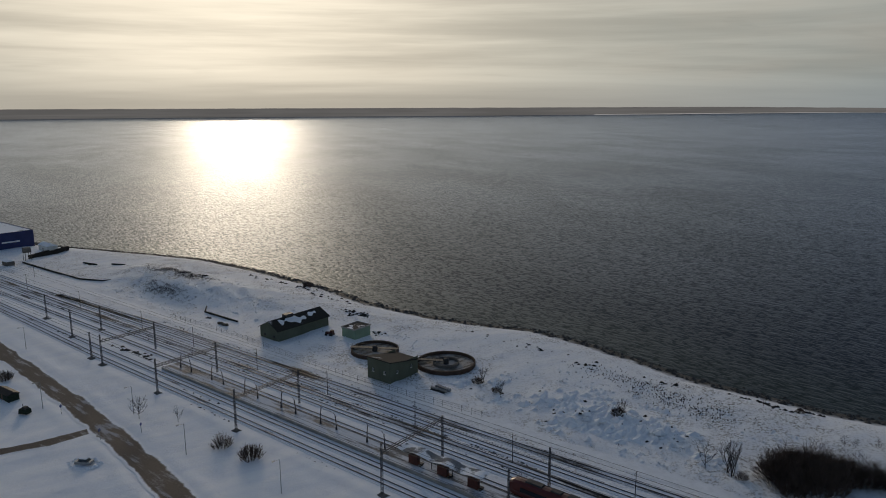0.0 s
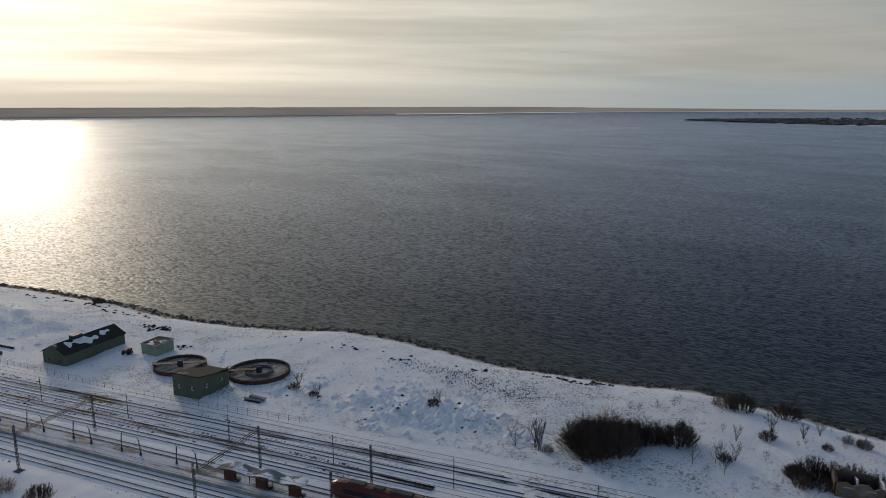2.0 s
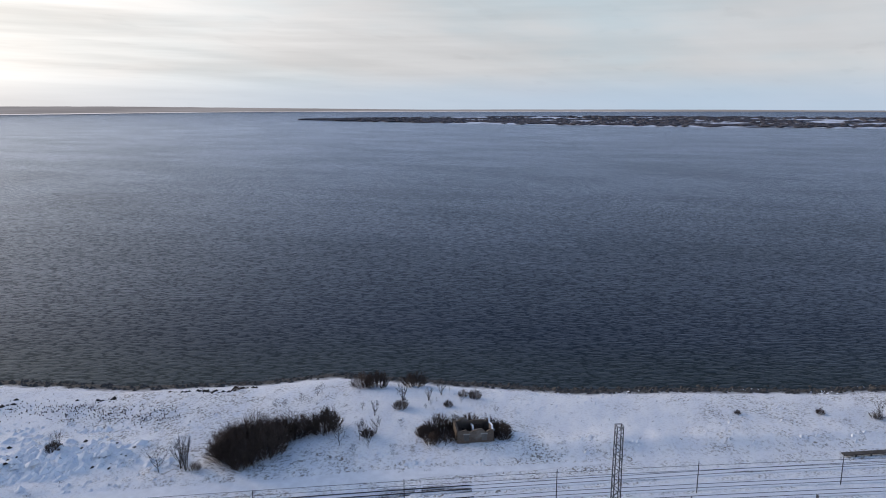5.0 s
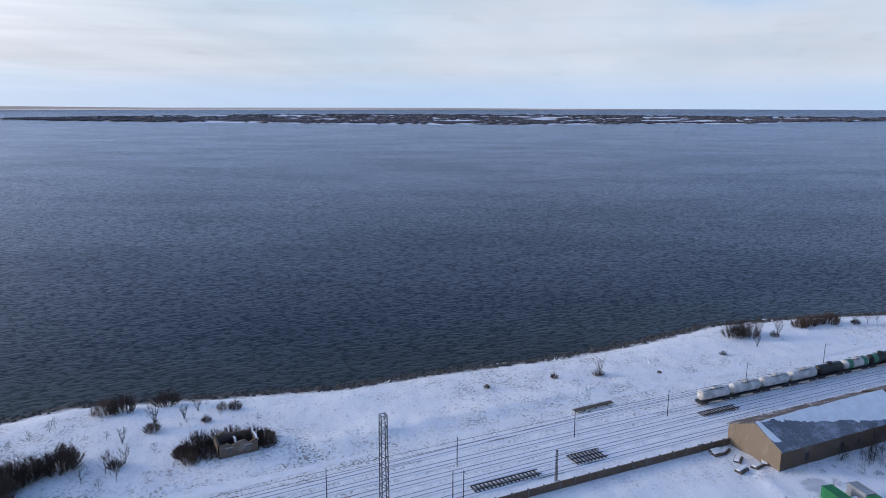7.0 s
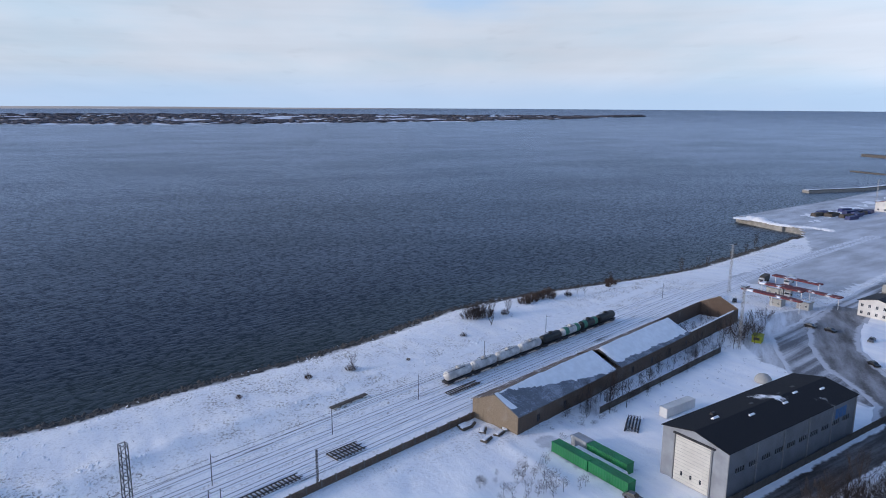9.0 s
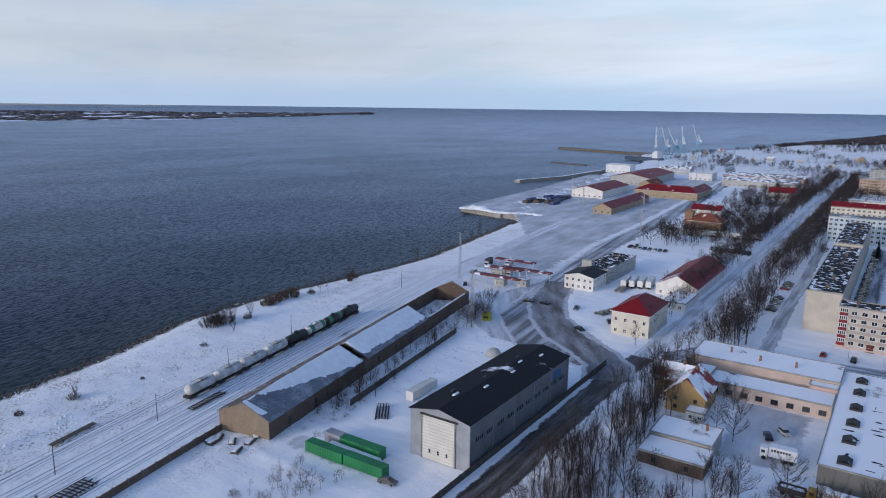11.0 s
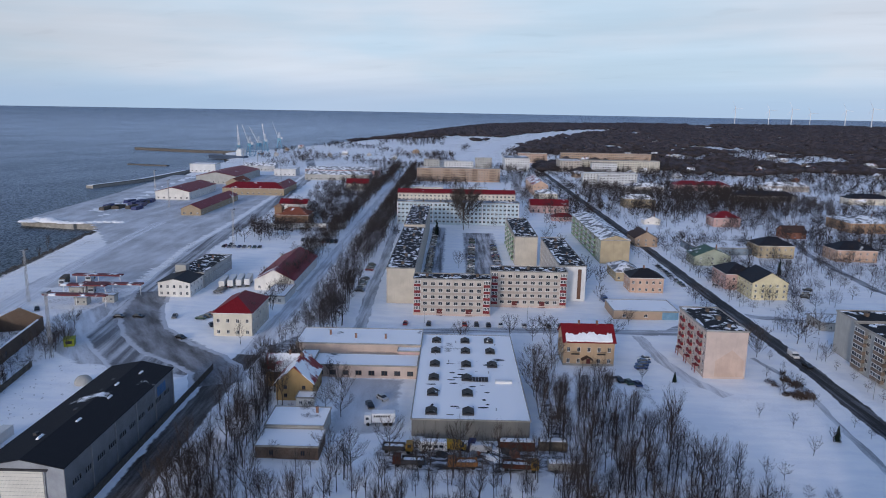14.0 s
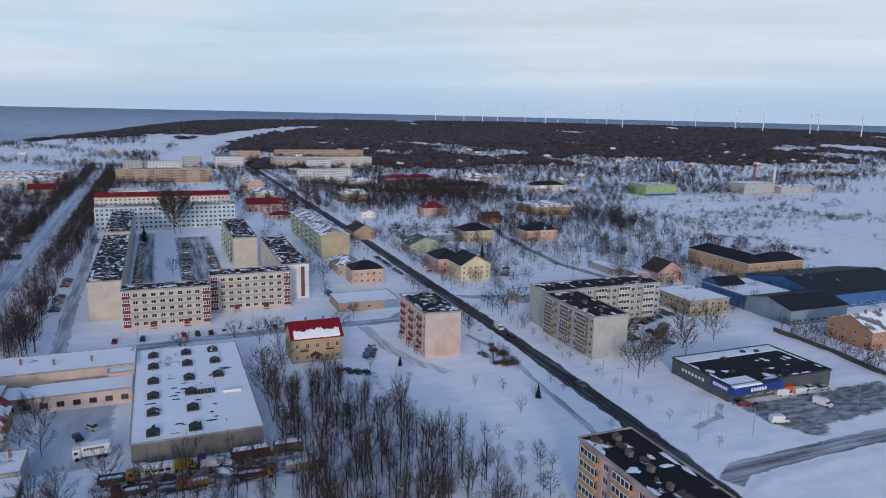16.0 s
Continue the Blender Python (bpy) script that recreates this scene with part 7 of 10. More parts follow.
part("top_ring", Form().box(-0.75, 0.75, -0.75, -0.65, 20.4, 20.6).box(-0.75, 0.75, 0.65, 0.75, 20.4, 20.6).box(-0.75, -0.65, -0.65, 0.65, 20.4, 20.6).box(0.65, 0.75, -0.65, 0.65, 20.4, 20.6), M["steel"], tower)


def track_panel(s, v, n, length, label="dark spare track panels lying in the snow"):
    t = thing("spare_track", railway(s, v, 0.25), label, "track panel", "track panels")
    for k in range(n):
        part("rail", Form().box(-length / 2, length / 2, k * 1.9 - 0.08, k * 1.9 + 0.08, 0.2, 0.42), M["dark_steel"], t)
    for x in np.arange(-length / 2, length / 2, 1.0):
        part("sleeper", Form().box(x, x + 0.25, -0.4, (n - 1) * 1.9 + 0.4, 0.0, 0.2), M["timber"], t)


track_panel(75, 0.6, 2, 17)
track_panel(98, 1.2, 3, 9)
track_panel(146, 8.6, 2, 13)
dray = thing("track_trolley", railway(116, 25.5, 0.2, 3), "flat dark trolley bed abandoned in the snow", "trolley")
part("deck", Form().box(-6.5, 6.5, -0.7, 0.7, 0.2, 0.45), M["timber"], dray)
for x in (-4, 0, 4):
    part("leg", Form().box(x, x + 0.3, -1.1, -0.8, 0, 0.35), M["dark_steel"], dray)
M["mint"] = plaster("mint_render", (0.24, 0.33, 0.24), 0.3)
house("pump_house", -185, 49, 6.5, 8, 3.6, "mint", "pale green pump house with flat dirty roof", ("flat", "felt"), {"near": 2}, 1, category="shed", frame_of=railway, win=(0.9, 0.8))

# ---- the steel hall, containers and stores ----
# darker copy of the grey sheet: shade painted into the street side wall
M["shaded_sheet"] = ribbed("shaded_grey_sheet", (0.17, 0.185, 0.21), 2.0)
bn = thing("steel_hall", town(124.5, 75.2), "tall grey steel hall with black roof and pale doors", "hall")
BL, BWD, BH = 54.0, 16.4, 11.8
wall_side(bn, "near", BL, BWD, BH, M["grey_sheet"], peak=1.7)
wall_side(bn, "far", BL, BWD, BH, M["grey_sheet"], peak=1.7)
wall_side(bn, "left", BL, BWD, BH, M["grey_sheet"])
groups = [(3.0 + 5.0 * k + 0.85 * j, 0.75) for k in range(10) for j in range(4)]
wall_side(bn, "right", BL, BWD, BH, M["shaded_sheet"], [(6.2, 1.3, groups, 0)], frame="steel", sub=True)
gable_roof(bn, BL, BWD, BH, 1.7, M["felt_bare"], "x", 0.35)
dm = SIDES["near"](BL, BWD)[0]
door = part("sliding_door", Form().box(3.6, 12.4, -0.16, -0.02, 0.2, 11.2), M["pale_sheet"], bn, "pale horizontally ribbed sliding door", m=dm)
for k in range(14):
    part("door_rib", Form().box(3.6, 12.4, -0.19, -0.16, 0.8 * k + 0.2, 0.8 * k + 0.26), M["panel_grey"], door)
for x in (5.4, 7.8, 10.2):
    part("door_window", Form().box(x, x + 0.5, -0.19, -0.16, 2.0, 3.0), M["glass"], door)
part("door_rail", Form().box(3.0, 13.4, -0.45, 0, 11.2, 11.55), M["dark_steel"], bn, m=dm)
for x in (3.2, 12.6):
    part("door_post", Form().box(x, x + 0.25, -0.3, -0.02, 0, 11.3), M["steel"], bn, m=dm)
rm = SIDES["right"](BL, BWD)[0]
for x in (0.0, 10.6, 21.2, 31.8, 42.4, 53.7):
    part("downpipe", Form().box(x, x + 0.25, -0.2, 0.0, 0.1, 11.6), M["steel"], bn, m=rm)
for k in range(3):
    part("blue_panel", Form().box(44.0 + 1.8 * k, 45.5 + 1.8 * k, -0.06, 0.0, 7.8, 10.4), M["sky_sheet"], bn, m=rm)
for x, y in ((11, 11.5), (23, 9.5), (34, 9.0), (41, 9.5)):
    part("roof_hatch", Form().box(x, x + 1.4, y, y + 0.9, 12.6, 13.45, inset=0.12), M["dark_steel"], bn)
for x, y in ((17, 6.0), (30, 5.4), (37, 7.0), (46, 5.0), (8.5, 9.5)):
    part("snow_patch", Form().box(x, x + 2.4, y, y + 0.9, 11.9 + (y if y < 8.2 else 16.4 - y) * 0.2, 12.35 + (y if y < 8.2 else 16.4 - y) * 0.2, inset=0.35), M["packed"], bn)


def container(m, length, mat, label):
    c = thing("shipping_container", m, label, "container", "containers")
    part("body", Form().box(0, length, 0, 2.44, 0.15, 2.7, top=0), mat, c)
    for y in (0.0, 2.44):       # one folded sheet to a side
        out = -0.05 if y == 0 else 0.05
        fold = [(0.2 + 0.2 * k, y + (out if k % 4 in (1, 2) else out * 0.1)) for k in range(int((length - 0.4) / 0.2) + 1)]
        sheet_ = Form()
        sheet_.v = [(x, q, z) for x, q in fold for z in (0.3, 2.6)]
        sheet_.f = [(2 * k, 2 * k + 2, 2 * k + 3, 2 * k + 1) for k in range(len(fold) - 1)]
        sheet_.m = [0] * len(sheet_.f)
        part("side_sheet", sheet_, mat, c)
    part("frame", Form().box(-0.05, 0.1, -0.06, 2.5, 0.0, 0.15).box(length - 0.1, length + 0.05, -0.06, 2.5, 0.0, 0.15).box(-0.05, length + 0.05, -0.06, 0.06, 2.62, 2.76).box(-0.05, length + 0.05, 2.38, 2.5, 2.62, 2.76), mat, c)
    part("door_bar", Form().box(length, length + 0.06, 0.6, 0.66, 0.3, 2.6).box(length, length + 0.06, 1.75, 1.81, 0.3, 2.6), M["steel"], c)
    return c


M["cont_green"] = ribbed("green_container", (0.02, 0.20, 0.07), 4.0, 0.2, 0.45, 0.1)
M["cont_white"] = ribbed("white_container", (0.66, 0.66, 0.64), 4.0, 0.12, 0.5, 0.1)
container(town(113.2, 101.2, 0, 90), 11.6, M["cont_green"], "green steel shipping container in the snow")
container(town(113.4, 89.4, 0, 90), 11.6, M["cont_green"], "green steel shipping container in the snow")
container(town(119.4, 95.0, 0, 90), 12.2, M["cont_green"], "green steel shipping container behind its neighbours")
container(town(119.6, 107.6, 0, 90), 5.0, M["grey_sheet"], "grey steel store container")
solo("snow_heap", Form().box(-1.6, 1.6, -8, 8, 0, 1.4, inset=0.5), M["packed"], "heap of snow between two containers", "snow heap", town(115.5, 102))
container(town(149, 108.8), 12.2, M["cont_white"], "white shipping container in the snow")
tent = thing("dome_tent", town(195, 109), "grey dome tent behind the steel hall", "tent")
part("cover", Form().lathe([(2.5, 0), (2.45, 0.8), (2.1, 1.5), (1.5, 2.1), (0.7, 2.4), (0.02, 2.5)], 20), M["panel_grey"], tent, smooth=True)
stack = thing("steel_stack", town(138, 111, 0, 35), "stack of dark steel trusses with snow", "steel stack")
for k in range(4):
    part("truss", lattice(Form(), -3.6, 3.6, -1.6 + 0.8 * k, -1.0 + 0.8 * k, 0.1, 1.4, 0, 3, 0.1, 0.06), M["dark_steel"], stack)
part("beam", Form().box(-4, 4, -1.8, -1.5, 0, 0.35).box(-4, 4, 1.5, 1.8, 0, 0.35), M["dark_steel"], stack)
jr = random.Random(8)
for k in range(7):
    t = thing("pallet_stack", town(103 + jr.uniform(-4, 6), 131 + jr.uniform(-5, 5), 0, jr.uniform(0, 90)), "dark weathered pallet with snow on top", "pallet", "pallets")
    part("frame", Form().box(-1.6, 1.6, -0.9, 0.9, 0, 0.5).box(-1.5, 1.5, -0.8, -0.5, 0.5, 0.65), M["timber"], t)
    part("snow", Form().box(-1.4, 1.4, -0.4, 0.8, 0.5, 0.72, inset=0.12), M["packed"], t)
tyre = solo("tyre", Form().lathe([(0.5, 0), (0.95, 0.05), (1.0, 0.35), (0.95, 0.65), (0.5, 0.7)], 18), M["rubber"], "old black tyre lying in the snow", "tyre", town(99.5, 138, 0))


# ---- odds and ends along the line ----
def heap(name, form, mat, label, category, group=""):
    return solo(name, form, mat, label, category, group=group)


def lumps(form, s, v, n, spread_s, spread_v, size, rnd):
    """Clods and stones, strewn about a spot by the line."""
    for _ in range(n):
        x, y = spot(railway(s + rnd.gauss(0, spread_s), v + rnd.gauss(0, spread_v)))
        z = ground_at(x, y)
        k = size * rnd.uniform(0.5, 1.4)
        b = len(form.v)
        for j in range(6):
            t = j * 1.047 + rnd.uniform(-0.3, 0.3)
            form.v.append((x + k * math.cos(t) * rnd.uniform(0.8, 1.5), y + k * math.sin(t) * rnd.uniform(0.6, 1.1), z - 0.15))
        form.v.append((x + k * 0.2, y, z + k * rnd.uniform(0.35, 0.7)))
        for j in range(6):
            form.f.append((b + j, b + (j + 1) % 6, b + 6))
            form.m.append(0)


M["soil"] = plain("frozen_dark_soil", (0.050, 0.042, 0.036), 0.95, 0, 0.4, 0.7)
rnd = random.Random(611)
f = Form()
for s, v, n, ss, sv_, size in ((-237, -7.3, 10, 2.0, 0.6, 0.8), (-227, -6.2, 14, 3.0, 0.7, 0.7), (-220, -6.7, 10, 1.6, 0.5, 0.7), (-307, 2.6, 12, 5.0, 0.6, 0.7), (-266, -12.3, 8, 5.0, 0.4, 0.6),
                               (-205, 6.5, 16, 8.0, 0.7, 0.6), (-150, 6.5, 16, 9.0, 0.6, 0.5), (-250, 4.0, 14, 8.0, 0.6, 0.6), (-180, -13.8, 10, 6.0, 0.3, 0.45), (-168, -18.5, 14, 5.0, 0.3, 0.4), (-120, -18.8, 10, 6.0, 0.3, 0.35)):
    lumps(f, s, v, n, ss, sv_, size, rnd)
for _ in range(85):
    lumps(f, rnd.uniform(-255, -75), rnd.choice((5.6, 5.9, 9.9, 10.3, 14.0, 14.4, 18.6)), rnd.randrange(5, 16), rnd.uniform(1.0, 4.5), 0.28, 0.34, rnd)
heap("ballast_clods", f, M["soil"], "dark clods of ballast and slag between the tracks", "rubble")
f = Form()
for s, v, n, ss, sv_, size in ((-200, 73, 30, 4.0, 1.6, 0.9), (-178, 60, 22, 2.5, 1.4, 0.7), (-245, 32.4, 3, 0.6, 0.5, 0.8), (-76, 78.6, 14, 4.0, 1.0, 0.7), (-50, 83, 16, 4.0, 0.8, 0.7), (-43, 81.5, 14, 2.5, 0.7, 0.7), (-37, 85, 12, 1.8, 0.7, 0.8),
                               (-102, 76.5, 8, 3.0, 0.7, 0.7), (-92, 40, 26, 10.0, 4.0, 0.55), (-72, 46, 24, 7.0, 3.0, 0.6), (-62, 41, 14, 5.0, 2.0, 0.5), (-380, 50.8, 14, 4.0, 0.7, 0.8), (-390, 31, 12, 10.0, 0.6, 0.6), (-300, 66, 14, 6, 2, 0.7),
                               (-262, 89, 24, 16, 1.2, 0.9), (-232, 84, 20, 12, 1.2, 0.8), (-130, 82, 20, 14, 1.2, 0.7)):
    lumps(f, s, v, n, ss, sv_, size, rnd)
tumble = Form()
for _ in range(60):
    lumps(tumble, rnd.gauss(-80, 17), rnd.gauss(43, 5.5), 9, 2.2, 1.6, rnd.uniform(0.6, 1.5), rnd)
for _ in range(420):
    lumps(tumble, rnd.uniform(-330, 240), 29 + 46 * rnd.random(), 6, 2.4, 0.8, rnd.uniform(0.25, 0.6), rnd)
solo("tumbled_snow", tumble, M["packed"], "tumbled heaps of dug snow on the waste ground", "snow heaps", kind="stuff")
heap("shore_rubble", f, M["soil"], "dark rubble and frozen spoil lying in the snow", "rubble")
f = Form()
for _ in range(420):
    u = rnd.random()
    x, y = spot(railway(-100 + 46 * u + rnd.gauss(0, 5), 76 - 12 * u + rnd.gauss(0, 3.2)))
    k = rnd.uniform(0.12, 0.3)
    z = ground_at(x, y)
    f.spike((x, y, z - 0.1), (x + rnd.uniform(-0.3, 0.3), y + rnd.uniform(-0.3, 0.3), z + rnd.uniform(0.25, 0.6)), k)
solo("dead_weeds", f, M["shrub"], "dark dead weeds poking through the snow", "weeds", kind="stuff")

# dark banks and timber dams of the drained pond by the shore
M["dam_timber"] = plain("tarred_timber", (0.030, 0.026, 0.023), 0.9, 0, 0.3, 0.8)
for run in (((-414, 29.8), (-385, 30.0), (-351, 31.0), (-338, 36.0), (-333, 46.0)), ((-387, 49.6), (-376, 51.7)), ((-371, 57.4), (-364, 60.9)), ((-360, 60.3), (-349, 62.1)), ((-344, 62.7), (-336, 64.0)),
            ((-327, 40.0), (-322, 47.0)), ((-262, 44), (-252, 36), (-230, 36))):
    f = Form()
    for (s0, v0), (s1, v1) in zip(run[:-1], run[1:]):
        lay(f, s0, s1, -0.25, 0.25, -0.3, 0.75, shift=lambda s, a=s0, b=v0, c=s1, d=v1: b + (d - b) * (s - a) / (c - a))
    solo("timber_dam", f, M["dam_timber"], "low dark timber dam along the snowy pond", "dam", group="dams")
wallrun = thing("timber_wall", pose(0, 0, 0), "dark timber retaining wall by the shore", "retaining wall")
x0, y0 = spot(railway(-422, 36.2))
x1, y1 = spot(railway(-429, 60.6))
for k in range(6):
    p = Vector((x0, y0, 0)).lerp(Vector((x1, y1, 0)), k / 6)
    q = Vector((x0, y0, 0)).lerp(Vector((x1, y1, 0)), (k + 1) / 6)
    d = (q - p).normalized()
    sd = Vector((-d.y, d.x, 0)) * 0.6
    h = 2.2 + 0.3 * (k % 3)
    g = Form()
    g.v = [tuple(c + Vector((0, 0, z))) for z in (-0.5, h) for c in (p + sd, p - sd, q - sd, q + sd)]
    g.f = [(0, 1, 5, 4), (1, 2, 6, 5), (2, 3, 7, 6), (3, 0, 4, 7), (4, 5, 6, 7)]
    g.m = [0] * 5
    part("panel", g, M["dam_timber"], wallrun)
tres = thing("water_tank", railway(-420, 34.6), "small dark tank on a timber trestle", "tank")
for x in (-1.6, 1.6):
    for y in (-1.6, 1.6):
        part("leg", Form().tube((x, y, 0), (x * 0.85, y * 0.85, 4.4), 0.16, 0.14, 6), M["timber"], tres)
part("deck", Form().box(-1.9, 1.9, -1.9, 1.9, 4.4, 4.65), M["timber"], tres)
part("tank", Form().box(-1.7, 1.7, -1.7, 1.7, 4.65, 7.0, inset=0.1), M["dark_concrete"], tres)


def hut(m, w, d, h, mat, label, roof="felt_snow", name="hut"):
    t = thing(name, m, label, "hut", "huts")
    part("wall", Form().box(-w / 2, w / 2, -d / 2, d / 2, -0.2, h), mat, t)
    f = Form()
    f.v = [(-w / 2 - 0.3, -d / 2 - 0.3, h), (w / 2 + 0.3, -d / 2 - 0.3, h), (w / 2 + 0.3, d / 2 + 0.3, h), (-w / 2 - 0.3, d / 2 + 0.3, h), (-w / 2 - 0.3, 0, h + 0.25 * d), (w / 2 + 0.3, 0, h + 0.25 * d)]
    f.f, f.m = [(0, 1, 5, 4), (2, 3, 4, 5), (0, 4, 3), (1, 2, 5), (3, 2, 1, 0)], [0] * 5
    part("roof", f, M[roof], t)
    part("door", Form().box(-0.45, 0.45, -d / 2 - 0.04, -d / 2 + 0.02, 0.0, 1.95), M["brown_frame"], t)
    return t


hut(railway(-414, 22.8), 6, 4, 2.4, M["dark_concrete"], "low dark hut under snow by the tracks")
hut(railway(-440, 54), 12, 6, 3.2, M["white_wall"], "small white hut near the water")
hut(railway(-221, -49, 0, 4), 7.5, 3.0, 2.2, M["needle"], "dark green shed half sunk in snow", "dark_roof")
mc = thing("machine", railway(-206, -50.2, 0, 25), "dark green machine abandoned in the snow", "machine")
part("body", Form().box(-1.4, 1.4, -0.9, 0.9, 0.2, 1.5, inset=0.15), M["needle"], mc)
part("engine", Form().box(-0.4, 0.9, -0.6, 0.6, 1.5, 2.1, inset=0.1), M["dark_steel"], mc)
part("exhaust", Form().tube((-0.8, 0.3, 1.5), (-0.8, 0.3, 2.6), 0.08, 0.08, 6), M["dark_steel"], mc)
for x in (-0.8, 0.8):
    part("wheel", Form().lathe([(0.45, -1.0), (0.45, -0.75)], 12, axis="y", at=(x, 0, 0.45)), M["rubber"], mc)
gas = thing("gas_rack", railway(-126, 31.6, 0, 0), "row of grey gas cylinders on a low rack", "gas cylinders")
part("rack", Form().box(-2.6, 2.6, -0.7, 0.7, 0.0, 0.25), M["dark_steel"], gas)
for k in range(7):
    part("cylinder", Form().lathe([(0.02, -0.75), (0.3, -0.65), (0.32, 0.65), (0.02, 0.75)], 10, axis="y", at=(-2.2 + 0.73 * k, 0, 0.58)), M["concrete"], gas, smooth=True)
for s, v in ((-169, -36.9), (-174, -45.1), (-197, -44.5)):
    sg = thing("road_sign", railway(s, v, 0, 30), "small blue road sign on a post", "road sign", "road signs")
    part("post", Form().tube((0, 0, 0), (0, 0, 3.0), 0.06, 0.06, 6), M["steel"], sg)
    part("plate", Form().lathe([(0.02, -0.03), (0.42, -0.03), (0.42, 0.03), (0.02, 0.03)], 14, axis="x", at=(0, 0, 2.7)), M["sign_blue"], sg)
for k in range(4):
    cr_ = thing("crate", railway(-234 + 1.6 * k, 30.4 + 0.2 * (k % 2), 0, 12 * k), "small dark crate dropped beside the wire fence", "crate", "crates")
    part("box", Form().box(-0.5, 0.5, -0.4, 0.4, 0.0, 0.9 + 0.2 * (k % 2), inset=0.04), M["timber"], cr_)

# big blue steel hall at the water's edge
bh = thing("steel_hall", railway(-464, 56, 0, 180), "big blue sheet-steel hall at the water's edge", "hall")
M["deep_blue"] = ribbed("deep_blue_sheet", (0.020, 0.032, 0.12), 2.0)
part("wall", Form().box(0, 0.3, 0, 60, -0.5, 9.6), M["deep_blue"], bh)
part("wall", Form().box(0.3, 60, 0, 0.3, -0.5, 9.6), M["deep_blue"], bh)
part("wall", Form().box(60, 60.3, 0, 60, -0.5, 9.6), M["deep_blue"], bh)
part("wall", Form().box(0.3, 60, 59.7, 60, -0.5, 9.6), M["deep_blue"], bh)
part("roof", Form().box(0.3, 60, 0.3, 59.7, 9.0, 9.35), M["felt_snow"], bh)
part("sign_band", Form().box(-0.05, 0.0, 8, 18, 3.4, 4.2), M["sign_white"], bh, "pale band where a name stands")


# ---- the harbour ----
def quay_wall(name, pts, width, top, label, mat="concrete", snow=True):
    """A mole: a thick wall that stands in the sea, with snow on its deck."""
    mole = thing(name, pose(0, 0, 0), label, "breakwater", kind="structure")
    for (ax, ay), (bx, by) in zip(pts[:-1], pts[1:]):
        d = Vector((bx - ax, by - ay, 0))
        m = Matrix.Translation((ax, ay, 0)) @ pose(0, 0, 0, 0, 0, math.degrees(math.atan2(d.y, d.x)))
        part("wall", Form().box(-1, d.length + 1, -width / 2, width / 2, -9, top), M[mat], mole, m=m)
        if snow:
            part("deck", Form().box(-0.5, d.length + 0.5, -width / 2 + 0.6, width / 2 - 0.6, top, top + 0.25, inset=0.1), M["packed"], mole, m=m)
            part("kerb", Form().box(-1, d.length + 1, -width / 2, -width / 2 + 0.4, top, top + 0.8), M["dark_concrete"], mole, m=m)


def tpts(*pts):
    return [spot(town(a, b)) for a, b in pts]


quay_wall("breakwater", tpts((712, 373), (780, 352), (905, 345)), 9, -1.2, "curved concrete breakwater with snow on top")
quay_wall("breakwater", tpts((1002, 466), (986, 404)), 6, -2.2, "short detached mole off the harbour", "dark_concrete", False)
quay_wall("breakwater", tpts((1339, 605), (1290, 470), (1272, 360)), 12, 0.6, "long outer mole of the harbour", "dark_concrete", False)
quay_wall("quay_wall", tpts((486, 304), (640, 312), (818, 330)), 3, -0.2, "concrete quay wall along the harbour basin", "concrete", False)
deck_line = tpts((489.5, 306), (475, 262), (472, 240), (500, 226), (700, 270), (822, 300), (822, 331), (640, 313))
f = Form()
f.face([(x, y, 0.08) for x, y in deck_line][::-1], 0)
for (ax, ay), (bx, by) in zip(deck_line, deck_line[1:] + deck_line[:1]):
    f.face([(ax, ay, -9), (bx, by, -9), (bx, by, 0.08), (ax, ay, 0.08)], 1)
solo("quay", f, [M["yard"], M["concrete"]], "concrete quay under trodden snow", "quay", kind="structure")
bank = Form()
bank_rnd = random.Random(77)
for u in np.linspace(0, 1, 46):
    x, y = spot(town(478 + 4 * math.sin(u * 9) + 2 * bank_rnd.random(), 300 - 68 * u))
    wide_, top_ = bank_rnd.uniform(2.2, 3.4) * (1.7 if u < 0.3 else 1.0), (2.4 if 0.1 < u < 0.28 else 1.1) * bank_rnd.uniform(0.7, 1.1)
    bank.lathe([(wide_, -0.3), (wide_ * 0.85, top_ * 0.35), (wide_ * 0.6, top_ * 0.75), (wide_ * 0.3, top_ * 0.96), (0.02, top_)], 9, at=(x, y, 0.0))
solo("snow_bank", bank, M["packed"], "bank of cleared snow along the quay head", "snow bank")
quay_wall("quay_wall", tpts((486, 304), (474, 262)), 3, -0.4, "concrete quay head with yellowish face", "concrete", False)
rb = random.Random(21)
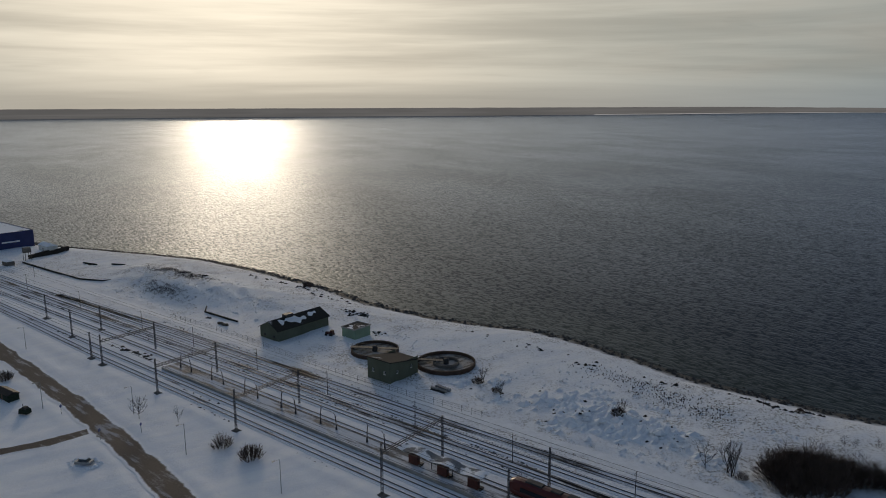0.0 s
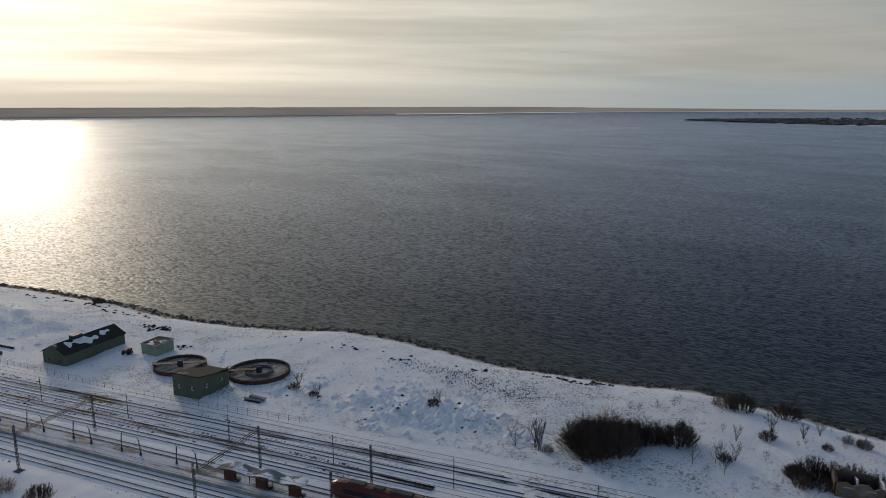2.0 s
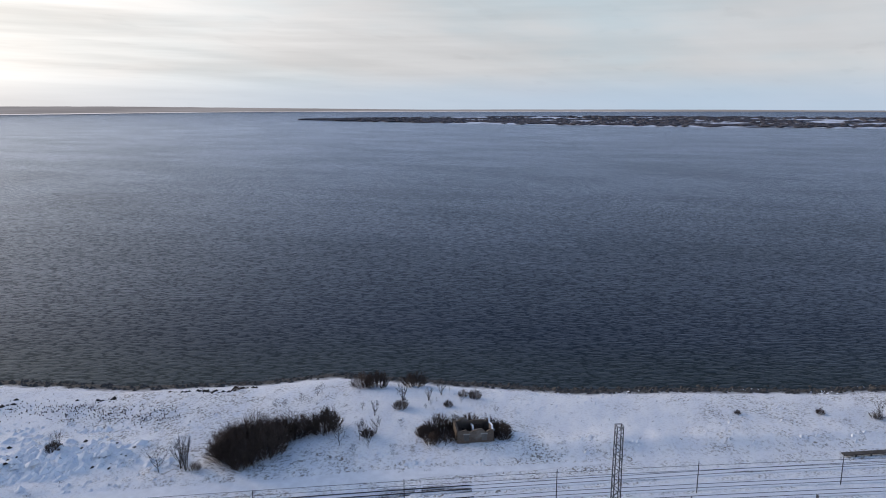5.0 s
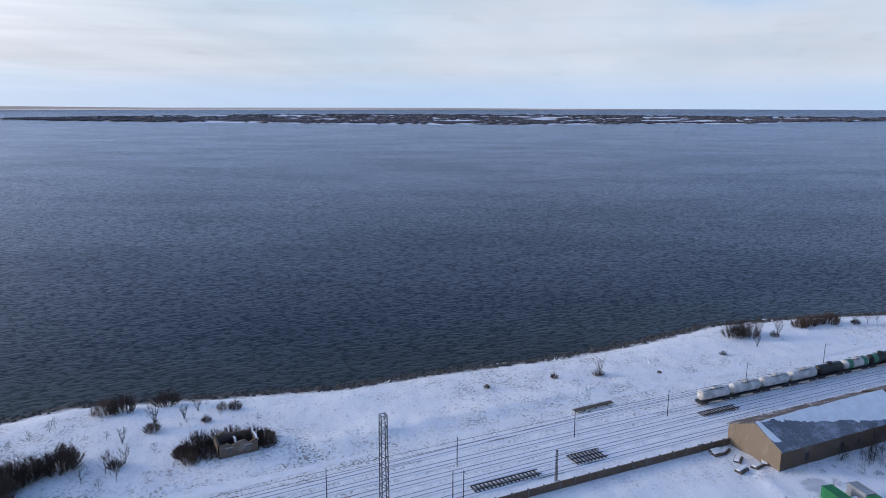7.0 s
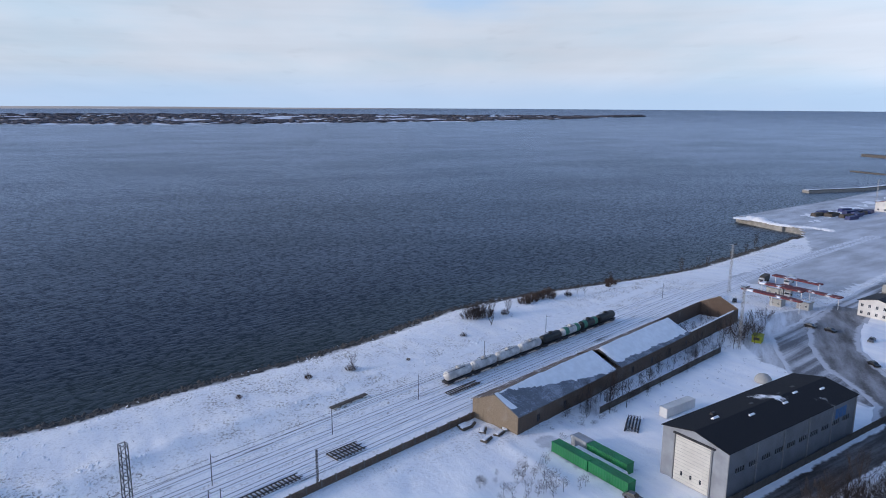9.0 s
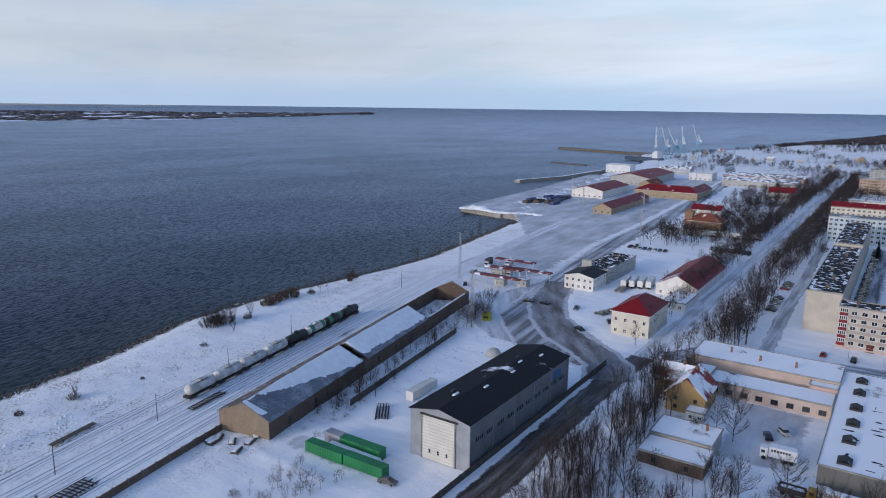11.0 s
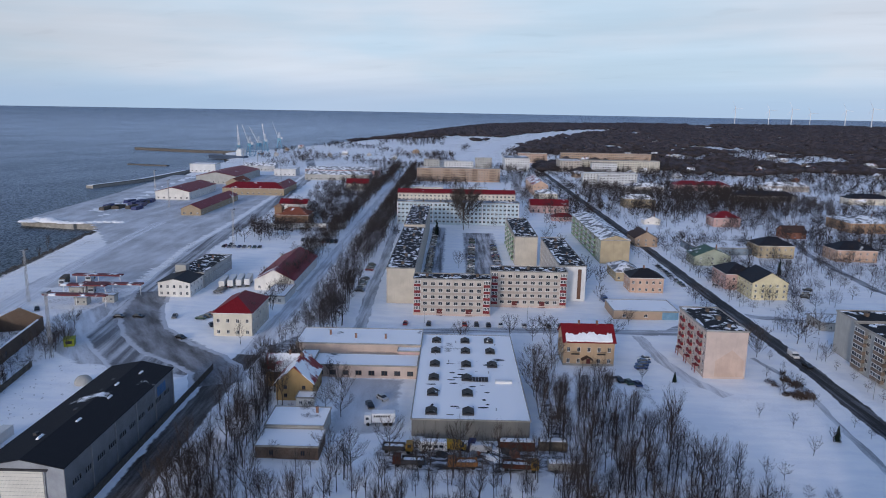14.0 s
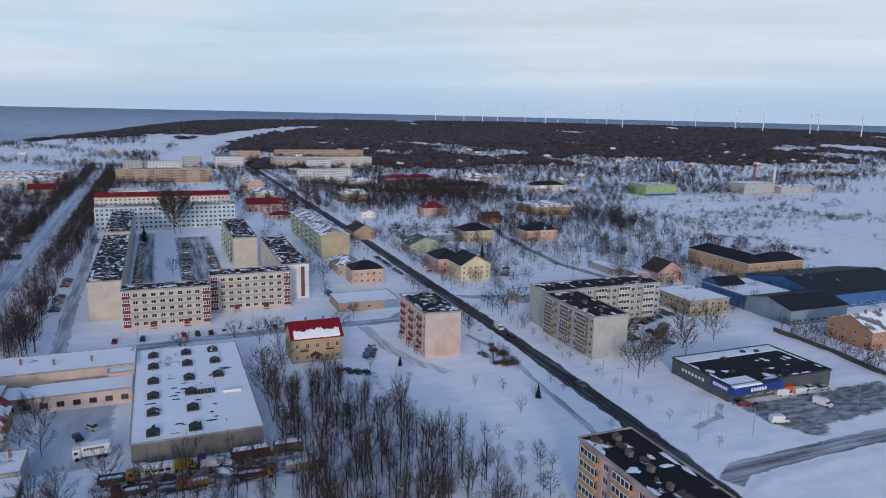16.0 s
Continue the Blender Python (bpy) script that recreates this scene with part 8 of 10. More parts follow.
for a, b, la, lb, h, wall, roof, rise, lab in (
        (520, 190, 92, 15, 5.0, "brick_yellow", ("gable", "red_patch", "x"), 3.4, "long yellow brick store with dark red roof"),
        (607, 231, 70, 30, 7.0, "white_wall", ("gable", "red_roof", "x"), 3.6, "white harbour hall with red roof"),
        (650, 158, 20, 58, 6.4, "brick_yellow", ("hip", "red_roof"), 5.0, "yellow brick hall with red hipped roof"),
        (672, 160, 40, 15, 5.8, "brick_yellow", ("gable", "red_roof", "x"), 4.0, "wing of the yellow brick hall, red roof"),
        (742, 232, 95, 42, 8.0, "panel_grey", ("gable", "red_patch", "x"), 4.0, "large grey harbour hall with red roof"),
        (700, 214, 34, 15, 6.0, "brick_yellow", ("gable", "rust_roof", "x"), 4.0, "small yellow brick store with rusty roof"),
        (842, 190, 22, 26, 8.0, "panel_white", ("flat", "felt_snow"), 0, "white cold store with flat roof"),
        (868, 296, 20, 32, 10.0, "panel_white", ("flat", "felt_snow"), 0, "white silo building at the quay"),
        (800, 56 + 40, 26, 74, 6.6, "panel_grey", ("gable", "grey_roof", "y"), 3.0, "long grey warehouse with snowy roof"),
        (860, 92, 26, 90, 6.6, "pink", ("gable", "grey_roof", "y"), 3.0, "long pinkish warehouse with snowy roof"),
        (560, 118, 14, 22, 5.0, "white_wall", ("gable", "red_roof", "y"), 3.2, "white house with red roof among trees"),
        (900, 230, 18, 40, 7.0, "grey_sheet", ("gable", "grey_roof", "y"), 3.0, "grey store by the harbour cranes"),
        (372, 78, 16, 9, 4.4, "white_wall", ("flat", "felt_snow"), 0, "small white gatehouse with snowy roof")):
    house("harbour_hall", a, b, la, lb, h, wall, lab, roof, {"near": max(3, int(lb / 5)), "right": max(2, int(la / 9))}, 1, rise, category="warehouse", win=(1.6, 1.4), sub=False)

# customs canopies
M["canopy_red"] = snowy("dull_red_canopy", (0.16, 0.045, 0.05), 0.35, 0.2, 0.6)
for a, b, la, lb in ((272, 140, 3.5, 26), (288, 148, 3.5, 20), (291, 134, 3.5, 26), (306, 150, 3.5, 22)):
    c = thing("customs_canopy", town(a, b), "flat dull red canopy on thin posts over a lane", "canopy", "customs canopies")
    part("roof", Form().box(0, la, 0, lb, 5.0, 5.6), M["canopy_red"], c)
    for y in (1.0, lb / 2, lb - 1.0):
        part("post", Form().tube((la / 2, y, 0), (la / 2, y, 5.0), 0.16, 0.16, 8), M["white_frame"], c)
for a, b, la, lb in ((292, 160, 4, 6), (281, 141, 3.5, 5), (276, 150, 3.5, 5)):
    house("customs_booth", a, b, la, lb, 3.0, "panel_grey", "small grey customs booth", ("flat", "felt_snow"), {"near": 2}, 1, category="booth", win=(1.0, 1.0))


def light_mast(m, h=24.0, label="tall thin lattice floodlight mast"):
    p = thing("light_mast", m, label, "light mast", "light masts")
    part("post", lattice(Form(), -0.45, 0.45, -0.45, 0.45, 0, h, 0.2, 14, 0.07, 0.035), M["steel"], p)
    part("platform", Form().box(-1.1, 1.1, -1.1, 1.1, h, h + 0.15), M["steel"], p)
    for x in (-0.9, 0, 0.9):
        part("floodlight", Form().box(x - 0.25, x + 0.25, -1.3, -1.0, h + 0.2, h + 0.7), M["dark_steel"], p)


for a, b in ((215, 130), (279, 176), (404, 129), (520, 165), (640, 275), (560, 230), (770, 190), (930, 260), (1000, 300)):
    light_mast(town(a, b), 22.0)

# cranes at the far quay
M["crane_blue"] = plain("blue_crane_paint", (0.16, 0.34, 0.46), 0.5, 0, 0.2, 0.3)
M["crane_white"] = plain("white_crane_paint", (0.66, 0.68, 0.70), 0.5, 0, 0.15, 0.3)
for a, b, turn, up in ((1150, 352, 20, 62), (1165, 338, 70, 68), (1190, 330, 150, 55), (1280, 343, 30, 60), (1382, 343, 95, 72)):
    cr = thing("harbour_crane", town(a, b, 0, turn), "blue and white portal crane with raised jib", "crane", "harbour cranes")
    part("portal", lattice(Form(), -5, 5, -5, 5, 0, 16, 2.5, 3, 0.5, 0.25), M["crane_blue"], cr)
    part("cab", Form().box(-4, 3, -2.4, 2.4, 16, 21), M["crane_blue"], cr)
    part("tower", lattice(Form(), -2, 1, -1.5, 1.5, 21, 32, 0.6, 4, 0.3, 0.18), M["crane_white"], cr)
    j = Vector((math.cos(radians(up)), 0, math.sin(radians(up))))
    f = Form()
    for y in (-0.9, 0.9):
        f.tube(Vector((1.5, y, 21)), Vector((1.5, y * 0.3, 21)) + j * 34, 0.45, 0.3, 5)
    for k in range(8):
        f.tube(Vector((1.5, -0.9, 21)) + j * 4 * k, Vector((1.5, 0.9 * (1 - k / 12), 21)) + j * 4 * (k + 1), 0.16, 0.16, 4)
    part("jib", f, M["crane_white"], cr)
    part("counterweight", Form().box(-6.5, -3.5, -2, 2, 19, 23), M["crane_white"], cr)
ship = thing("ship", town(1135, 365, -3, 70), "small cargo ship moored at the quay", "ship")
part("hull", Form().sweep([(-6, 0), (6, 0), (7, 6), (-7, 6)], -34, 34), plain("ship_hull", (0.07, 0.10, 0.16), 0.5), ship)
part("bridge", Form().box(-30, -20, -6, 6, 6, 15).box(-28, -22, -5, 5, 15, 17.5), M["crane_white"], ship)
# ---- far shores ----
def bearing(az, r, z):
    return (r * math.sin(radians(az)), r * math.cos(radians(az)), z)


def forest_floor(name, snow_share):
    n = surface(name, 0.9, 0.0, 0.1)
    patch = n.noise(n.stretch(n.place, (0.0011, 0.0042, 0.004), radians(-20)), 1.0, 5.0, 0.6)
    fine = n.noise(n.place, 0.05, 3.0)
    # pale bluish wood tones, with the haze over the water mixed into the colour
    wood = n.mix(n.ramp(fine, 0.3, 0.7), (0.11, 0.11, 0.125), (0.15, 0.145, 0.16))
    edge = 0.62 - 0.3 * snow_share
    n.link(n.mix(n.ramp(patch, edge, edge + 0.05), wood, (0.80, 0.82, 0.88)), n.bsdf.inputs["Base Color"])
    return n.mat


M["island"] = forest_floor("island_snow_and_woods", 0.62)
M["far_wood"] = plain("far_bare_woods", (0.066, 0.056, 0.064), 0.95, 0, 0.45, 0.05)
az = np.arange(34.5, 103.6, 0.5)
near = np.interp(az, [34.5, 38, 45, 53, 60, 67, 75, 90, 98, 103.5], [4500, 4150, 3660, 3350, 3150, 3070, 3150, 3700, 4700, 6200])
deep = np.interp(az, [34.5, 40, 55, 75, 95, 103.5], [150, 900, 2600, 2800, 1500, 250])
f = Form()
for a, d0, dd in zip(az, near, deep):
    for k in range(9):
        true = d0 + dd * (k / 8) ** 1.3
        r = float(drawn_in(true))
        lift = min(5.0, 1.5 + 8.0 * (k / 8))
        f.v.append(bearing(a, r, float(sea_height(r)) + (lift if k else -1.0)))
for i in range(len(az) - 1):
    for k in range(8):
        p = i * 9 + k
        f.f.append((p, p + 1, p + 10, p + 9))
        f.m.append(0)
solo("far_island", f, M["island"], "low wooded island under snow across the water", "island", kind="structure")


def clump(form, x, y, z, w, h, rnd):
    """An uneven crown of a far bare tree: a jagged eight-faced body."""
    k = len(form.v)
    for j in range(4):
        t = j * 1.571 + rnd.random()
        q = w * rnd.uniform(0.35, 0.6)
        form.v.append((x + q * math.cos(t), y + q * math.sin(t), z + h * rnd.uniform(0.35, 0.6)))
    form.v.append((x + w * rnd.uniform(-0.15, 0.15), y + w * rnd.uniform(-0.15, 0.15), z + h * rnd.uniform(0.85, 1.1)))
    form.v.append((x, y, z - 0.5))
    for j in range(4):
        i = (j + 1) % 4
        form.f.append((k + j, k + i, k + 4))
        form.m.append(0)
        form.f.append((k + i, k + j, k + 5))
        form.m.append(0)


rnd = random.Random(31)
f = Form()
for _ in range(6500):
    a = rnd.uniform(34.8, 103.2)
    d0, dd = np.interp(a, az, near), np.interp(a, az, deep)
    u = rnd.random() ** 1.5
    n1 = value_noise(np.array([a * 0.35]), np.array([u * 11.0]), 9)[0]
    if n1 < -0.30 or (u < 0.09 and rnd.random() < 0.93):
        continue
    true = d0 + dd * u ** 1.3 + 40
    r = float(drawn_in(true))
    x, y, _z = bearing(a, r, 0)
    clump(f, x, y, float(sea_height(r)) + 2.0 + 3.0 * u, 46, rnd.uniform(4.5, 6.5), rnd)
# the woods' colour is lightened and cooled to carry the distance haze
M["island_wood"] = plain("haze_tinted_woods", (0.115, 0.108, 0.122), 0.95, 0, 0.3, 0.02)
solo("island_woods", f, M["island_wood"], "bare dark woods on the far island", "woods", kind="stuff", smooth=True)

# the low coast beyond, its distance haze put into a pale, glowing colour
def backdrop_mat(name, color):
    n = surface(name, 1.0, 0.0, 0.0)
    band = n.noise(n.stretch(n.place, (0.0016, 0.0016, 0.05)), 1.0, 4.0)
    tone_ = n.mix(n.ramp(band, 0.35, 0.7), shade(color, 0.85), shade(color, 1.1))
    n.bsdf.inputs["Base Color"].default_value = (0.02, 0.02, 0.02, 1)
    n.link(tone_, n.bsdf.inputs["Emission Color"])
    n.bsdf.inputs["Emission Strength"].default_value = 1.0     # glows by itself, in place of the air light between here and there
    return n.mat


M["coast"] = backdrop_mat("haze_painted_coast", (0.235, 0.24, 0.25))
M["coast_snow"] = backdrop_mat("haze_painted_shore", (0.74, 0.75, 0.78))
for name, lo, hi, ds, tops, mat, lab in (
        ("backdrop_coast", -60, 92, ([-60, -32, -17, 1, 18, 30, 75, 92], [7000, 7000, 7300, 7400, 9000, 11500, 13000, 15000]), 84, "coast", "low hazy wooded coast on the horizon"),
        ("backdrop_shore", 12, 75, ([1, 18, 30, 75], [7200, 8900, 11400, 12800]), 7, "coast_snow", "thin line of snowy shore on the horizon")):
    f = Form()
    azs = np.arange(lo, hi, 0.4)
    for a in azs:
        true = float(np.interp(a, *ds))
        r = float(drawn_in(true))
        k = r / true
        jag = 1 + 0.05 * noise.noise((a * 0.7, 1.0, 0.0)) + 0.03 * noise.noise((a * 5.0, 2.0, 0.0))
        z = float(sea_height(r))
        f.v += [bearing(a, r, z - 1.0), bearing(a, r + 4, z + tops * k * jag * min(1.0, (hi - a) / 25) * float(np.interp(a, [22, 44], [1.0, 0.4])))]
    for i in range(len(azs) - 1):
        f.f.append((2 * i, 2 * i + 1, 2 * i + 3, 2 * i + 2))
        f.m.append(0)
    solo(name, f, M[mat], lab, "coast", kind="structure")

# ---- woods and wind turbines behind the town ----
f = Form()
rnd = random.Random(41)
pts = []
while len(pts) < 46000:
    a, b = rnd.uniform(900, 3900), rnd.uniform(-4200, 420)
    pts.append((a, b))
pa, pb = np.array(pts).T
w = radians(TOWN_TURN)
px, py = pa * math.cos(w) - pb * math.sin(w), pa * math.sin(w) + pb * math.cos(w)
pz, pd = terrain(px, py)
patch = value_noise(pa / 260, pb / 190, 12) + 0.5 * value_noise(pa / 90, pb / 70, 13)
road = to_line(px, py, [p for n, p in ROAD_LINES if n == "upland_road"][0])
rr_ = np.hypot(px, py)
keep = (pd > 25) & (road > 60) & (rr_ < 3900) & (patch > np.interp(pa + 230 * (pb < -330), [1150, 1400, 1750], [0.5, -0.25, -0.66]) + np.where((pb > -120) & (pa < 1900), 0.9, 0))
for x, y, z in zip(px[keep], py[keep], pz[keep]):
    clump(f, x, y, z, rnd.uniform(20, 34), rnd.uniform(6, 9), rnd)
solo("far_woods", f, M["far_wood"], "bare brown woods on the rise behind the town", "woods", kind="stuff", smooth=True)

turbine = None
for az_, r, h in ((164.2, 3560, 78), (166.5, 3600, 76), (168.0, 3560, 80), (169.2, 3640, 74), (171.4, 3600, 78), (173.0, 3380, 84), (174.0, 3640, 74), (176.3, 3650, 74),
                  (177.8, 3420, 80), (179.0, 2900, 82), (182.7, 3640, 76), (184.4, 3420, 82), (187.2, 3400, 84), (189.1, 3150, 84), (192.2, 3000, 84), (192.7, 3400, 86), (195.4, 2950, 86)):
    x, y, _z = bearing(az_, r, 0)
    m = pose(x, y, ground_at(x, y), 0, 0, 180 - az_)
    if turbine is None:
        turbine = thing("wind_turbine", m, "white wind turbine on the wooded rise", "wind turbine", "wind turbines")
        M["turbine"] = plain("turbine_white", (0.80, 0.81, 0.83), 0.5, 0, 0.04, 0.1)
        part("tower", Form().tube((0, 0, 0), (0, 0, 78), 2.2, 1.2, 10), M["turbine"], turbine)
        part("nacelle", Form().box(-1.7, 1.7, -3, 6, 77, 80.5), M["turbine"], turbine)
        for k in range(3):
            t = radians(25 + 120 * k)
            tip = Vector((math.sin(t) * 36, -3.4, 79 + math.cos(t) * 36))
            part("blade", Form().tube((0, -3.4, 79), tip, 1.0, 0.25, 5), M["turbine"], turbine)
    else:
        copy_thing(turbine, m @ pose(0, 0, h - 82))

# the heating plant with its chimneys
pl_ = house("heating_plant", 586, -640, 26, 44, 12, "panel_grey", "grey heating plant building", ("flat", "felt_snow"), {"near": 8}, 3, category="plant", sub=False)
house("heating_plant", 580, -700, 24, 56, 7, "panel_grey", "low grey plant hall with dark doorway", ("gable", "grey_roof", "y"), {"near": 6}, 1, 2.5, category="plant", sub=False)
for a, b, h, mat, lab in ((640, -664, 30, "brick_red", "red brick factory chimney"), (636, -692, 30, "panel_white", "pale steel factory chimney")):
    c = thing("chimney_stack", town(a, b), lab, "chimney", "chimneys")
    part("shaft", Form().lathe([(1.9, 0), (1.3, h), (1.0, h), (1.0, h - 1)], 16), M[mat], c)
    part("collar", Form().lathe([(1.45, h - 2.5), (1.6, h - 2.2), (1.6, h - 1.6), (1.4, h - 1.3)], 16), M["dark_steel"], c)

# scattered small houses of the suburb
rnd = random.Random(51)
kinds = []
for k, (wall, roof) in enumerate((("white_wall", "felt_snow"), ("panel_grey", "red_snow"), ("tan", "grey_roof"), ("panel_grey", "felt_snow"), ("tan", "felt_snow"), ("panel_grey", "felt_snow"), ("brick_red", "grey_roof"))):
    kinds.append((wall, roof))
models = []
for i in range(112):
    a = rnd.uniform(600, 1330)
    b = rnd.uniform(-1150, -150) if i % 6 else rnd.uniform(60, 330)
    if i % 6 and b > -420 and a < 1100 and rnd.random() < 0.6:
        continue
    if b > -330 and a < 860:
        continue
    if b < -480 and a < 720:
        continue
    if b > 60 and a < 960:
        a = rnd.uniform(960, 1500)
    k = i % 7
    m = town(a, b, 0, rnd.choice((0, 90, 14, -20)))
    m.translation.z = ground_at(*spot(m))
    if len(models) <= k:
        wall, roof = kinds[len(models)]
        models.append(house("cottage", a, b, 9 + 1.5 * (k % 3), 8 + 2.0 * (k % 2), 3.4 + 0.8 * (k % 3), wall, "small suburban cottage with snow on its roof", ("gable", roof, "xy"[k % 2]), {"near": 3, "left": 2}, 1, 2.8,
                            stacks=((4, 4),), sub=False, group="cottages"))
        models[-1].matrix_basis = m
    else:
        copy_thing(models[k], m)


# ---- trees and bushes, all bare ----
def bare_tree(seed, height, spread, limbs=9, twigs=420, stems=1, low=0.28):
    """Trunk, limbs that sweep up into a rounded crown, and brooms of fine twigs; returns the two meshes."""
    rnd = random.Random(seed)
    trunk, crown = Form(), Form()
    rods = []
    heart, tall = Vector((0, 0, height * (0.55 + 0.3 * low))), height * (0.45 - 0.3 * low)
    for st in range(stems):
        lean = Vector((rnd.uniform(-1, 1), rnd.uniform(-1, 1), 0)) * (0.04 if stems == 1 else 0.22)
        foot = Vector((rnd.uniform(-0.2, 0.2), rnd.uniform(-0.2, 0.2), 0)) * (0 if stems == 1 else 1) + Vector((0, 0, -0.4))
        top = height * (0.96 if stems == 1 else rnd.uniform(0.7, 0.95))
        r0 = top * 0.011 + 0.03
        knots = [foot]
        for k in range(1, 6):
            knots.append(foot + lean * top * k / 5 + Vector((rnd.uniform(-1, 1), rnd.uniform(-1, 1), 0)) * 0.022 * top + Vector((0, 0, top * k / 5)))
        for k in range(5):
            trunk.tube(knots[k], knots[k + 1], r0 * (1 - 0.18 * k), r0 * (1 - 0.18 * (k + 1)), 6, caps=False)
        rods.append((knots[3], knots[4]))
        rods.append((knots[4], knots[5]))
        count = limbs // stems + 1
        for j in range(count):
            u = low + (0.80 - low) * (j + rnd.random()) / count
            base = knots[min(4, int(u * 5))].lerp(knots[min(5, int(u * 5) + 1)], u * 5 - int(u * 5))
            turn = j * 2.4 + rnd.uniform(-0.5, 0.5)
            rise = rnd.uniform(-0.15, 0.75) + 0.5 * (u - low)
            flat_ = math.sqrt(max(0.05, 1 - min(0.95, rise) ** 2))
            end = heart + Vector((math.cos(turn) * spread * flat_, math.sin(turn) * spread * flat_, tall * rise)) * rnd.uniform(0.75, 1.0)
            end.z = max(end.z, base.z + 0.12 * height)
            mid = base.lerp(end, 0.5) + Vector((math.cos(turn), math.sin(turn), 0)) * spread * 0.10 - Vector((0, 0, 0.03 * height))
            rr = r0 * (1 - 0.8 * u) * 0.46 + 0.012
            trunk.tube(base, mid, rr, rr * 0.65, 4, caps=False)
            trunk.tube(mid, end, rr * 0.65, rr * 0.2, 4, caps=False)
            rods += [(base, mid), (mid, end), (mid, end)]
    branches = []
    for k in range(twigs // 6):
        a, b = rods[k % len(rods)]
        p = a.lerp(b, rnd.uniform(0.25, 1.0))
        d = ((b - a).normalized() + Vector((rnd.uniform(-1, 1), rnd.uniform(-1, 1), rnd.uniform(0.0, 0.9))) * 0.55).normalized()
        q = p + d * height * rnd.uniform(0.10, 0.19)
        crown.spike(p, q, 0.014 + height * 0.0010)
        branches.append((p, q))
    for _ in range(twigs):
        a, b = rnd.choice(branches)
        p = a.lerp(b, rnd.uniform(0.15, 1.0))
        d = ((b - a).normalized() + Vector((rnd.uniform(-1, 1), rnd.uniform(-1, 1), rnd.uniform(-0.1, 0.9))) * 0.5).normalized()
        side = d.cross(Vector((rnd.uniform(-1, 1), rnd.uniform(-1, 1), rnd.uniform(-1, 1)))).normalized() * (0.008 + height * 0.00055) * (1.8 if height > 20 else 1.0)
        crown.blade(p, p + d * height * rnd.uniform(0.06, 0.13), side)
    return trunk.mesh("trunk", M["bark"]), crown.mesh("crown", M["twig"])


def bush_mesh(seed, w, h, n):
    """A dense thicket of rods that spring from the ground and fork."""
    rnd = random.Random(seed)
    stems, crown = Form(), Form()
    rods = []
    for _ in range(max(30, n // 16)):
        t, q = rnd.uniform(0, 6.283), math.sqrt(rnd.random())
        p = Vector((math.cos(t) * q * w * 0.33, math.sin(t) * q * w * 0.33, -0.2))
        e = Vector((math.cos(t) * q * w * 0.5, math.sin(t) * q * w * 0.5, h * (1 - 0.75 * q * q) * rnd.uniform(0.55, 0.95) + 0.2))
        e += Vector((rnd.uniform(-1, 1), rnd.uniform(-1, 1), 0)) * w * 0.06
        stems.tube(p, e, 0.024, 0.010, 3, caps=False)
        rods.append((p, e))
    for _ in range(n):
        a, b = rnd.choice(rods)
        p = a.lerp(b, rnd.uniform(0.25, 1.0))
        d = ((b - a).normalized() * 0.7 + Vector((rnd.uniform(-1, 1), rnd.uniform(-1, 1), rnd.uniform(-0.1, 1.0)))).normalized()
        crown.blade(p, p + d * h * rnd.uniform(0.12, 0.30), d.orthogonal().normalized() * (0.014 + 0.004 * h))
    return stems.mesh("stems", M["shrub"]), crown.mesh("crown", M["shrub"])


def first(name, meshes, label, category, group, crown_name="crown"):
    """A model tree, kept far under the ground sheet's rim until copies are set out."""
    t = thing(name, pose(0, 0, 0), label, category, group)
    part("trunk" if name != "bush" else "stem", meshes[0], None, t)
    part(crown_name, meshes[1], None, t)
    return t


TREES = dict(
    tall=[lambda k=k: bare_tree(100 + k, 13.0, 3.5, 15, 850, low=0.26) for k in range(5)],
    wide=[lambda k=k: bare_tree(120 + k, 11.0, 4.9, 20, 1400, low=0.2) for k in range(4)],
    thin=[lambda k=k: bare_tree(140 + k, 12.5, 2.5, 13, 600, 1 + k % 2, low=0.30) for k in range(6)],
    great=[lambda: bare_tree(131, 25.0, 10.5, 44, 7000, low=0.14)],
    small=[lambda k=k: bare_tree(160 + k, 5.0, 2.0, 9, 300, low=0.2) for k in range(4)],
    multi=[lambda k=k: bare_tree(180 + k, 6.0, 1.9, 14, 560, 4, 0.15) for k in range(3)],
    bush=[lambda k=k: bush_mesh(200 + k, 4.6, 2.8, 1500) for k in range(3)],
    thicket=[lambda k=k: bush_mesh(220 + k, 8.0, 5.6, 2800) for k in range(3)],
)
WORDS = dict(great=("tree", "huge old bare tree with a dense round crown", "tree"), tall=("tree", "tall bare winter tree with thin upright branches", "tree"), wide=("tree", "broad bare winter tree with spreading limbs", "tree"),
             thin=("tree", "slender bare winter tree in a thicket", "tree"), small=("tree", "small young bare tree", "tree"),
             multi=("tree", "small bare tree with several stems", "tree"), bush=("bush", "brown leafless bush in the snow", "bush"),
             thicket=("bush", "dense dark brown leafless thicket", "bush"))
MODELS = {}
grow = random.Random(77)


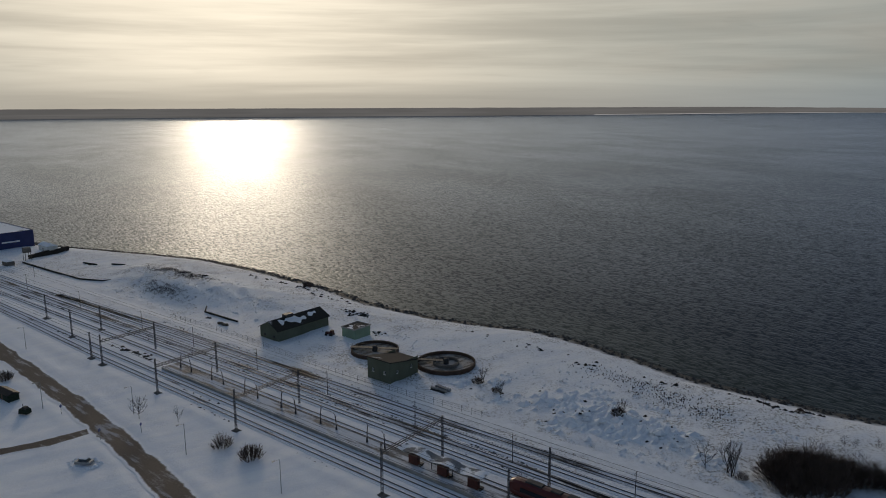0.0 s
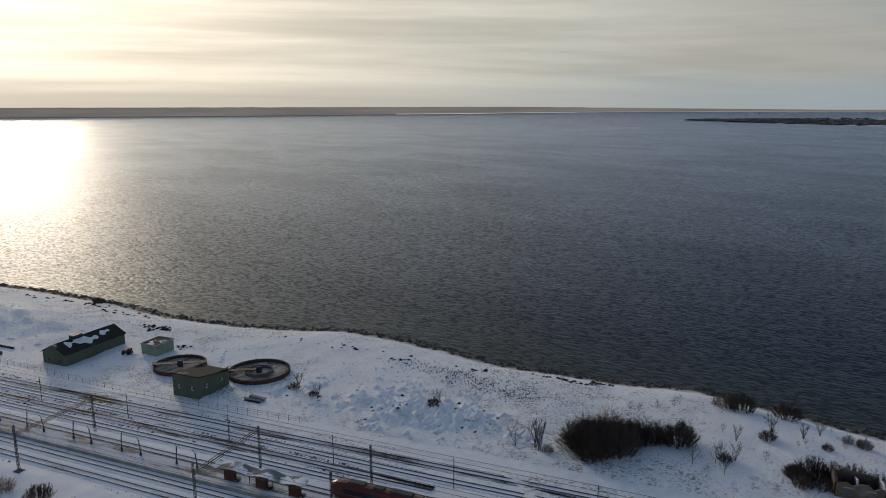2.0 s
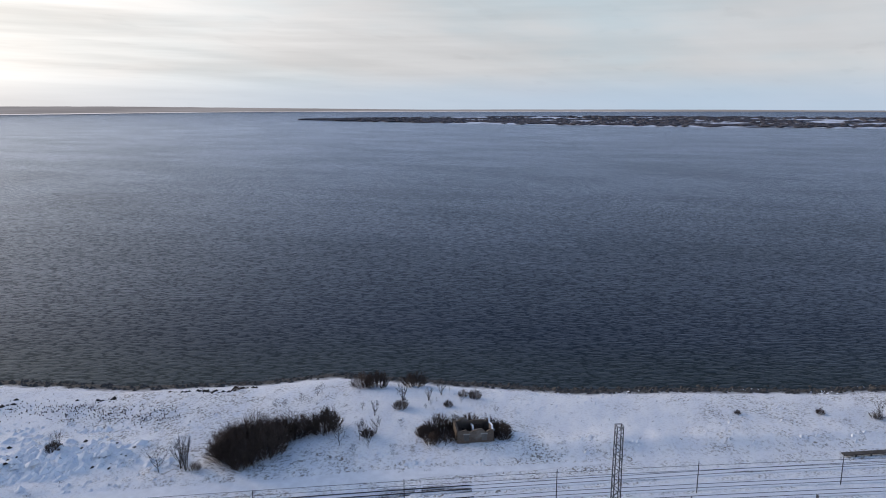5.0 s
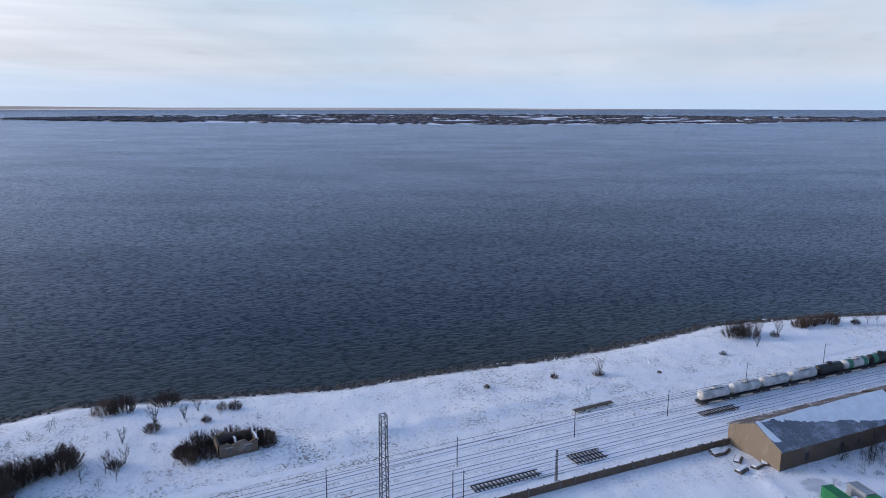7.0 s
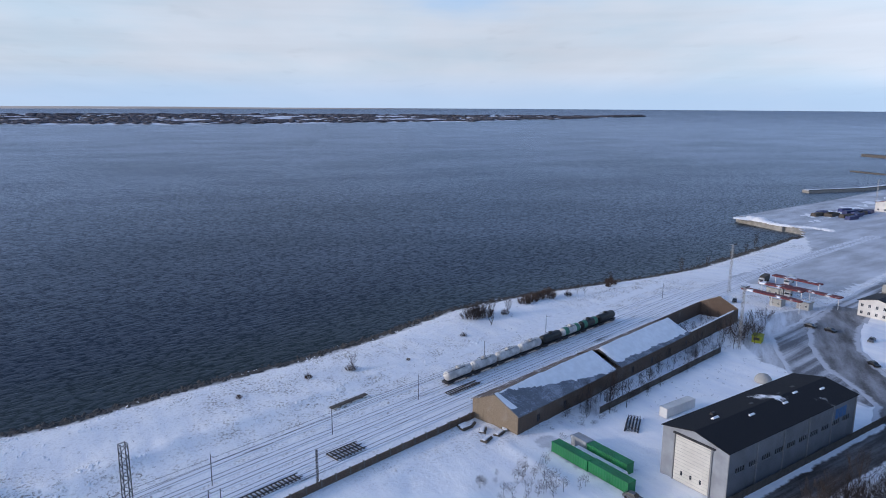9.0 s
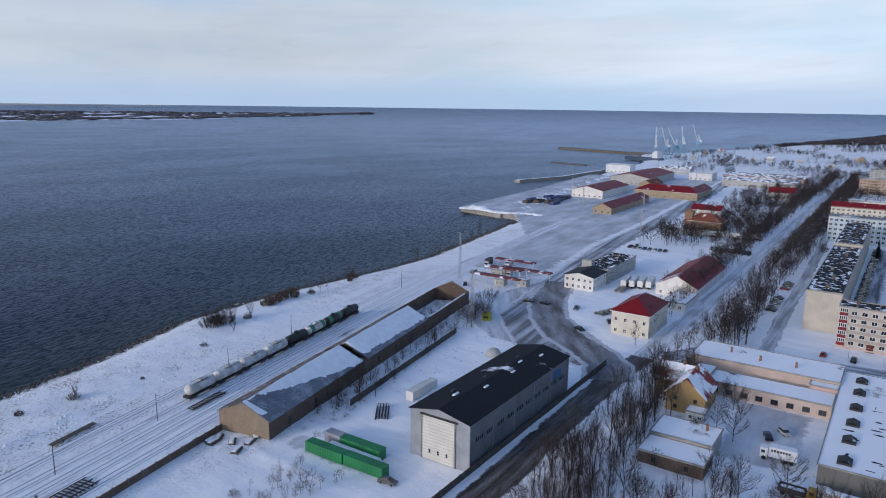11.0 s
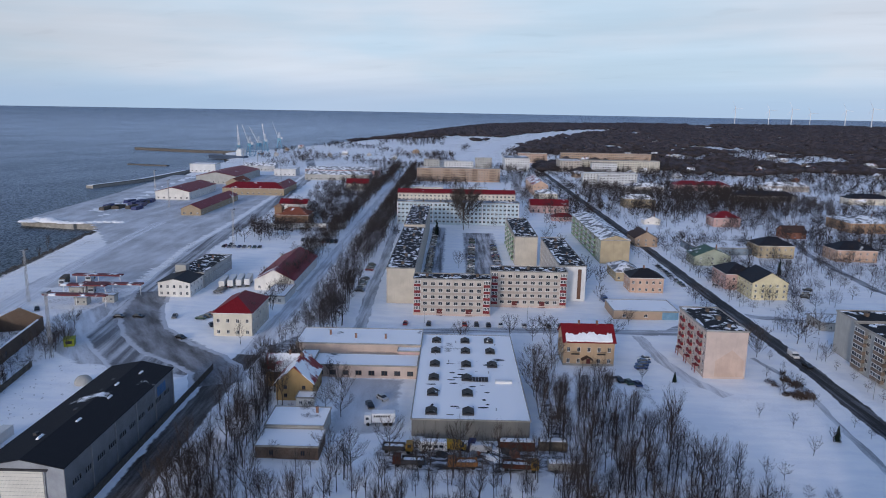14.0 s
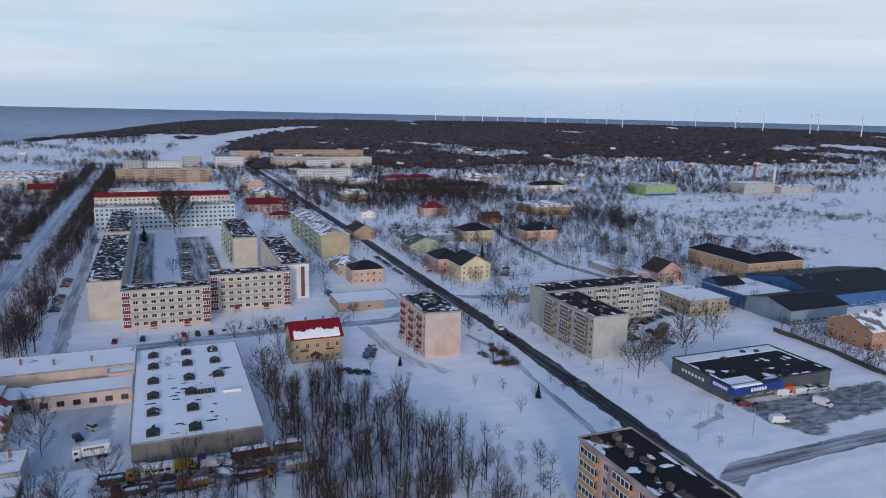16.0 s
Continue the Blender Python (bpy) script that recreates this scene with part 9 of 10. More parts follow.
def plant(kind, x, y, size=1.0, z=None):
    k = grow.randrange(len(TREES[kind]))
    name, label, cat = WORDS[kind]
    size *= grow.uniform(0.82, 1.18)
    z = ground_at(x, y) if z is None else z
    m = pose(x, y, z, 0, 0, grow.uniform(0, 360)) @ Matrix.Diagonal((size, size, size * grow.uniform(0.92, 1.08), 1))
    if (kind, k) not in MODELS:
        MODELS[kind, k] = first(name, TREES[kind][k](), label, cat, "bare " + kind + " plants")
        MODELS[kind, k].matrix_basis = m
        return MODELS[kind, k]
    ob = copy_thing(MODELS[kind, k], Matrix())
    ob.matrix_basis = m
    return ob


STANDS = {}
LEAN_TREES = {}


def lean_tree(kind, k):
    """A far tree with fewer twigs, as arrays of points and triangles."""
    if (kind, k) not in LEAN_TREES:
        rnd = random.Random(300 + k + 17 * len(kind))
        h, spread, limbs, n, low, thick = dict(
            tall=(13.0, 3.3, 9, 150, 0.25, 0.055), wide=(11.0, 4.8, 10, 160, 0.18, 0.055), tall_far=(13.0, 3.3, 5, 66, 0.22, 0.15), wide_far=(11.0, 4.7, 5, 70, 0.16, 0.155), thin=(12.0, 2.7, 11, 240, 0.30, 0.026), small=(5.0, 1.9, 6, 70, 0.2, 0.045),
            multi=(6.0, 2.4, 7, 70, 0.05, 0.07), bush=(2.6, 2.4, 4, 46, 0.01, 0.07), far=(10.5, 3.8, 2, 27, 0.10, 0.36))[kind]
        f = Form()
        bend = Vector((rnd.uniform(-0.05, 0.05) * h, rnd.uniform(-0.05, 0.05) * h, 0))
        f.spike((0, 0, -0.4), bend + Vector((0, 0, h * 0.92)), 0.03 + h * 0.011)
        heart, tall = bend * 0.6 + Vector((0, 0, h * (0.54 + 0.3 * low))), h * (0.46 - 0.3 * low)
        for j in range(limbs + n):
            t, up_ = j * 2.4 + rnd.uniform(-0.6, 0.6), rnd.uniform(-0.55, 1.0)
            flat_ = math.sqrt(max(0.0, 1 - up_ * up_))
            rim = heart + Vector((math.cos(t) * spread * flat_, math.sin(t) * spread * flat_, tall * up_)) * rnd.uniform(0.8, 1.05)
            root_u = min(0.7, max(low, rim.z / h - rnd.uniform(0.22, 0.42)))
            root = bend * root_u + Vector((0, 0, h * root_u))
            if j < limbs:
                f.spike(root, root.lerp(rim, 0.9), 0.02 + h * 0.004)
                continue
            u = rnd.uniform(0.25, 0.8)
            p, q = root.lerp(rim, u), root.lerp(rim, min(1.06, u + rnd.uniform(0.22, 0.45)))
            q += Vector((rnd.uniform(-1, 1), rnd.uniform(-1, 1), rnd.uniform(-0.6, 1))) * h * 0.028
            side = (q - p).cross(Vector((rnd.uniform(-1, 1), rnd.uniform(-1, 1), rnd.uniform(-1, 1)))).normalized() * thick
            f.blade(p, q, side)
        LEAN_TREES[kind, k] = (np.array(f.v), np.array(f.f))
    return LEAN_TREES[kind, k]


def stand(name, kind, x, y, size=1.0):
    """Adds one tree to a stand that is too large to count."""
    if math.hypot(x, y) > 430 and kind in ("tall", "wide"):
        kind += "_far"
    STANDS.setdefault(name, []).append((kind, grow.randrange(4), x, y, size * grow.uniform(0.82, 1.18), grow.uniform(0, 6.283)))


def stand_town(name, kind, a, b, size=1.0):
    stand(name, kind, *spot(town(a, b)), size)


def raise_stands(words):
    for name, trees in STANDS.items():
        zs = terrain([t[2] for t in trees], [t[3] for t in trees])[0]
        vs, fs, count = [], [], 0
        for (kind, k, x, y, size, turn), z in zip(trees, zs):
            v, f = lean_tree(kind, k)
            c, s = math.cos(turn) * size, math.sin(turn) * size
            vs.append(np.stack([x + v[:, 0] * c - v[:, 1] * s, y + v[:, 0] * s + v[:, 1] * c, z + v[:, 2] * size], 1))
            fs.append(f + count)
            count += len(v)
        me = bpy.data.meshes.new(name)
        me.from_pydata(np.concatenate(vs).tolist(), [], np.concatenate(fs).tolist())
        me.materials.append(M["stand_twig"])
        ob = new(name, me)
        tagged(ob, words[name], "trees", kind="stuff")


def plant_town(kind, a, b, size=1.0):
    x, y = spot(town(a, b))
    return plant(kind, x, y, size, 0.0 if a < 900 else None)


def plant_rail(kind, s, v, size=1.0):
    x, y = spot(railway(s, v))
    return plant(kind, x, y, size)


# single trees and bushes by the line and the shore
for kind, s, v, size in (("wide", -178, -32.6, 0.55), ("small", -168, -27.2, 0.9), ("bush", -147, -28, 1.5), ("bush", -136, -27.6, 1.7), ("bush", -237, -44, 1.3), ("bush", -242, -46, 1.2),
                         ("bush", -120, 43, 1.0), ("multi", -119, 44, 0.8), ("multi", -110, 40.3, 0.95), ("bush", -112, 41, 0.7), ("multi", -75, 46, 0.8), ("bush", -76, 46, 0.8), ("bush", -256, 94, 0.9),
                         ("small", -255, 95, 0.8), ("small", -49, 33.7, 1.3), ("multi", -44.5, 35, 1.55), ("multi", -43, 34, 1.6), ("bush", -41, 34, 0.8),
                         ("small", -4, 44.3, 1.2), ("multi", 0, 47, 0.9), ("small", -9, 42, 1.0), ("small", -2, 39, 1.0), ("multi", 8, 64.6, 1.0), ("multi", 19, 70, 1.0), ("bush", 28, 67, 1.0), ("bush", 25, 69, 0.9),
                         ("bush", 1, 79.4, 1.7), ("bush", -3, 80, 1.6), ("bush", 12, 80.7, 1.7), ("multi", 15, 82, 0.9), ("small", -38, 83, 0.8), ("bush", -39, 82.5, 0.6), ("small", -48, 80, 0.7),
                         ("multi", 133, 45.5, 0.85), ("bush", 132, 45, 0.8), ("bush", 204, 54, 2.2), ("bush", 199, 55, 1.9), ("multi", 207, 52, 1.0), ("multi", 215, 50, 0.9), ("bush", 212, 49, 0.9),
                         ("multi", 198, 44, 0.7), ("bush", 236, 54, 1.6), ("bush", 241, 54, 1.7), ("bush", 246, 53, 1.6), ("bush", 231, 54, 1.4), ("small", 252, 47, 1.0), ("small", 258, 46, 1.0), ("small", 262, 45, 1.0), ("bush", 254, 48, 0.8),
                         ("multi", 288, 48, 1.0), ("bush", 288, 48, 1.3), ("bush", 281, 45, 0.7), ("bush", 181, 42.5, 0.5), ("bush", 118, 48, 0.5), ("bush", 150, 38, 0.4), ("bush", 96, 50, 0.45),
                         ("bush", 13, 44, 1.3), ("bush", 15, 42, 1.2), ("bush", 21, 46.5, 1.1), ("bush", 27, 46, 1.2), ("bush", 31, 43, 1.1), ("bush", 25, 42, 1.1), ("bush", 12, 47, 0.7),
                         ("bush", 16, 47.5, 1.5), ("bush", 20, 48.5, 1.4), ("bush", 24, 48, 1.4), ("bush", 29, 48, 1.1), ("multi", -3, 46, 0.8), ("bush", -2, 46, 0.8), ("multi", 0, 58, 0.8), ("bush", 7, 62, 0.9),
                         ("multi", 15, 66, 0.8), ("bush", 20, 62, 0.7)):
    plant_rail(kind, s, v, size)
# the big dark thicket, with a lone round crown at its end
for s, v, k in ((-34, 37.5, 1.25), (-31, 39, 1.45), (-34, 41.5, 1.5), (-30, 43, 1.45), (-26, 40.5, 1.35), (-27, 45, 1.45), (-23, 46.5, 1.3), (-20.5, 49, 1.2), (-17.5, 50.5, 1.05),
                (-12.5, 51, 1.4), (-24, 49, 1.15), (-29, 47, 1.35), (-31, 35, 0.9)):
    plant_rail("thicket", s, v, 1.02 * k)
for _ in range(46):
    stand("shore_scrub", grow.choice(("small", "bush", "multi")), *spot(railway(grow.uniform(-30, 32), grow.uniform(30, 78))), grow.uniform(0.25, 0.6))
for _ in range(60):
    stand("shore_scrub", "bush", *spot(railway(grow.uniform(-320, 250), grow.choice((grow.uniform(27, 32), grow.uniform(36, 75))))), grow.uniform(0.14, 0.34))
for _ in range(420):
    stand("shore_scrub", "bush", *spot(railway(grow.gauss(-308, 12), grow.gauss(58, 3.5))), grow.uniform(0.25, 0.5))
for _ in range(240):
    stand("shore_scrub", "bush", *spot(railway(grow.gauss(-290, 9), grow.gauss(41, 2.5))), grow.uniform(0.25, 0.5))
for _ in range(900):
    stand("shore_scrub", "bush", *spot(railway(grow.uniform(-330, 260), 27 + 50 * grow.random() ** 1.3)), grow.uniform(0.08, 0.24))

# along the streets
for a in np.arange(226, 1000, 5.5):
    for b in (57.5, 73.5):
        if a < 310 and b > 70 and grow.random() < 0.6 or grow.random() < 0.06:
            continue
        stand_town("street_trees", "tall", a + grow.uniform(-1.5, 1.5), b + grow.uniform(-0.8, 0.8), 0.85 if b > 60 else 0.58)
for a in np.arange(312, 1010, 6.0):
    for b in (79.0, 53.5):
        stand_town("street_trees", "tall", a + grow.uniform(-2.5, 2.5), b + grow.uniform(-2, 2), grow.uniform(0.72, 0.98))
for a in np.arange(236, 900, 5.5):
    for b in (54.0, 50.0, 45.0):
        if grow.random() < (0.85 if 232 < a < 310 or 380 < a else 0.4):
            stand_town("street_trees", grow.choice(("tall", "wide")), a + grow.uniform(-2, 2), b + grow.uniform(-2, 2), 0.72 if b > 47 else 0.9)
for a in np.arange(126, 950, 8.5):
    for b in (-108.5, -127.5):
        if grow.random() < 0.85:
            stand_town("street_trees", "small" if a < 240 else "wide", a + grow.uniform(-1, 1), b + grow.uniform(-1, 1), 0.75 if a < 240 else 0.72)
for _ in range(22):
    stand_town("street_trees", "tall", grow.uniform(236, 304), grow.uniform(41, 52), grow.uniform(0.9, 1.25))
# the wood in front of the hall and beside the red-roofed house
def in_wood(a, b):
    return not (b < -52 and a > 172 or (a > 196 and b < -36) or (b < -60 and a > 150))


for j in range(310):
    a, b = grow.uniform(112, 204), grow.uniform(-68, -24)
    if in_wood(a, b):
        if j % 7 < 2:
            plant_town("thin", a, b, grow.uniform(0.65, 1.05))
        else:
            stand_town("copse_trees", "thin", a, b, grow.uniform(0.6, 1.0))
for j in range(150):
    a, b = grow.uniform(104, 146), grow.uniform(-28, 36)
    if j % 5 == 0:
        plant_town("thin", a, b, grow.uniform(0.6, 0.95))
    else:
        stand_town("copse_trees", "thin", a, b, grow.uniform(0.5, 0.9))
for _ in range(40):
    stand_town("copse_trees", grow.choice(("small", "multi")), grow.uniform(108, 152), grow.uniform(-84, -58), grow.uniform(0.6, 1.2))
for _ in range(60):
    stand_town("copse_trees", "bush", grow.uniform(110, 200), grow.uniform(-64, -24), grow.uniform(0.4, 0.9))
for a, b, k in ((152, -3, 0.9), (150, 4, 0.85), (148, -12, 0.9), (155, 14, 0.85), (147, 22, 0.9), (150, 28, 0.8), (146, -18, 0.9), (158, 24, 0.6), (192, -25, 1.0), (184, -27, 0.9), (204, -26, 1.0),
                (214, -28, 0.9), (239, -4, 0.8), (246, -22, 0.9), (243, -30, 0.9), (250, -35, 0.8), (240, -36, 0.8), (215, -33, 0.9)):
    plant_town("wide", a, b, k)
# brush under the copse and weeds on the waste ground
for _ in range(260):
    stand_town("copse_trees", "bush", grow.uniform(112, 198), grow.uniform(-66, -26), grow.uniform(0.2, 0.5))
for _ in range(220):
    stand_town("copse_trees", "bush", grow.uniform(104, 210), grow.uniform(44, 62), grow.uniform(0.2, 0.45))
for _ in range(160):
    stand_town("copse_trees", "bush", grow.uniform(140, 215), grow.uniform(92, 124), grow.uniform(0.08, 0.22))
for _ in range(120):
    stand("copse_trees", "bush", *spot(railway(grow.uniform(140, 262), grow.uniform(-31, -22))), grow.uniform(0.2, 0.5))
# between the near street and the sheds
for j in range(150):
    a, b = grow.uniform(104, 212), grow.uniform(46, 61.5)
    if j % 3 == 0:
        plant_town("tall" if grow.random() < 0.6 else "thin", a, b, grow.uniform(0.6, 0.95))
    else:
        stand_town("copse_trees", "thin", a, b, grow.uniform(0.5, 0.9))
for _ in range(18):
    plant_town("tall", grow.uniform(104, 150), grow.uniform(34, 56), grow.uniform(0.6, 0.9))
for _ in range(30):
    stand_town("copse_trees", "multi", grow.uniform(104, 156), grow.uniform(34, 60), grow.uniform(0.6, 1.0))
for _ in range(26):
    stand_town("copse_trees", "thin", grow.uniform(164, 206), grow.choice((grow.uniform(35, 38), grow.uniform(50, 56))), grow.uniform(0.4, 0.7))
for a, b in ((176, 29), (180, 34), (190, 30), (196, 33), (208, 52), (214, 56), (196, 53), (172, 50)):
    plant_town("wide", a, b, 0.65)
# behind the ruined warehouse
for _ in range(90):
    stand("copse_trees", grow.choice(("thin", "small", "multi")), *spot(railway(grow.uniform(150, 240), grow.uniform(-31, -22.0))), grow.uniform(0.4, 0.75))
for s, v in ((242, -27), (246, -25), (250, -30), (254, -24), (238, -32), (266, -28), (269, -31)):
    plant_rail("wide", s, v, 0.6)
for _ in range(40):
    stand("copse_trees", "small", *spot(railway(grow.uniform(232, 268), grow.uniform(-17, -8))), grow.uniform(0.5, 0.9))
for _ in range(50):
    stand_town("copse_trees", "small", grow.uniform(86, 106), grow.uniform(96, 112), grow.uniform(0.4, 0.8))
# courts and gardens
plant_town("great", 480, -8, 1.0)
for a, b, k in ((360, -4, 0.7), (372, -8, 0.7), (300, 45, 0.8), (316, 47, 0.7), (420, 44, 0.8), (350, 46, 0.7), (333, -66, 0.8), (325, -71, 0.9), (300, -66, 0.7), (262, -96, 0.7), (236, -108, 0.9), (231, -106, 0.9), (239, -104, 0.8),
                (246, -127, 1.0), (248, -131, 0.9), (258, -141, 0.9), (178, -150, 0.9), (186, -152, 0.8), (172, -139, 1.0), (184, -168, 1.0), (190, -172, 1.0), (200, -180, 1.2), (194, -190, 1.2), (204, -195, 1.0), (228, -128, 0.7),
                (265, -70, 0.6), (246, -60, 0.7), (350, -68, 0.8), (300, -108, 0.7), (420, -66, 0.9), (440, -60, 0.8), (290, -8 + 60, 0.7)):
    plant_town("wide", a, b, k)
for a, b in ((206, -60), (198, -99), (175, -92), (182, -86), (168, -99), (205, -103), (190, -105), (160, -90), (212, -101), (150, -74), (145, -66), (155, -70)):
    plant_town("small", a, b, 0.9)
for _ in range(16):
    plant_town(grow.choice(("multi", "bush")), grow.uniform(194, 216), grow.uniform(-108, -99), grow.uniform(0.5, 0.9))
for lo, hi, left, right, n, kinds_, size in (
        (290, 520, -330, -130, 560, ("wide", "tall", "small", "wide"), 0.85), (545, 735, -330, -128, 640, ("tall", "tall", "wide"), 0.95),
        (520, 640, -420, -230, 150, ("tall", "wide"), 0.8), (440, 740, 78, 128, 420, ("tall", "wide"), 0.95),
        (300, 440, 74, 84, 40, ("tall", "wide"), 0.8), (430, 1000, 40, 50, 230, ("tall", "wide"), 0.85), (500, 1050, -112, -55, 170, ("wide", "tall"), 0.85), (515, 560, -45, 40, 60, ("wide", "bush"), 0.8),
        (600, 800, -45, 42, 130, ("wide", "tall", "bush"), 0.8), (380, 520, -480, -330, 170, ("bush", "small", "bush", "multi"), 0.9), (240, 330, -330, -205, 90, ("wide", "tall"), 0.75),
        (850, 1150, -330, -125, 260, ("tall", "wide"), 0.85), (740, 1000, 60, 120, 200, ("tall", "wide"), 0.85), (600, 760, -620, -330, 200, ("bush", "bush", "small", "tall"), 0.8),
        (560, 700, -760, -560, 160, ("bush", "bush", "multi"), 1.0), (200, 300, -330, -260, 90, ("bush", "multi", "small"), 0.9)):
    thick = [(grow.uniform(lo, hi), grow.uniform(left, right)) for _ in range(max(4, n // 9))]
    for j in range(int(n * 1.35)):
        a, b = thick[j % len(thick)]
        a, b = a + grow.gauss(0, 17), b + grow.gauss(0, 15)
        if left - 6 < b < right + 6:
            stand_town("garden_trees", grow.choice(kinds_), a, b, size * grow.uniform(0.7, 1.1))
for (a0, b0), (a1, b1), n, wide_, kinds_ in (
        ((488, -519), (412, -543), 150, 9, ("bush", "multi", "bush")), ((376, -352), (353, -397), 60, 5, ("bush", "bush")), ((330, -367), (309, -388), 50, 5, ("bush", "bush")),
        ((482, -385), (392, -383), 130, 10, ("multi", "bush", "small")), ((470, -440), (430, -500), 70, 6, ("bush", "multi")), ((700, -560), (560, -760), 220, 16, ("bush", "multi", "tall")),
        ((640, -430), (600, -600), 160, 12, ("bush", "multi", "wide")), ((520, -330), (430, -340), 110, 14, ("wide", "tall", "multi")), ((350, -330), (300, -345), 60, 8, ("wide", "bush")),
        ((780, -520), (700, -990), 260, 22, ("tall", "wide", "bush")), ((340, -470), (300, -520), 40, 8, ("bush", "bush")), ((560, -470), (520, -640), 60, 14, ("bush", "bush"))):
    for _ in range(n):
        u = grow.random()
        stand_town("garden_trees", grow.choice(kinds_), a0 + (a1 - a0) * u + grow.gauss(0, wide_), b0 + (b1 - b0) * u + grow.gauss(0, wide_), grow.uniform(0.6, 1.1))
hedges = [(grow.uniform(310, 700), grow.uniform(-820, -400)) for _ in range(34)]
for j in range(420):
    a, b = hedges[j % 34]
    u = grow.gauss(0, 14)
    stand_town("garden_trees", grow.choice(("bush", "bush", "multi")), a - 0.35 * u + grow.gauss(0, 3), b + u, grow.uniform(0.6, 1.1))
for _ in range(60):
    stand_town("street_trees", "tall", grow.uniform(306, 560), grow.uniform(42, 52), grow.uniform(0.62, 0.85))
    stand_town("street_trees", "tall", grow.uniform(306, 560), grow.uniform(74, 82), grow.uniform(0.7, 0.95))
for lo, hi, left, right, n in ((550, 760, -330, -60, 420), (690, 1000, -640, -140, 520), (330, 520, -330, -200, 120), (600, 700, -700, -420, 120)):
    for _ in range(n):
        stand_town("garden_trees", grow.choice(("tall", "tall", "wide")), grow.uniform(lo, hi), grow.uniform(left, right), grow.uniform(0.7, 1.05))
for _ in range(10):
    plant_town("wide", grow.uniform(212, 232), grow.uniform(130, 140), 0.55)
for a, b in ((296, 214), (320, 216), (345, 218), (368, 224), (390, 232), (405, 240)):
    plant_town("multi", a, b, 1.0)

rnd = random.Random(91)
pts = [(rnd.uniform(640, 1500), rnd.uniform(-1500, 40)) for _ in range(12500)]
pts += [(rnd.uniform(960, 1900), rnd.uniform(20, 330)) for _ in range(2600)]
pa, pb = np.array(pts).T
patch = value_noise(pa / 70, pb / 60, 22) + 0.5 * value_noise(pa / 26, pb / 22, 23)
px, py = pa * math.cos(w) - pb * math.sin(w), pa * math.sin(w) + pb * math.cos(w)
pz, pd = terrain(px, py)
open_road = to_line(px, py, [p for n, p in ROAD_LINES if n == "second_street"][0])
upland = to_line(px, py, [p for n, p in ROAD_LINES if n == "upland_road"][0])
keep = (pd > 30) & (patch > np.interp(pa, [640, 900, 1400], [0.12, -0.08, -0.25])) & (open_road > 14) & (upland > 40)
keep &= (pb < 20) | (patch > -0.05)
for x, y in zip(px[keep], py[keep]):
    stand("suburban_trees", "far", x, y, rnd.uniform(0.6, 1.1))
for _ in range(46):
    u = grow.random()
    stand_town("copse_trees", grow.choice(("bush", "bush", "multi")), 194 - 50 * u, -224 + 5 * u + grow.gauss(0, 1.2), grow.uniform(0.5, 1.0))
for u in np.linspace(0, 1, 12):
    plant_town("wide", 196 - 50 * u, -225 + 5 * u + grow.gauss(0, 1.0), grow.uniform(0.5, 0.75))
for a, b in ((192, -166), (196, -160), (190, -162), (186, -160), (176, -144), (180, -141)):
    plant_town("wide", a, b, grow.uniform(0.7, 0.95))
for s_, v_ in ((12, 45), (31, 41), (31.5, 45), (17, 46), (22, 47), (13.5, 40), (18, 41), (24, 44)):
    plant_rail("bush", s_, v_, grow.uniform(0.8, 1.2))
M["stand_twig"] = plain("stand_twigs", (0.046, 0.038, 0.037), 0.95, 0, 0.3, 0.4)
raise_stands(dict(copse_trees="slender bare trees and saplings in the copses", suburban_trees="bare trees among the suburban gardens", street_trees="bare trees lining the snowy streets", garden_trees="bare trees among the gardens and yards", shore_scrub="low brown scrub and dead stalks in the snow"))

# two dark firs
def fir(a, b, h):
    t = thing("fir_tree", town(a, b), "dark green fir tree dusted with snow", "fir tree", "firs")
    part("trunk", Form().tube((0, 0, -0.3), (0, 0, h), 0.22, 0.03, 6), M["bark"], t)
    f = Form()
    r_ = random.Random(int(a))
    for _ in range(420):
        u = r_.random() ** 0.8
        t0 = r_.uniform(0, 6.283)
        reach = h * 0.24 * (1 - u) * r_.uniform(0.75, 1.1) + 0.15
        p = Vector((0, 0, h * (0.08 + 0.9 * u)))
        f.spike(p, p + Vector((math.cos(t0) * reach, math.sin(t0) * reach, -reach * 0.28)), 0.16)
    part("crown", f, M["needle"], t)


for a, b, h in ((452, 10, 12), (168, -100, 4.5), (356, -170, 9), (690, -300, 12), (700, -306, 11), (520, -330, 8), (206, -70, 3.5)):
    fir(a, b, h)

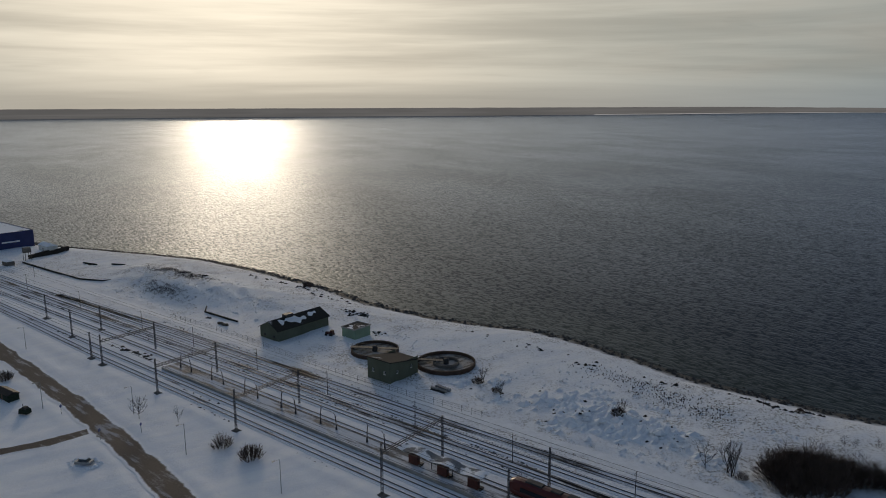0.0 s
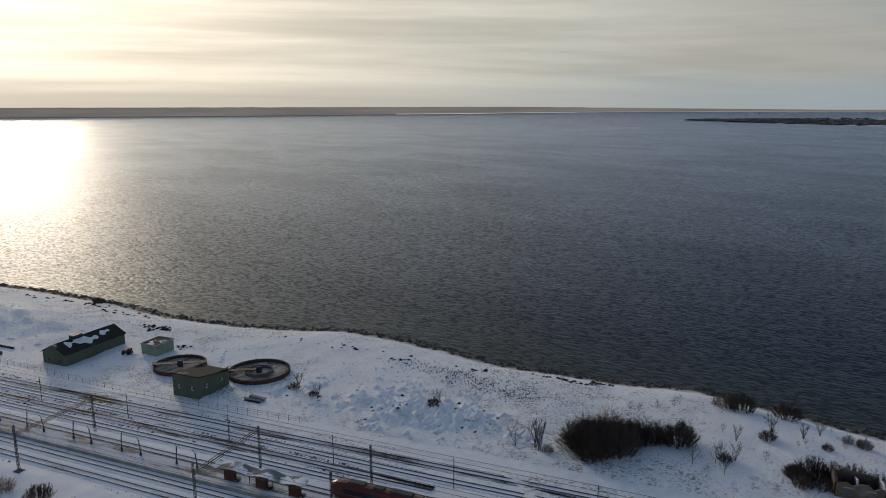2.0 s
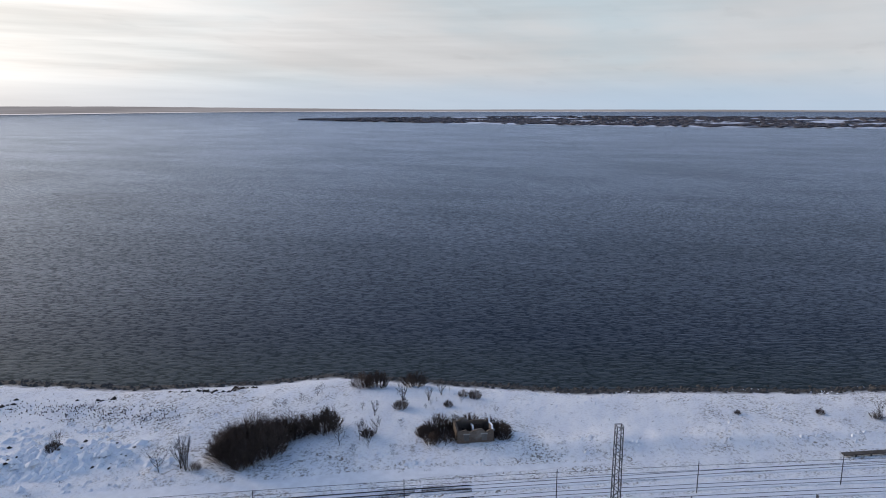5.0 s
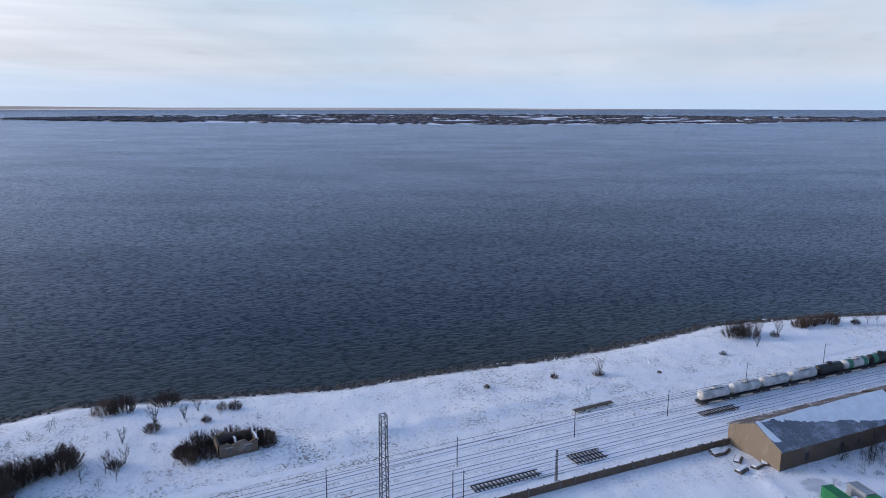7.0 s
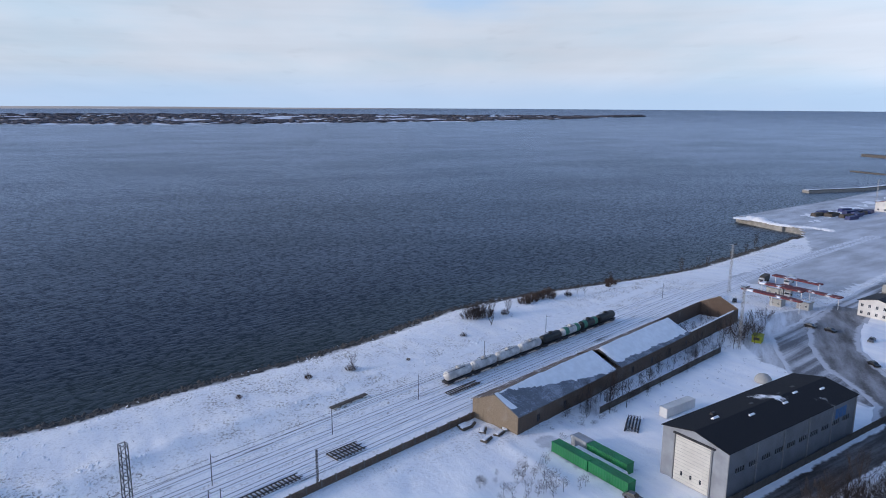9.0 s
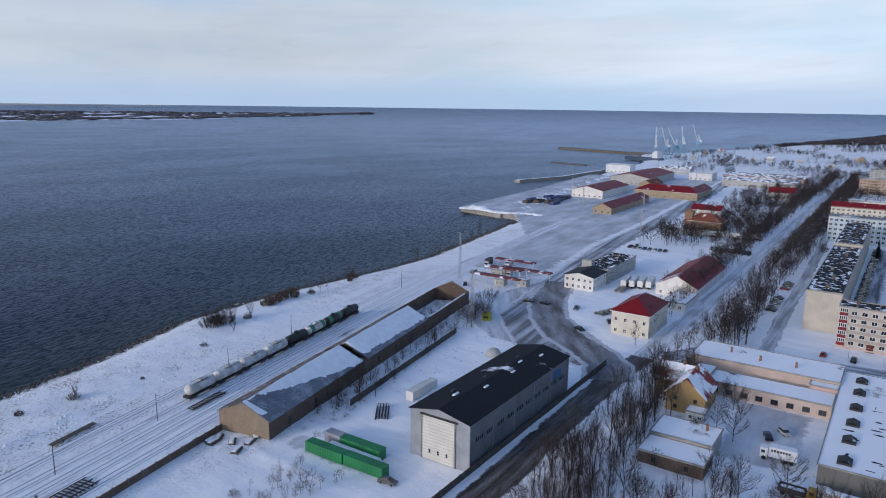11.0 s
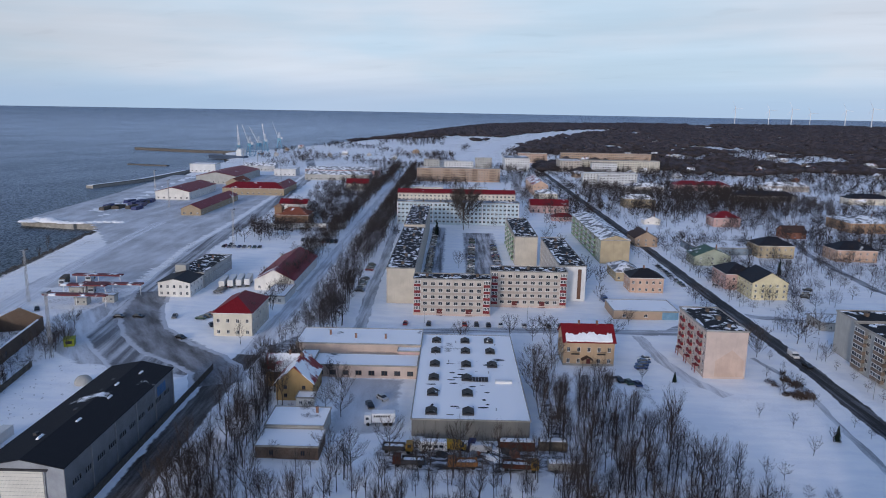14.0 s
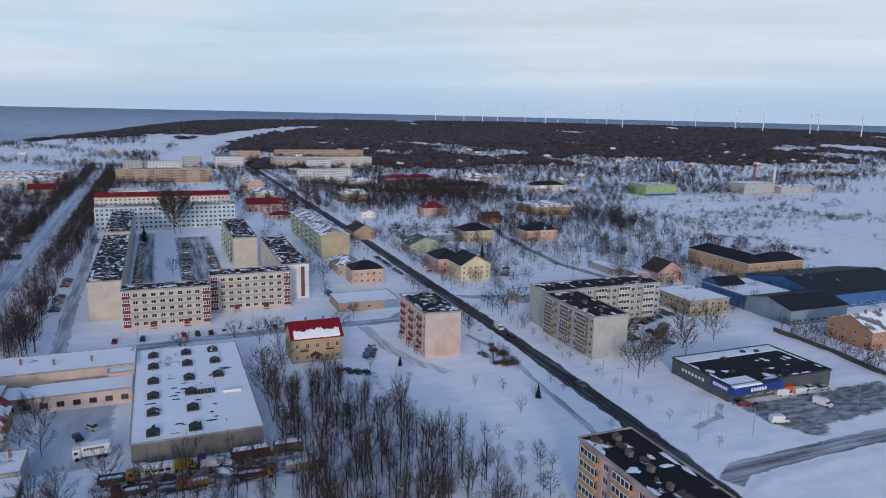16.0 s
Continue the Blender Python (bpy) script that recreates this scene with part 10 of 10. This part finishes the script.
# stones, weed and drift along the water's edge
def shore_stuff(name, lo, hi, n, size, mat, label, seed):
    rnd = random.Random(seed)
    f = Form()
    line = [Vector((*p, 0)) for p in COAST[3:31]]
    total = [(p, q, (q - p).length) for p, q in zip(line[:-1], line[1:])]
    spots = []
    for _ in range(n):
        p, q, _l = rnd.choices(total, [t[2] for t in total])[0]
        c = p.lerp(q, rnd.random())
        d = (q - p).normalized()
        spots.append(c + Vector((d.y, -d.x, 0)) * rnd.uniform(lo, hi))
    heights = terrain([c.x for c in spots], [c.y for c in spots])[0]
    for c, z in zip(spots, heights):
        k = size * rnd.uniform(0.4, 1.5)
        b = len(f.v)
        for j in range(5):
            t = j * 1.2566 + rnd.random() * 0.5
            f.v.append((c.x + k * math.cos(t) * rnd.uniform(0.7, 1.3), c.y + k * math.sin(t) * rnd.uniform(0.7, 1.3), z - 0.2))
        f.v.append((c.x, c.y, z + k * rnd.uniform(0.4, 0.8)))
        for j in range(5):
            f.f.append((b + j, b + (j + 1) % 5, b + 5))
            f.m.append(0)
    solo(name, f, mat, label, "shore stones", kind="stuff")


shore_stuff("shore_stones", -2.0, 6.0, 3000, 0.85, M["stone"], "dark stones and weed at the water's edge", 61)


# ---- vehicles ----
def car_meshes(mat, long=4.3, wide=1.75, tall=1.46, van=False):
    body = Form()
    h = wide / 2
    if van:
        prof = [(0.0, 0.35), (0.0, 0.85), (0.5, 1.05), (1.1, 1.75), (1.6, tall), (long, tall), (long, 0.35)]
    else:
        prof = [(0.0, 0.35), (0.0, 0.70), (0.25, 0.80), (1.15, 0.92), (long - 0.75, 0.95), (long - 0.05, 0.88), (long, 0.35)]
    k, n = 0, len(prof)
    for y, q in ((-h, 0.97), (-h + 0.12, 1.0), (h - 0.12, 1.0), (h, 0.97)):
        body.v += [(x, y, 0.35 + (z - 0.35) * q) for x, z in prof]
    for j in range(3):
        for i in range(n):
            a, b = j * n + i, j * n + (i + 1) % n
            body.f.append((a, b, b + n, a + n))
            body.m.append(0)
    body.f += [tuple(reversed(range(n))), tuple(range(3 * n, 4 * n))]
    body.m += [0, 0]
    body.v = [(x - long / 2, y, z) for x, y, z in body.v]
    cabin, roof = Form(), Form()
    if van:
        cabin.box(-long / 2 + 0.62, -long / 2 + 1.5, -h - 0.01, h + 0.01, 1.15, 1.62)
        cabin.face([(-long / 2 + 0.55, -h + 0.15, 1.12), (-long / 2 + 0.55, h - 0.15, 1.12), (-long / 2 + 1.05, h - 0.2, 1.72), (-long / 2 + 1.05, -h + 0.2, 1.72)][::-1])
        roof.box(-long / 2 + 1.6, long / 2 - 0.05, -h + 0.1, h - 0.1, tall, tall + 0.05)
    else:
        x0, x1 = -long / 2 + 0.95, long / 2 - 0.35
        c = [(x0, 0.90), (x0 + 0.75, tall - 0.03), (x1 - 0.75, tall - 0.03), (x1, 0.93)]
        for y, i in ((-h + 0.06, 0), (h - 0.06, 0)):
            pass
        k = 0
        cabin.v += [(x, -h + 0.05 + (0.18 if z > 1.2 else 0), z) for x, z in c] + [(x, h - 0.05 - (0.18 if z > 1.2 else 0), z) for x, z in c]
        cabin.f += [(0, 1, 2, 3), (7, 6, 5, 4), (0, 4, 5, 1), (2, 6, 7, 3), (1, 5, 6, 2)]
        cabin.m += [0] * 5
        roof.box(x0 + 0.72, x1 - 0.72, -h + 0.22, h - 0.22, tall - 0.03, tall + 0.02, inset=0.03)
    return body.mesh("body", mat), cabin.mesh("glazing", M["glass"]), roof.mesh("roof", mat)


wheel = Form().tube((0, -0.1, 0), (0, 0.1, 0), 0.32, 0.32, 12).tube((0, -0.11, 0), (0, 0.11, 0), 0.18, 0.18, 8)
WHEEL = wheel.mesh("wheel", M["rubber"])
PAINTS = dict(black=(0.012, 0.012, 0.014), grey=(0.12, 0.125, 0.13), silver=(0.42, 0.43, 0.44), red=(0.26, 0.02, 0.02), blue=(0.03, 0.06, 0.16), white=(0.72, 0.72, 0.72), green=(0.03, 0.07, 0.05))
CARS = {}
park = random.Random(99)


def car(m, paint, van=False):
    key = (paint, van)
    if key not in CARS:
        ob = thing("van" if van else "car", m, paint + (" delivery van on packed snow" if van else " car parked on packed snow"), "van" if van else "car", "vehicles")
        M["car_" + paint] = M.get("car_" + paint) or plain("car_paint_" + paint, PAINTS[paint], 0.3, 0.1, 0.08, 1.0, 0.5)
        size = (5.2, 1.95, 2.2) if van else (4.3, 1.75, 1.46)
        body, cabin, roof = car_meshes(M["car_" + paint], *size, van)
        part("body", body, None, ob)
        part("glazing", cabin, None, ob)
        part("roof", roof, None, ob)
        for x in (-size[0] * 0.31, size[0] * 0.31):
            for y in (-size[1] / 2 + 0.1, size[1] / 2 - 0.1):
                part("wheel", WHEEL, None, ob, m=pose(x, y, 0.32))
        CARS[key] = ob
        return ob
    return copy_thing(CARS[key], m)


MIX = ("black", "grey", "silver", "red", "blue", "black", "grey", "green", "white", "black")


def line_up(a, b, da, db, n, turn, gap=0.12, jitter=4):
    for k in range(n):
        if park.random() > gap:
            car(town(a + da * k + park.uniform(-0.15, 0.15), b + db * k + park.uniform(-0.15, 0.15), 0.1, turn + park.uniform(-jitter, jitter) + (180 if park.random() < 0.5 else 0)), park.choice(MIX))


line_up(308, 13.0, 5.2, 0.0, 1, 0)
line_up(312, 12.2, 3.1, -0.02, 56, 90, 0.2)
line_up(318, -9.0, 3.2, -0.1, 40, 90, 0.3)
line_up(330, -25.0, 4.0, 0.0, 24, 90, 0.45)
line_up(259.5, 22, 0, -4.6, 16, 0, 0.3)
line_up(307, 41.5, 2.9, 0.05, 9, 90, 0.1)
line_up(349, 42, 3.2, 0, 5, 90, 0.3)
line_up(217, -62.5, 2.9, -1.2, 4, 90, 0.0)
line_up(203, -57.5, 1.4, 2.4, 4, 20, 0.0)
line_up(402, 134, 0, -3.0, 8, 0, 0.05)
line_up(404, 134, 5.0, -2.0, 2, 0, 0.0)
line_up(422, 92, 0, -2.6, 9, 0, 0.0)
line_up(428, 93, 0, -2.6, 9, 0, 0.0)
line_up(300, 103.5, 3.0, 0.1, 9, 90, 0.15)
line_up(258, 98, 2.6, -0.9, 5, 90, 0.2)
line_up(226, -196, 3.0, 0.0, 7, 90, 0.1)
line_up(232, -176, 3.0, 1.0, 8, 80, 0.3)
line_up(205, -160, 2.4, -2.2, 9, 55, 0.1)
line_up(198, -166, 2.4, -2.6, 8, 50, 0.15)
line_up(214, -162, 1.2, -3.0, 10, 20, 0.1)
line_up(330, -112, 4.6, 0.0, 10, 0, 0.2)
line_up(312, -162, 3.4, -2.0, 5, 60, 0.2)
for a, b, turn, paint in ((237, 96, 60, "black"), (261, 122, 80, "black"), (260, 129, 95, "black"), (262, 108, 10, "grey"), (144, -154.5, 70, "red"), (141, -158, 70, "grey"), (252, 90, 30, "black"),
                          (146.5, -184, 90, "white"), (145, -188, 90, "silver"), (205, -162, 40, "black"), (209, -173, 20, "black"), (200, -168, 60, "white"), (196, -171, 60, "blue"),
                          (183, 22, 20, "black"), (188, 19, 40, "silver"), (110.5, 87.5, 100, "grey"), (330, -128, 8, "silver"), (213, -136, 10, "white"), (262, 168, 30, "black"), (266, 172, 30, "white"), (268, 166, 30, "black"),
                          (222, -119, 6, "black"), (172, -117, 4, "grey"), (152, 84, 20, "black")):
    car(town(a, b, 0.1, turn), paint)
for a, b, turn, paint in ((131.5, -155, 75, "white"), (136, -177, 20, "white"), (148 - 2.5, -172, 75, "white"), (144.5, -178, 80, "white"), (232, -119, 0, "white"), (159, -2, 85, "yellow"), (160, 7, 90, "white"), (300, -68, 5, "blue"), (158, -8, 95, "white")):
    PAINTS.setdefault("yellow", (0.55, 0.33, 0.02))
    car(town(a, b, 0.1, turn), paint, True)


def lorry(m, box_mat, label, emblem=False, long=8.0, cab="white"):
    t = thing("lorry", m, label, "lorry", "lorries")
    M["car_" + cab] = M.get("car_" + cab) or plain("car_paint_" + cab, PAINTS[cab], 0.3, 0.1, 0.08, 1.0, 0.5)
    c = Form()
    c.sweep([(-1.15, 0.6), (1.15, 0.6), (1.15, 2.4), (1.0, 2.9), (-1.0, 2.9), (-1.15, 2.4)], -long / 2, -long / 2 + 1.7)
    ca = part("cab", c, M["car_" + cab], t)
    part("windscreen", Form().box(-long / 2 - 0.02, -long / 2, -1.0, 1.0, 1.7, 2.5).box(-long / 2 + 0.3, -long / 2 + 1.1, -1.17, -1.15, 1.7, 2.4).box(-long / 2 + 0.3, -long / 2 + 1.1, 1.15, 1.17, 1.7, 2.4), M["glass"], ca)
    bx = part("box", Form().box(-long / 2 + 1.9, long / 2, -1.25, 1.25, 1.0, 3.5), box_mat, t)
    if emblem:
        g = Form()
        for k in range(7):
            g.box(-long / 2 + 2.4 + 0.62 * k, -long / 2 + 2.85 + 0.62 * k, -1.28, -1.25, 2.45, 3.0).box(-long / 2 + 2.4 + 0.62 * k, -long / 2 + 2.85 + 0.62 * k, 1.25, 1.28, 2.45, 3.0)
        part("emblem", g, M["dark_steel"], bx, "dark bars of a delivery emblem")
    part("chassis", Form().box(-long / 2 + 0.2, long / 2, -0.5, 0.5, 0.6, 1.0), M["dark_steel"], t)
    for x in (-long / 2 + 0.9, long / 2 - 2.4, long / 2 - 1.2):
        for y in (-1.05, 1.05):
            part("wheel", Form().tube((x, y - 0.14, 0.48), (x, y + 0.14, 0.48), 0.48, 0.48, 12), M["rubber"], t)


lorry(town(172, 18, 0.08, 93 + 180), M["sign_white"], "white delivery lorry with dark emblem on packed snow", True)
lorry(town(296, 158, 0.08, 20), M["panel_grey"], "grey lorry at the customs booths")
lorry(town(318, 170, 0.08, 15), M["cont_white"], "white lorry waiting in the yard", long=10)
lorry(town(310, 178, 0.08, 15), M["timber"], "lorry with a dark load in the yard", long=10)
for k in range(4):
    t = thing("trailer", town(306 + 1.5 * k, 107 - 3.4 * k - 3, 0.1, 8), "white box trailer parked beside the office", "trailer", "trailers")
    part("box", Form().box(0, 12.5, -1.25, 1.25, 1.1, 3.9), M["cont_white"], t)
    part("wheels", Form().box(8.0, 11.5, -1.15, 1.15, 0.1, 1.1).box(1.5, 1.8, -0.9, 0.9, 0, 1.1), M["rubber"], t)
for k in range(4):
    t = thing("trailer", town(466 + 3.0 * k, 126 - 13.5 * k, 0.1, -90), "long white box trailer by the brick church", "trailer", "trailers")
    part("box", Form().box(0, 12.9, -1.25, 1.25, 1.1, 3.9), M["cont_white"], t)
    part("wheels", Form().box(8.5, 12, -1.15, 1.15, 0.1, 1.1).box(1.5, 1.8, -0.9, 0.9, 0, 1.1), M["rubber"], t)
t = thing("trailer", town(368, 92, 0.1, -92), "long white lorry trailer behind the red hall", "trailer", "trailers")
part("box", Form().box(0, 13.5, -1.25, 1.25, 1.1, 3.9), M["cont_white"], t)
part("wheels", Form().box(8.5, 12, -1.15, 1.15, 0.1, 1.1).box(1.5, 1.8, -0.9, 0.9, 0, 1.1), M["rubber"], t)
# dark stacks on the quay and scrap behind the hall
for k in range(16):
    a, b = 560 + park.uniform(-22, 34), 262 + park.uniform(-14, 14)
    t = thing("cargo_stack", town(a, b, 0, park.uniform(-12, 12)), "dark tarpaulin-covered cargo stack on the quay", "cargo", "cargo stacks")
    part("tarpaulin", Form().box(-6, 6, -2.2, 2.2, 0, 2.6, inset=0.4), M["deep_blue"] if k % 3 else M["timber"], t)
for k in range(22):
    a, b = 156.5 + park.uniform(-4.5, 4.5), park.uniform(-20, 12)
    t = thing("scrap_heap", town(a, b, 0, park.uniform(0, 180)), "scrap metal and timber half under snow", "scrap", "scrap heaps")
    w_, l_ = park.uniform(0.6, 1.3), park.uniform(1.0, 2.6)
    part("scrap", Form().box(-l_, l_, -w_, w_, 0, park.uniform(0.5, 1.3), inset=0.25), M[park.choice(("timber", "dark_steel", "brick_red", "packed", "steel"))], t)
tr = thing("tractor", railway(-189.5, 47, 0, 20), "small red-brown tractor beside the pump house", "tractor")
part("body", Form().box(-1.6, 0.4, -0.5, 0.5, 0.7, 1.4).box(0.4, 1.5, -0.7, 0.7, 0.7, 2.2), M["shelter_red"], tr)
for x, r in ((-1.1, 0.45), (0.9, 0.7)):
    for y in (-0.85, 0.85):
        part("wheel", Form().tube((x, y - 0.15, r), (x, y + 0.15, r), r, r, 12), M["rubber"], tr)
hut = thing("kiosk", town(228, 131, 0, 20), "small yellow-green kiosk at the plaza", "kiosk")
part("body", Form().box(-2, 2, -1.6, 1.6, 0, 2.4).box(-2.2, 2.2, -1.8, 1.8, 2.4, 2.6), plain("yellow_green_kiosk", (0.30, 0.34, 0.03), 0.6), hut)
part("hatch", Form().box(-2.04, -2.0, -1.0, 1.0, 1.0, 2.0), M["dark_steel"], hut)


# street lamps
def street_lamp(m, h=8.0, label="grey street lamp with a short arm"):
    l = thing("street_lamp", m, label, "street lamp", "street lamps")
    part("pole", Form().tube((0, 0, 0), (0, 0, h), 0.10, 0.06, 7), M["steel"], l)
    part("arm", Form().tube((0, 0, h), (0, 1.5, h + 0.25), 0.05, 0.04, 5), M["steel"], l)
    part("head", Form().box(-0.14, 0.14, 1.3, 2.0, h + 0.18, h + 0.32), M["steel"], l)
    return l


lamp1 = street_lamp(railway(-182, -32, 0, 180))
for s, v in ((-150, -36), (-118, -33), (-262, -28), (-205, -46)):
    copy_thing(lamp1, railway(s, v, 0, 180))
for a in np.arange(130, 700, 33):
    copy_thing(lamp1, town(a, -125.5, 0, 0))
for a in np.arange(240, 760, 36):
    copy_thing(lamp1, town(a, 61.3, 0, 0))
for a, b in ((140, -138), (128, -142), (131, -185), (118, -200), (176, -128), (262, -30), (262, 10)):
    copy_thing(lamp1, town(a, b, 0, 90))


# ---- the scrap yard in front of the hall ----
M["truck_yellow"] = plain("faded_yellow_paint", (0.36, 0.21, 0.04), 0.5, 0, 0.3, 0.8)
M["truck_orange"] = plain("faded_orange_paint", (0.28, 0.12, 0.035), 0.5, 0, 0.3, 0.8)
M["rust"] = plain("rusted_sheet", (0.10, 0.035, 0.022), 0.85, 0.1, 0.4, 0.9)


def old_truck(m, cab, bed, long, label):
    t = thing("old_truck", m, label, "lorry", "scrap lorries")
    part("chassis", Form().box(-long / 2, long / 2, -0.5, 0.5, 0.6, 0.9), M["dark_steel"], t)
    c = part("cab", Form().box(long / 2 - 1.9, long / 2, -1.15, 1.15, 0.8, 2.7, inset=0.12), M[cab], t)
    part("windscreen", Form().box(long / 2 - 0.1, long / 2 + 0.02, -0.9, 0.9, 1.8, 2.45), M["glass"], c)
    part("side_window", Form().box(long / 2 - 1.4, long / 2 - 0.5, -1.17, -1.05, 1.8, 2.45), M["glass"], c)
    f = Form().box(-long / 2, long / 2 - 2.1, -1.2, 1.2, 0.9, 1.1).box(-long / 2, long / 2 - 2.1, -1.2, -1.1, 1.1, 2.0).box(-long / 2, long / 2 - 2.1, 1.1, 1.2, 1.1, 2.0).box(-long / 2, -long / 2 + 0.1, -1.1, 1.1, 1.1, 2.0)
    part("bed", f, M[bed], t)
    part("snow_load", Form().box(-long / 2 + 0.15, long / 2 - 2.3, -1.05, 1.05, 1.1, 1.75, inset=0.35), M["packed"], t)
    for x in (-long / 2 + 1.0, long / 2 - 1.2):
        for y in (-1.0, 0.75):
            part("wheel", Form().tube((x, y, 0.5), (x, y + 0.28, 0.5), 0.5, 0.5, 12), M["rubber"], t)


old_truck(town(157, 12, 0.08, -92), "truck_yellow", "dark_steel", 7.5, "old lorry with yellow cab and dark bed")
old_truck(town(150, -3.5, 0.08, 92), "truck_orange", "truck_orange", 7.0, "old orange lorry half covered with snow")
old_truck(town(149.5, -17, 0.08, -94), "truck_yellow", "rust", 8.5, "big rusty tipper lorry with yellow cab")
old_truck(town(150.5, 9, 0.08, 88), "rust", "dark_steel", 7.5, "dark rusty lorry wreck in the scrap yard")
old_truck(town(158.5, -8, 0.08, 80), "deep_blue", "steel", 6.0, "small blue lorry under snow")
camper = thing("caravan", town(158, 3.5, 0.08, -90), "white caravan with a row of windows under snow", "caravan")
part("body", Form().box(-3.4, 3.4, -1.15, 1.15, 0.5, 2.6, inset=0.1), M["white_frame"], camper)
for k in range(4):
    part("window", Form().box(-2.7 + 1.4 * k, -1.7 + 1.4 * k, -1.14, -1.06, 1.4, 2.0), M["glass"], camper)
part("roof_snow", Form().box(-3.2, 3.2, -1.0, 1.0, 2.6, 2.8, inset=0.1), M["packed"], camper)
for a, b, l, mat, lab in ((160, -17, 9, "rust", "rust-brown container in the scrap yard"), (160.5, -26, 7, "timber", "dark timber shed in the scrap yard"), (151, -28, 9, "concrete", "low concrete bunker wall in the yard")):
    t = thing("scrap_container", town(a, b, 0.06, -90), lab, "container", "scrap containers")
    part("box", Form().box(-l / 2, l / 2, -1.2, 1.2, 0, 2.3 if mat != "concrete" else 1.6, inset=0.05), M[mat], t)
    part("roof_snow", Form().box(-l / 2 + 0.3, l / 2 - 0.3, -1.0, 1.0, 2.3 if mat != "concrete" else 1.6, 2.5 if mat != "concrete" else 1.8, inset=0.2), M["packed"], t)
f = Form()
for (a0, b0), (a1, b1) in (((196, -222), (169, -221.5)), ((169, -221.5), (140, -217))):
    x0, y0 = spot(town(a0, b0))
    x1, y1 = spot(town(a1, b1))
    f.face([(x0, y0, -0.1), (x1, y1, -0.1), (x1, y1, 1.7), (x0, y0, 1.7)]).face([(x1 + 0.1, y1 + 0.1, -0.1), (x0 + 0.1, y0 + 0.1, -0.1), (x0 + 0.1, y0 + 0.1, 1.7), (x1 + 0.1, y1 + 0.1, 1.7)]).face([(x0, y0, 1.7), (x1, y1, 1.7), (x1 + 0.1, y1 + 0.1, 1.7), (x0 + 0.1, y0 + 0.1, 1.7)])
solo("board_fence", f, M["timber"], "dark board fence behind the supermarket", "fence")
# the car that stands in a hollow of the snow by the station road
cr2 = thing("snowed_car", railway(-165, -53.3, 0.0, 30), "pale car deep in the snow by the road", "car")
part("body", Form().box(-2.1, 2.1, -0.85, 0.85, 0.2, 0.85, inset=0.1), M["steel"], cr2)
part("cabin", Form().box(-1.2, 1.3, -0.78, 0.78, 0.85, 1.4, inset=0.28), M["glass"], cr2)
part("roof_snow", Form().box(-0.9, 1.0, -0.5, 0.5, 1.4, 1.6, inset=0.1), M["packed"], cr2)
rim_ = Form()
rr_a = random.Random(71)
for j in range(20):
    t0 = j * 0.31416
    c_ = Vector((math.cos(t0) * rr_a.uniform(3.3, 4.0), math.sin(t0) * rr_a.uniform(2.2, 2.8), 0))
    rim_.tube(c_ + Vector((0, 0, -0.3)), c_ * 0.92 + Vector((0, 0, rr_a.uniform(0.15, 0.5))), 0.9, 0.25, 7)
part("snow_rim", rim_, M["packed"], cr2, "dug snow heaped round the car")
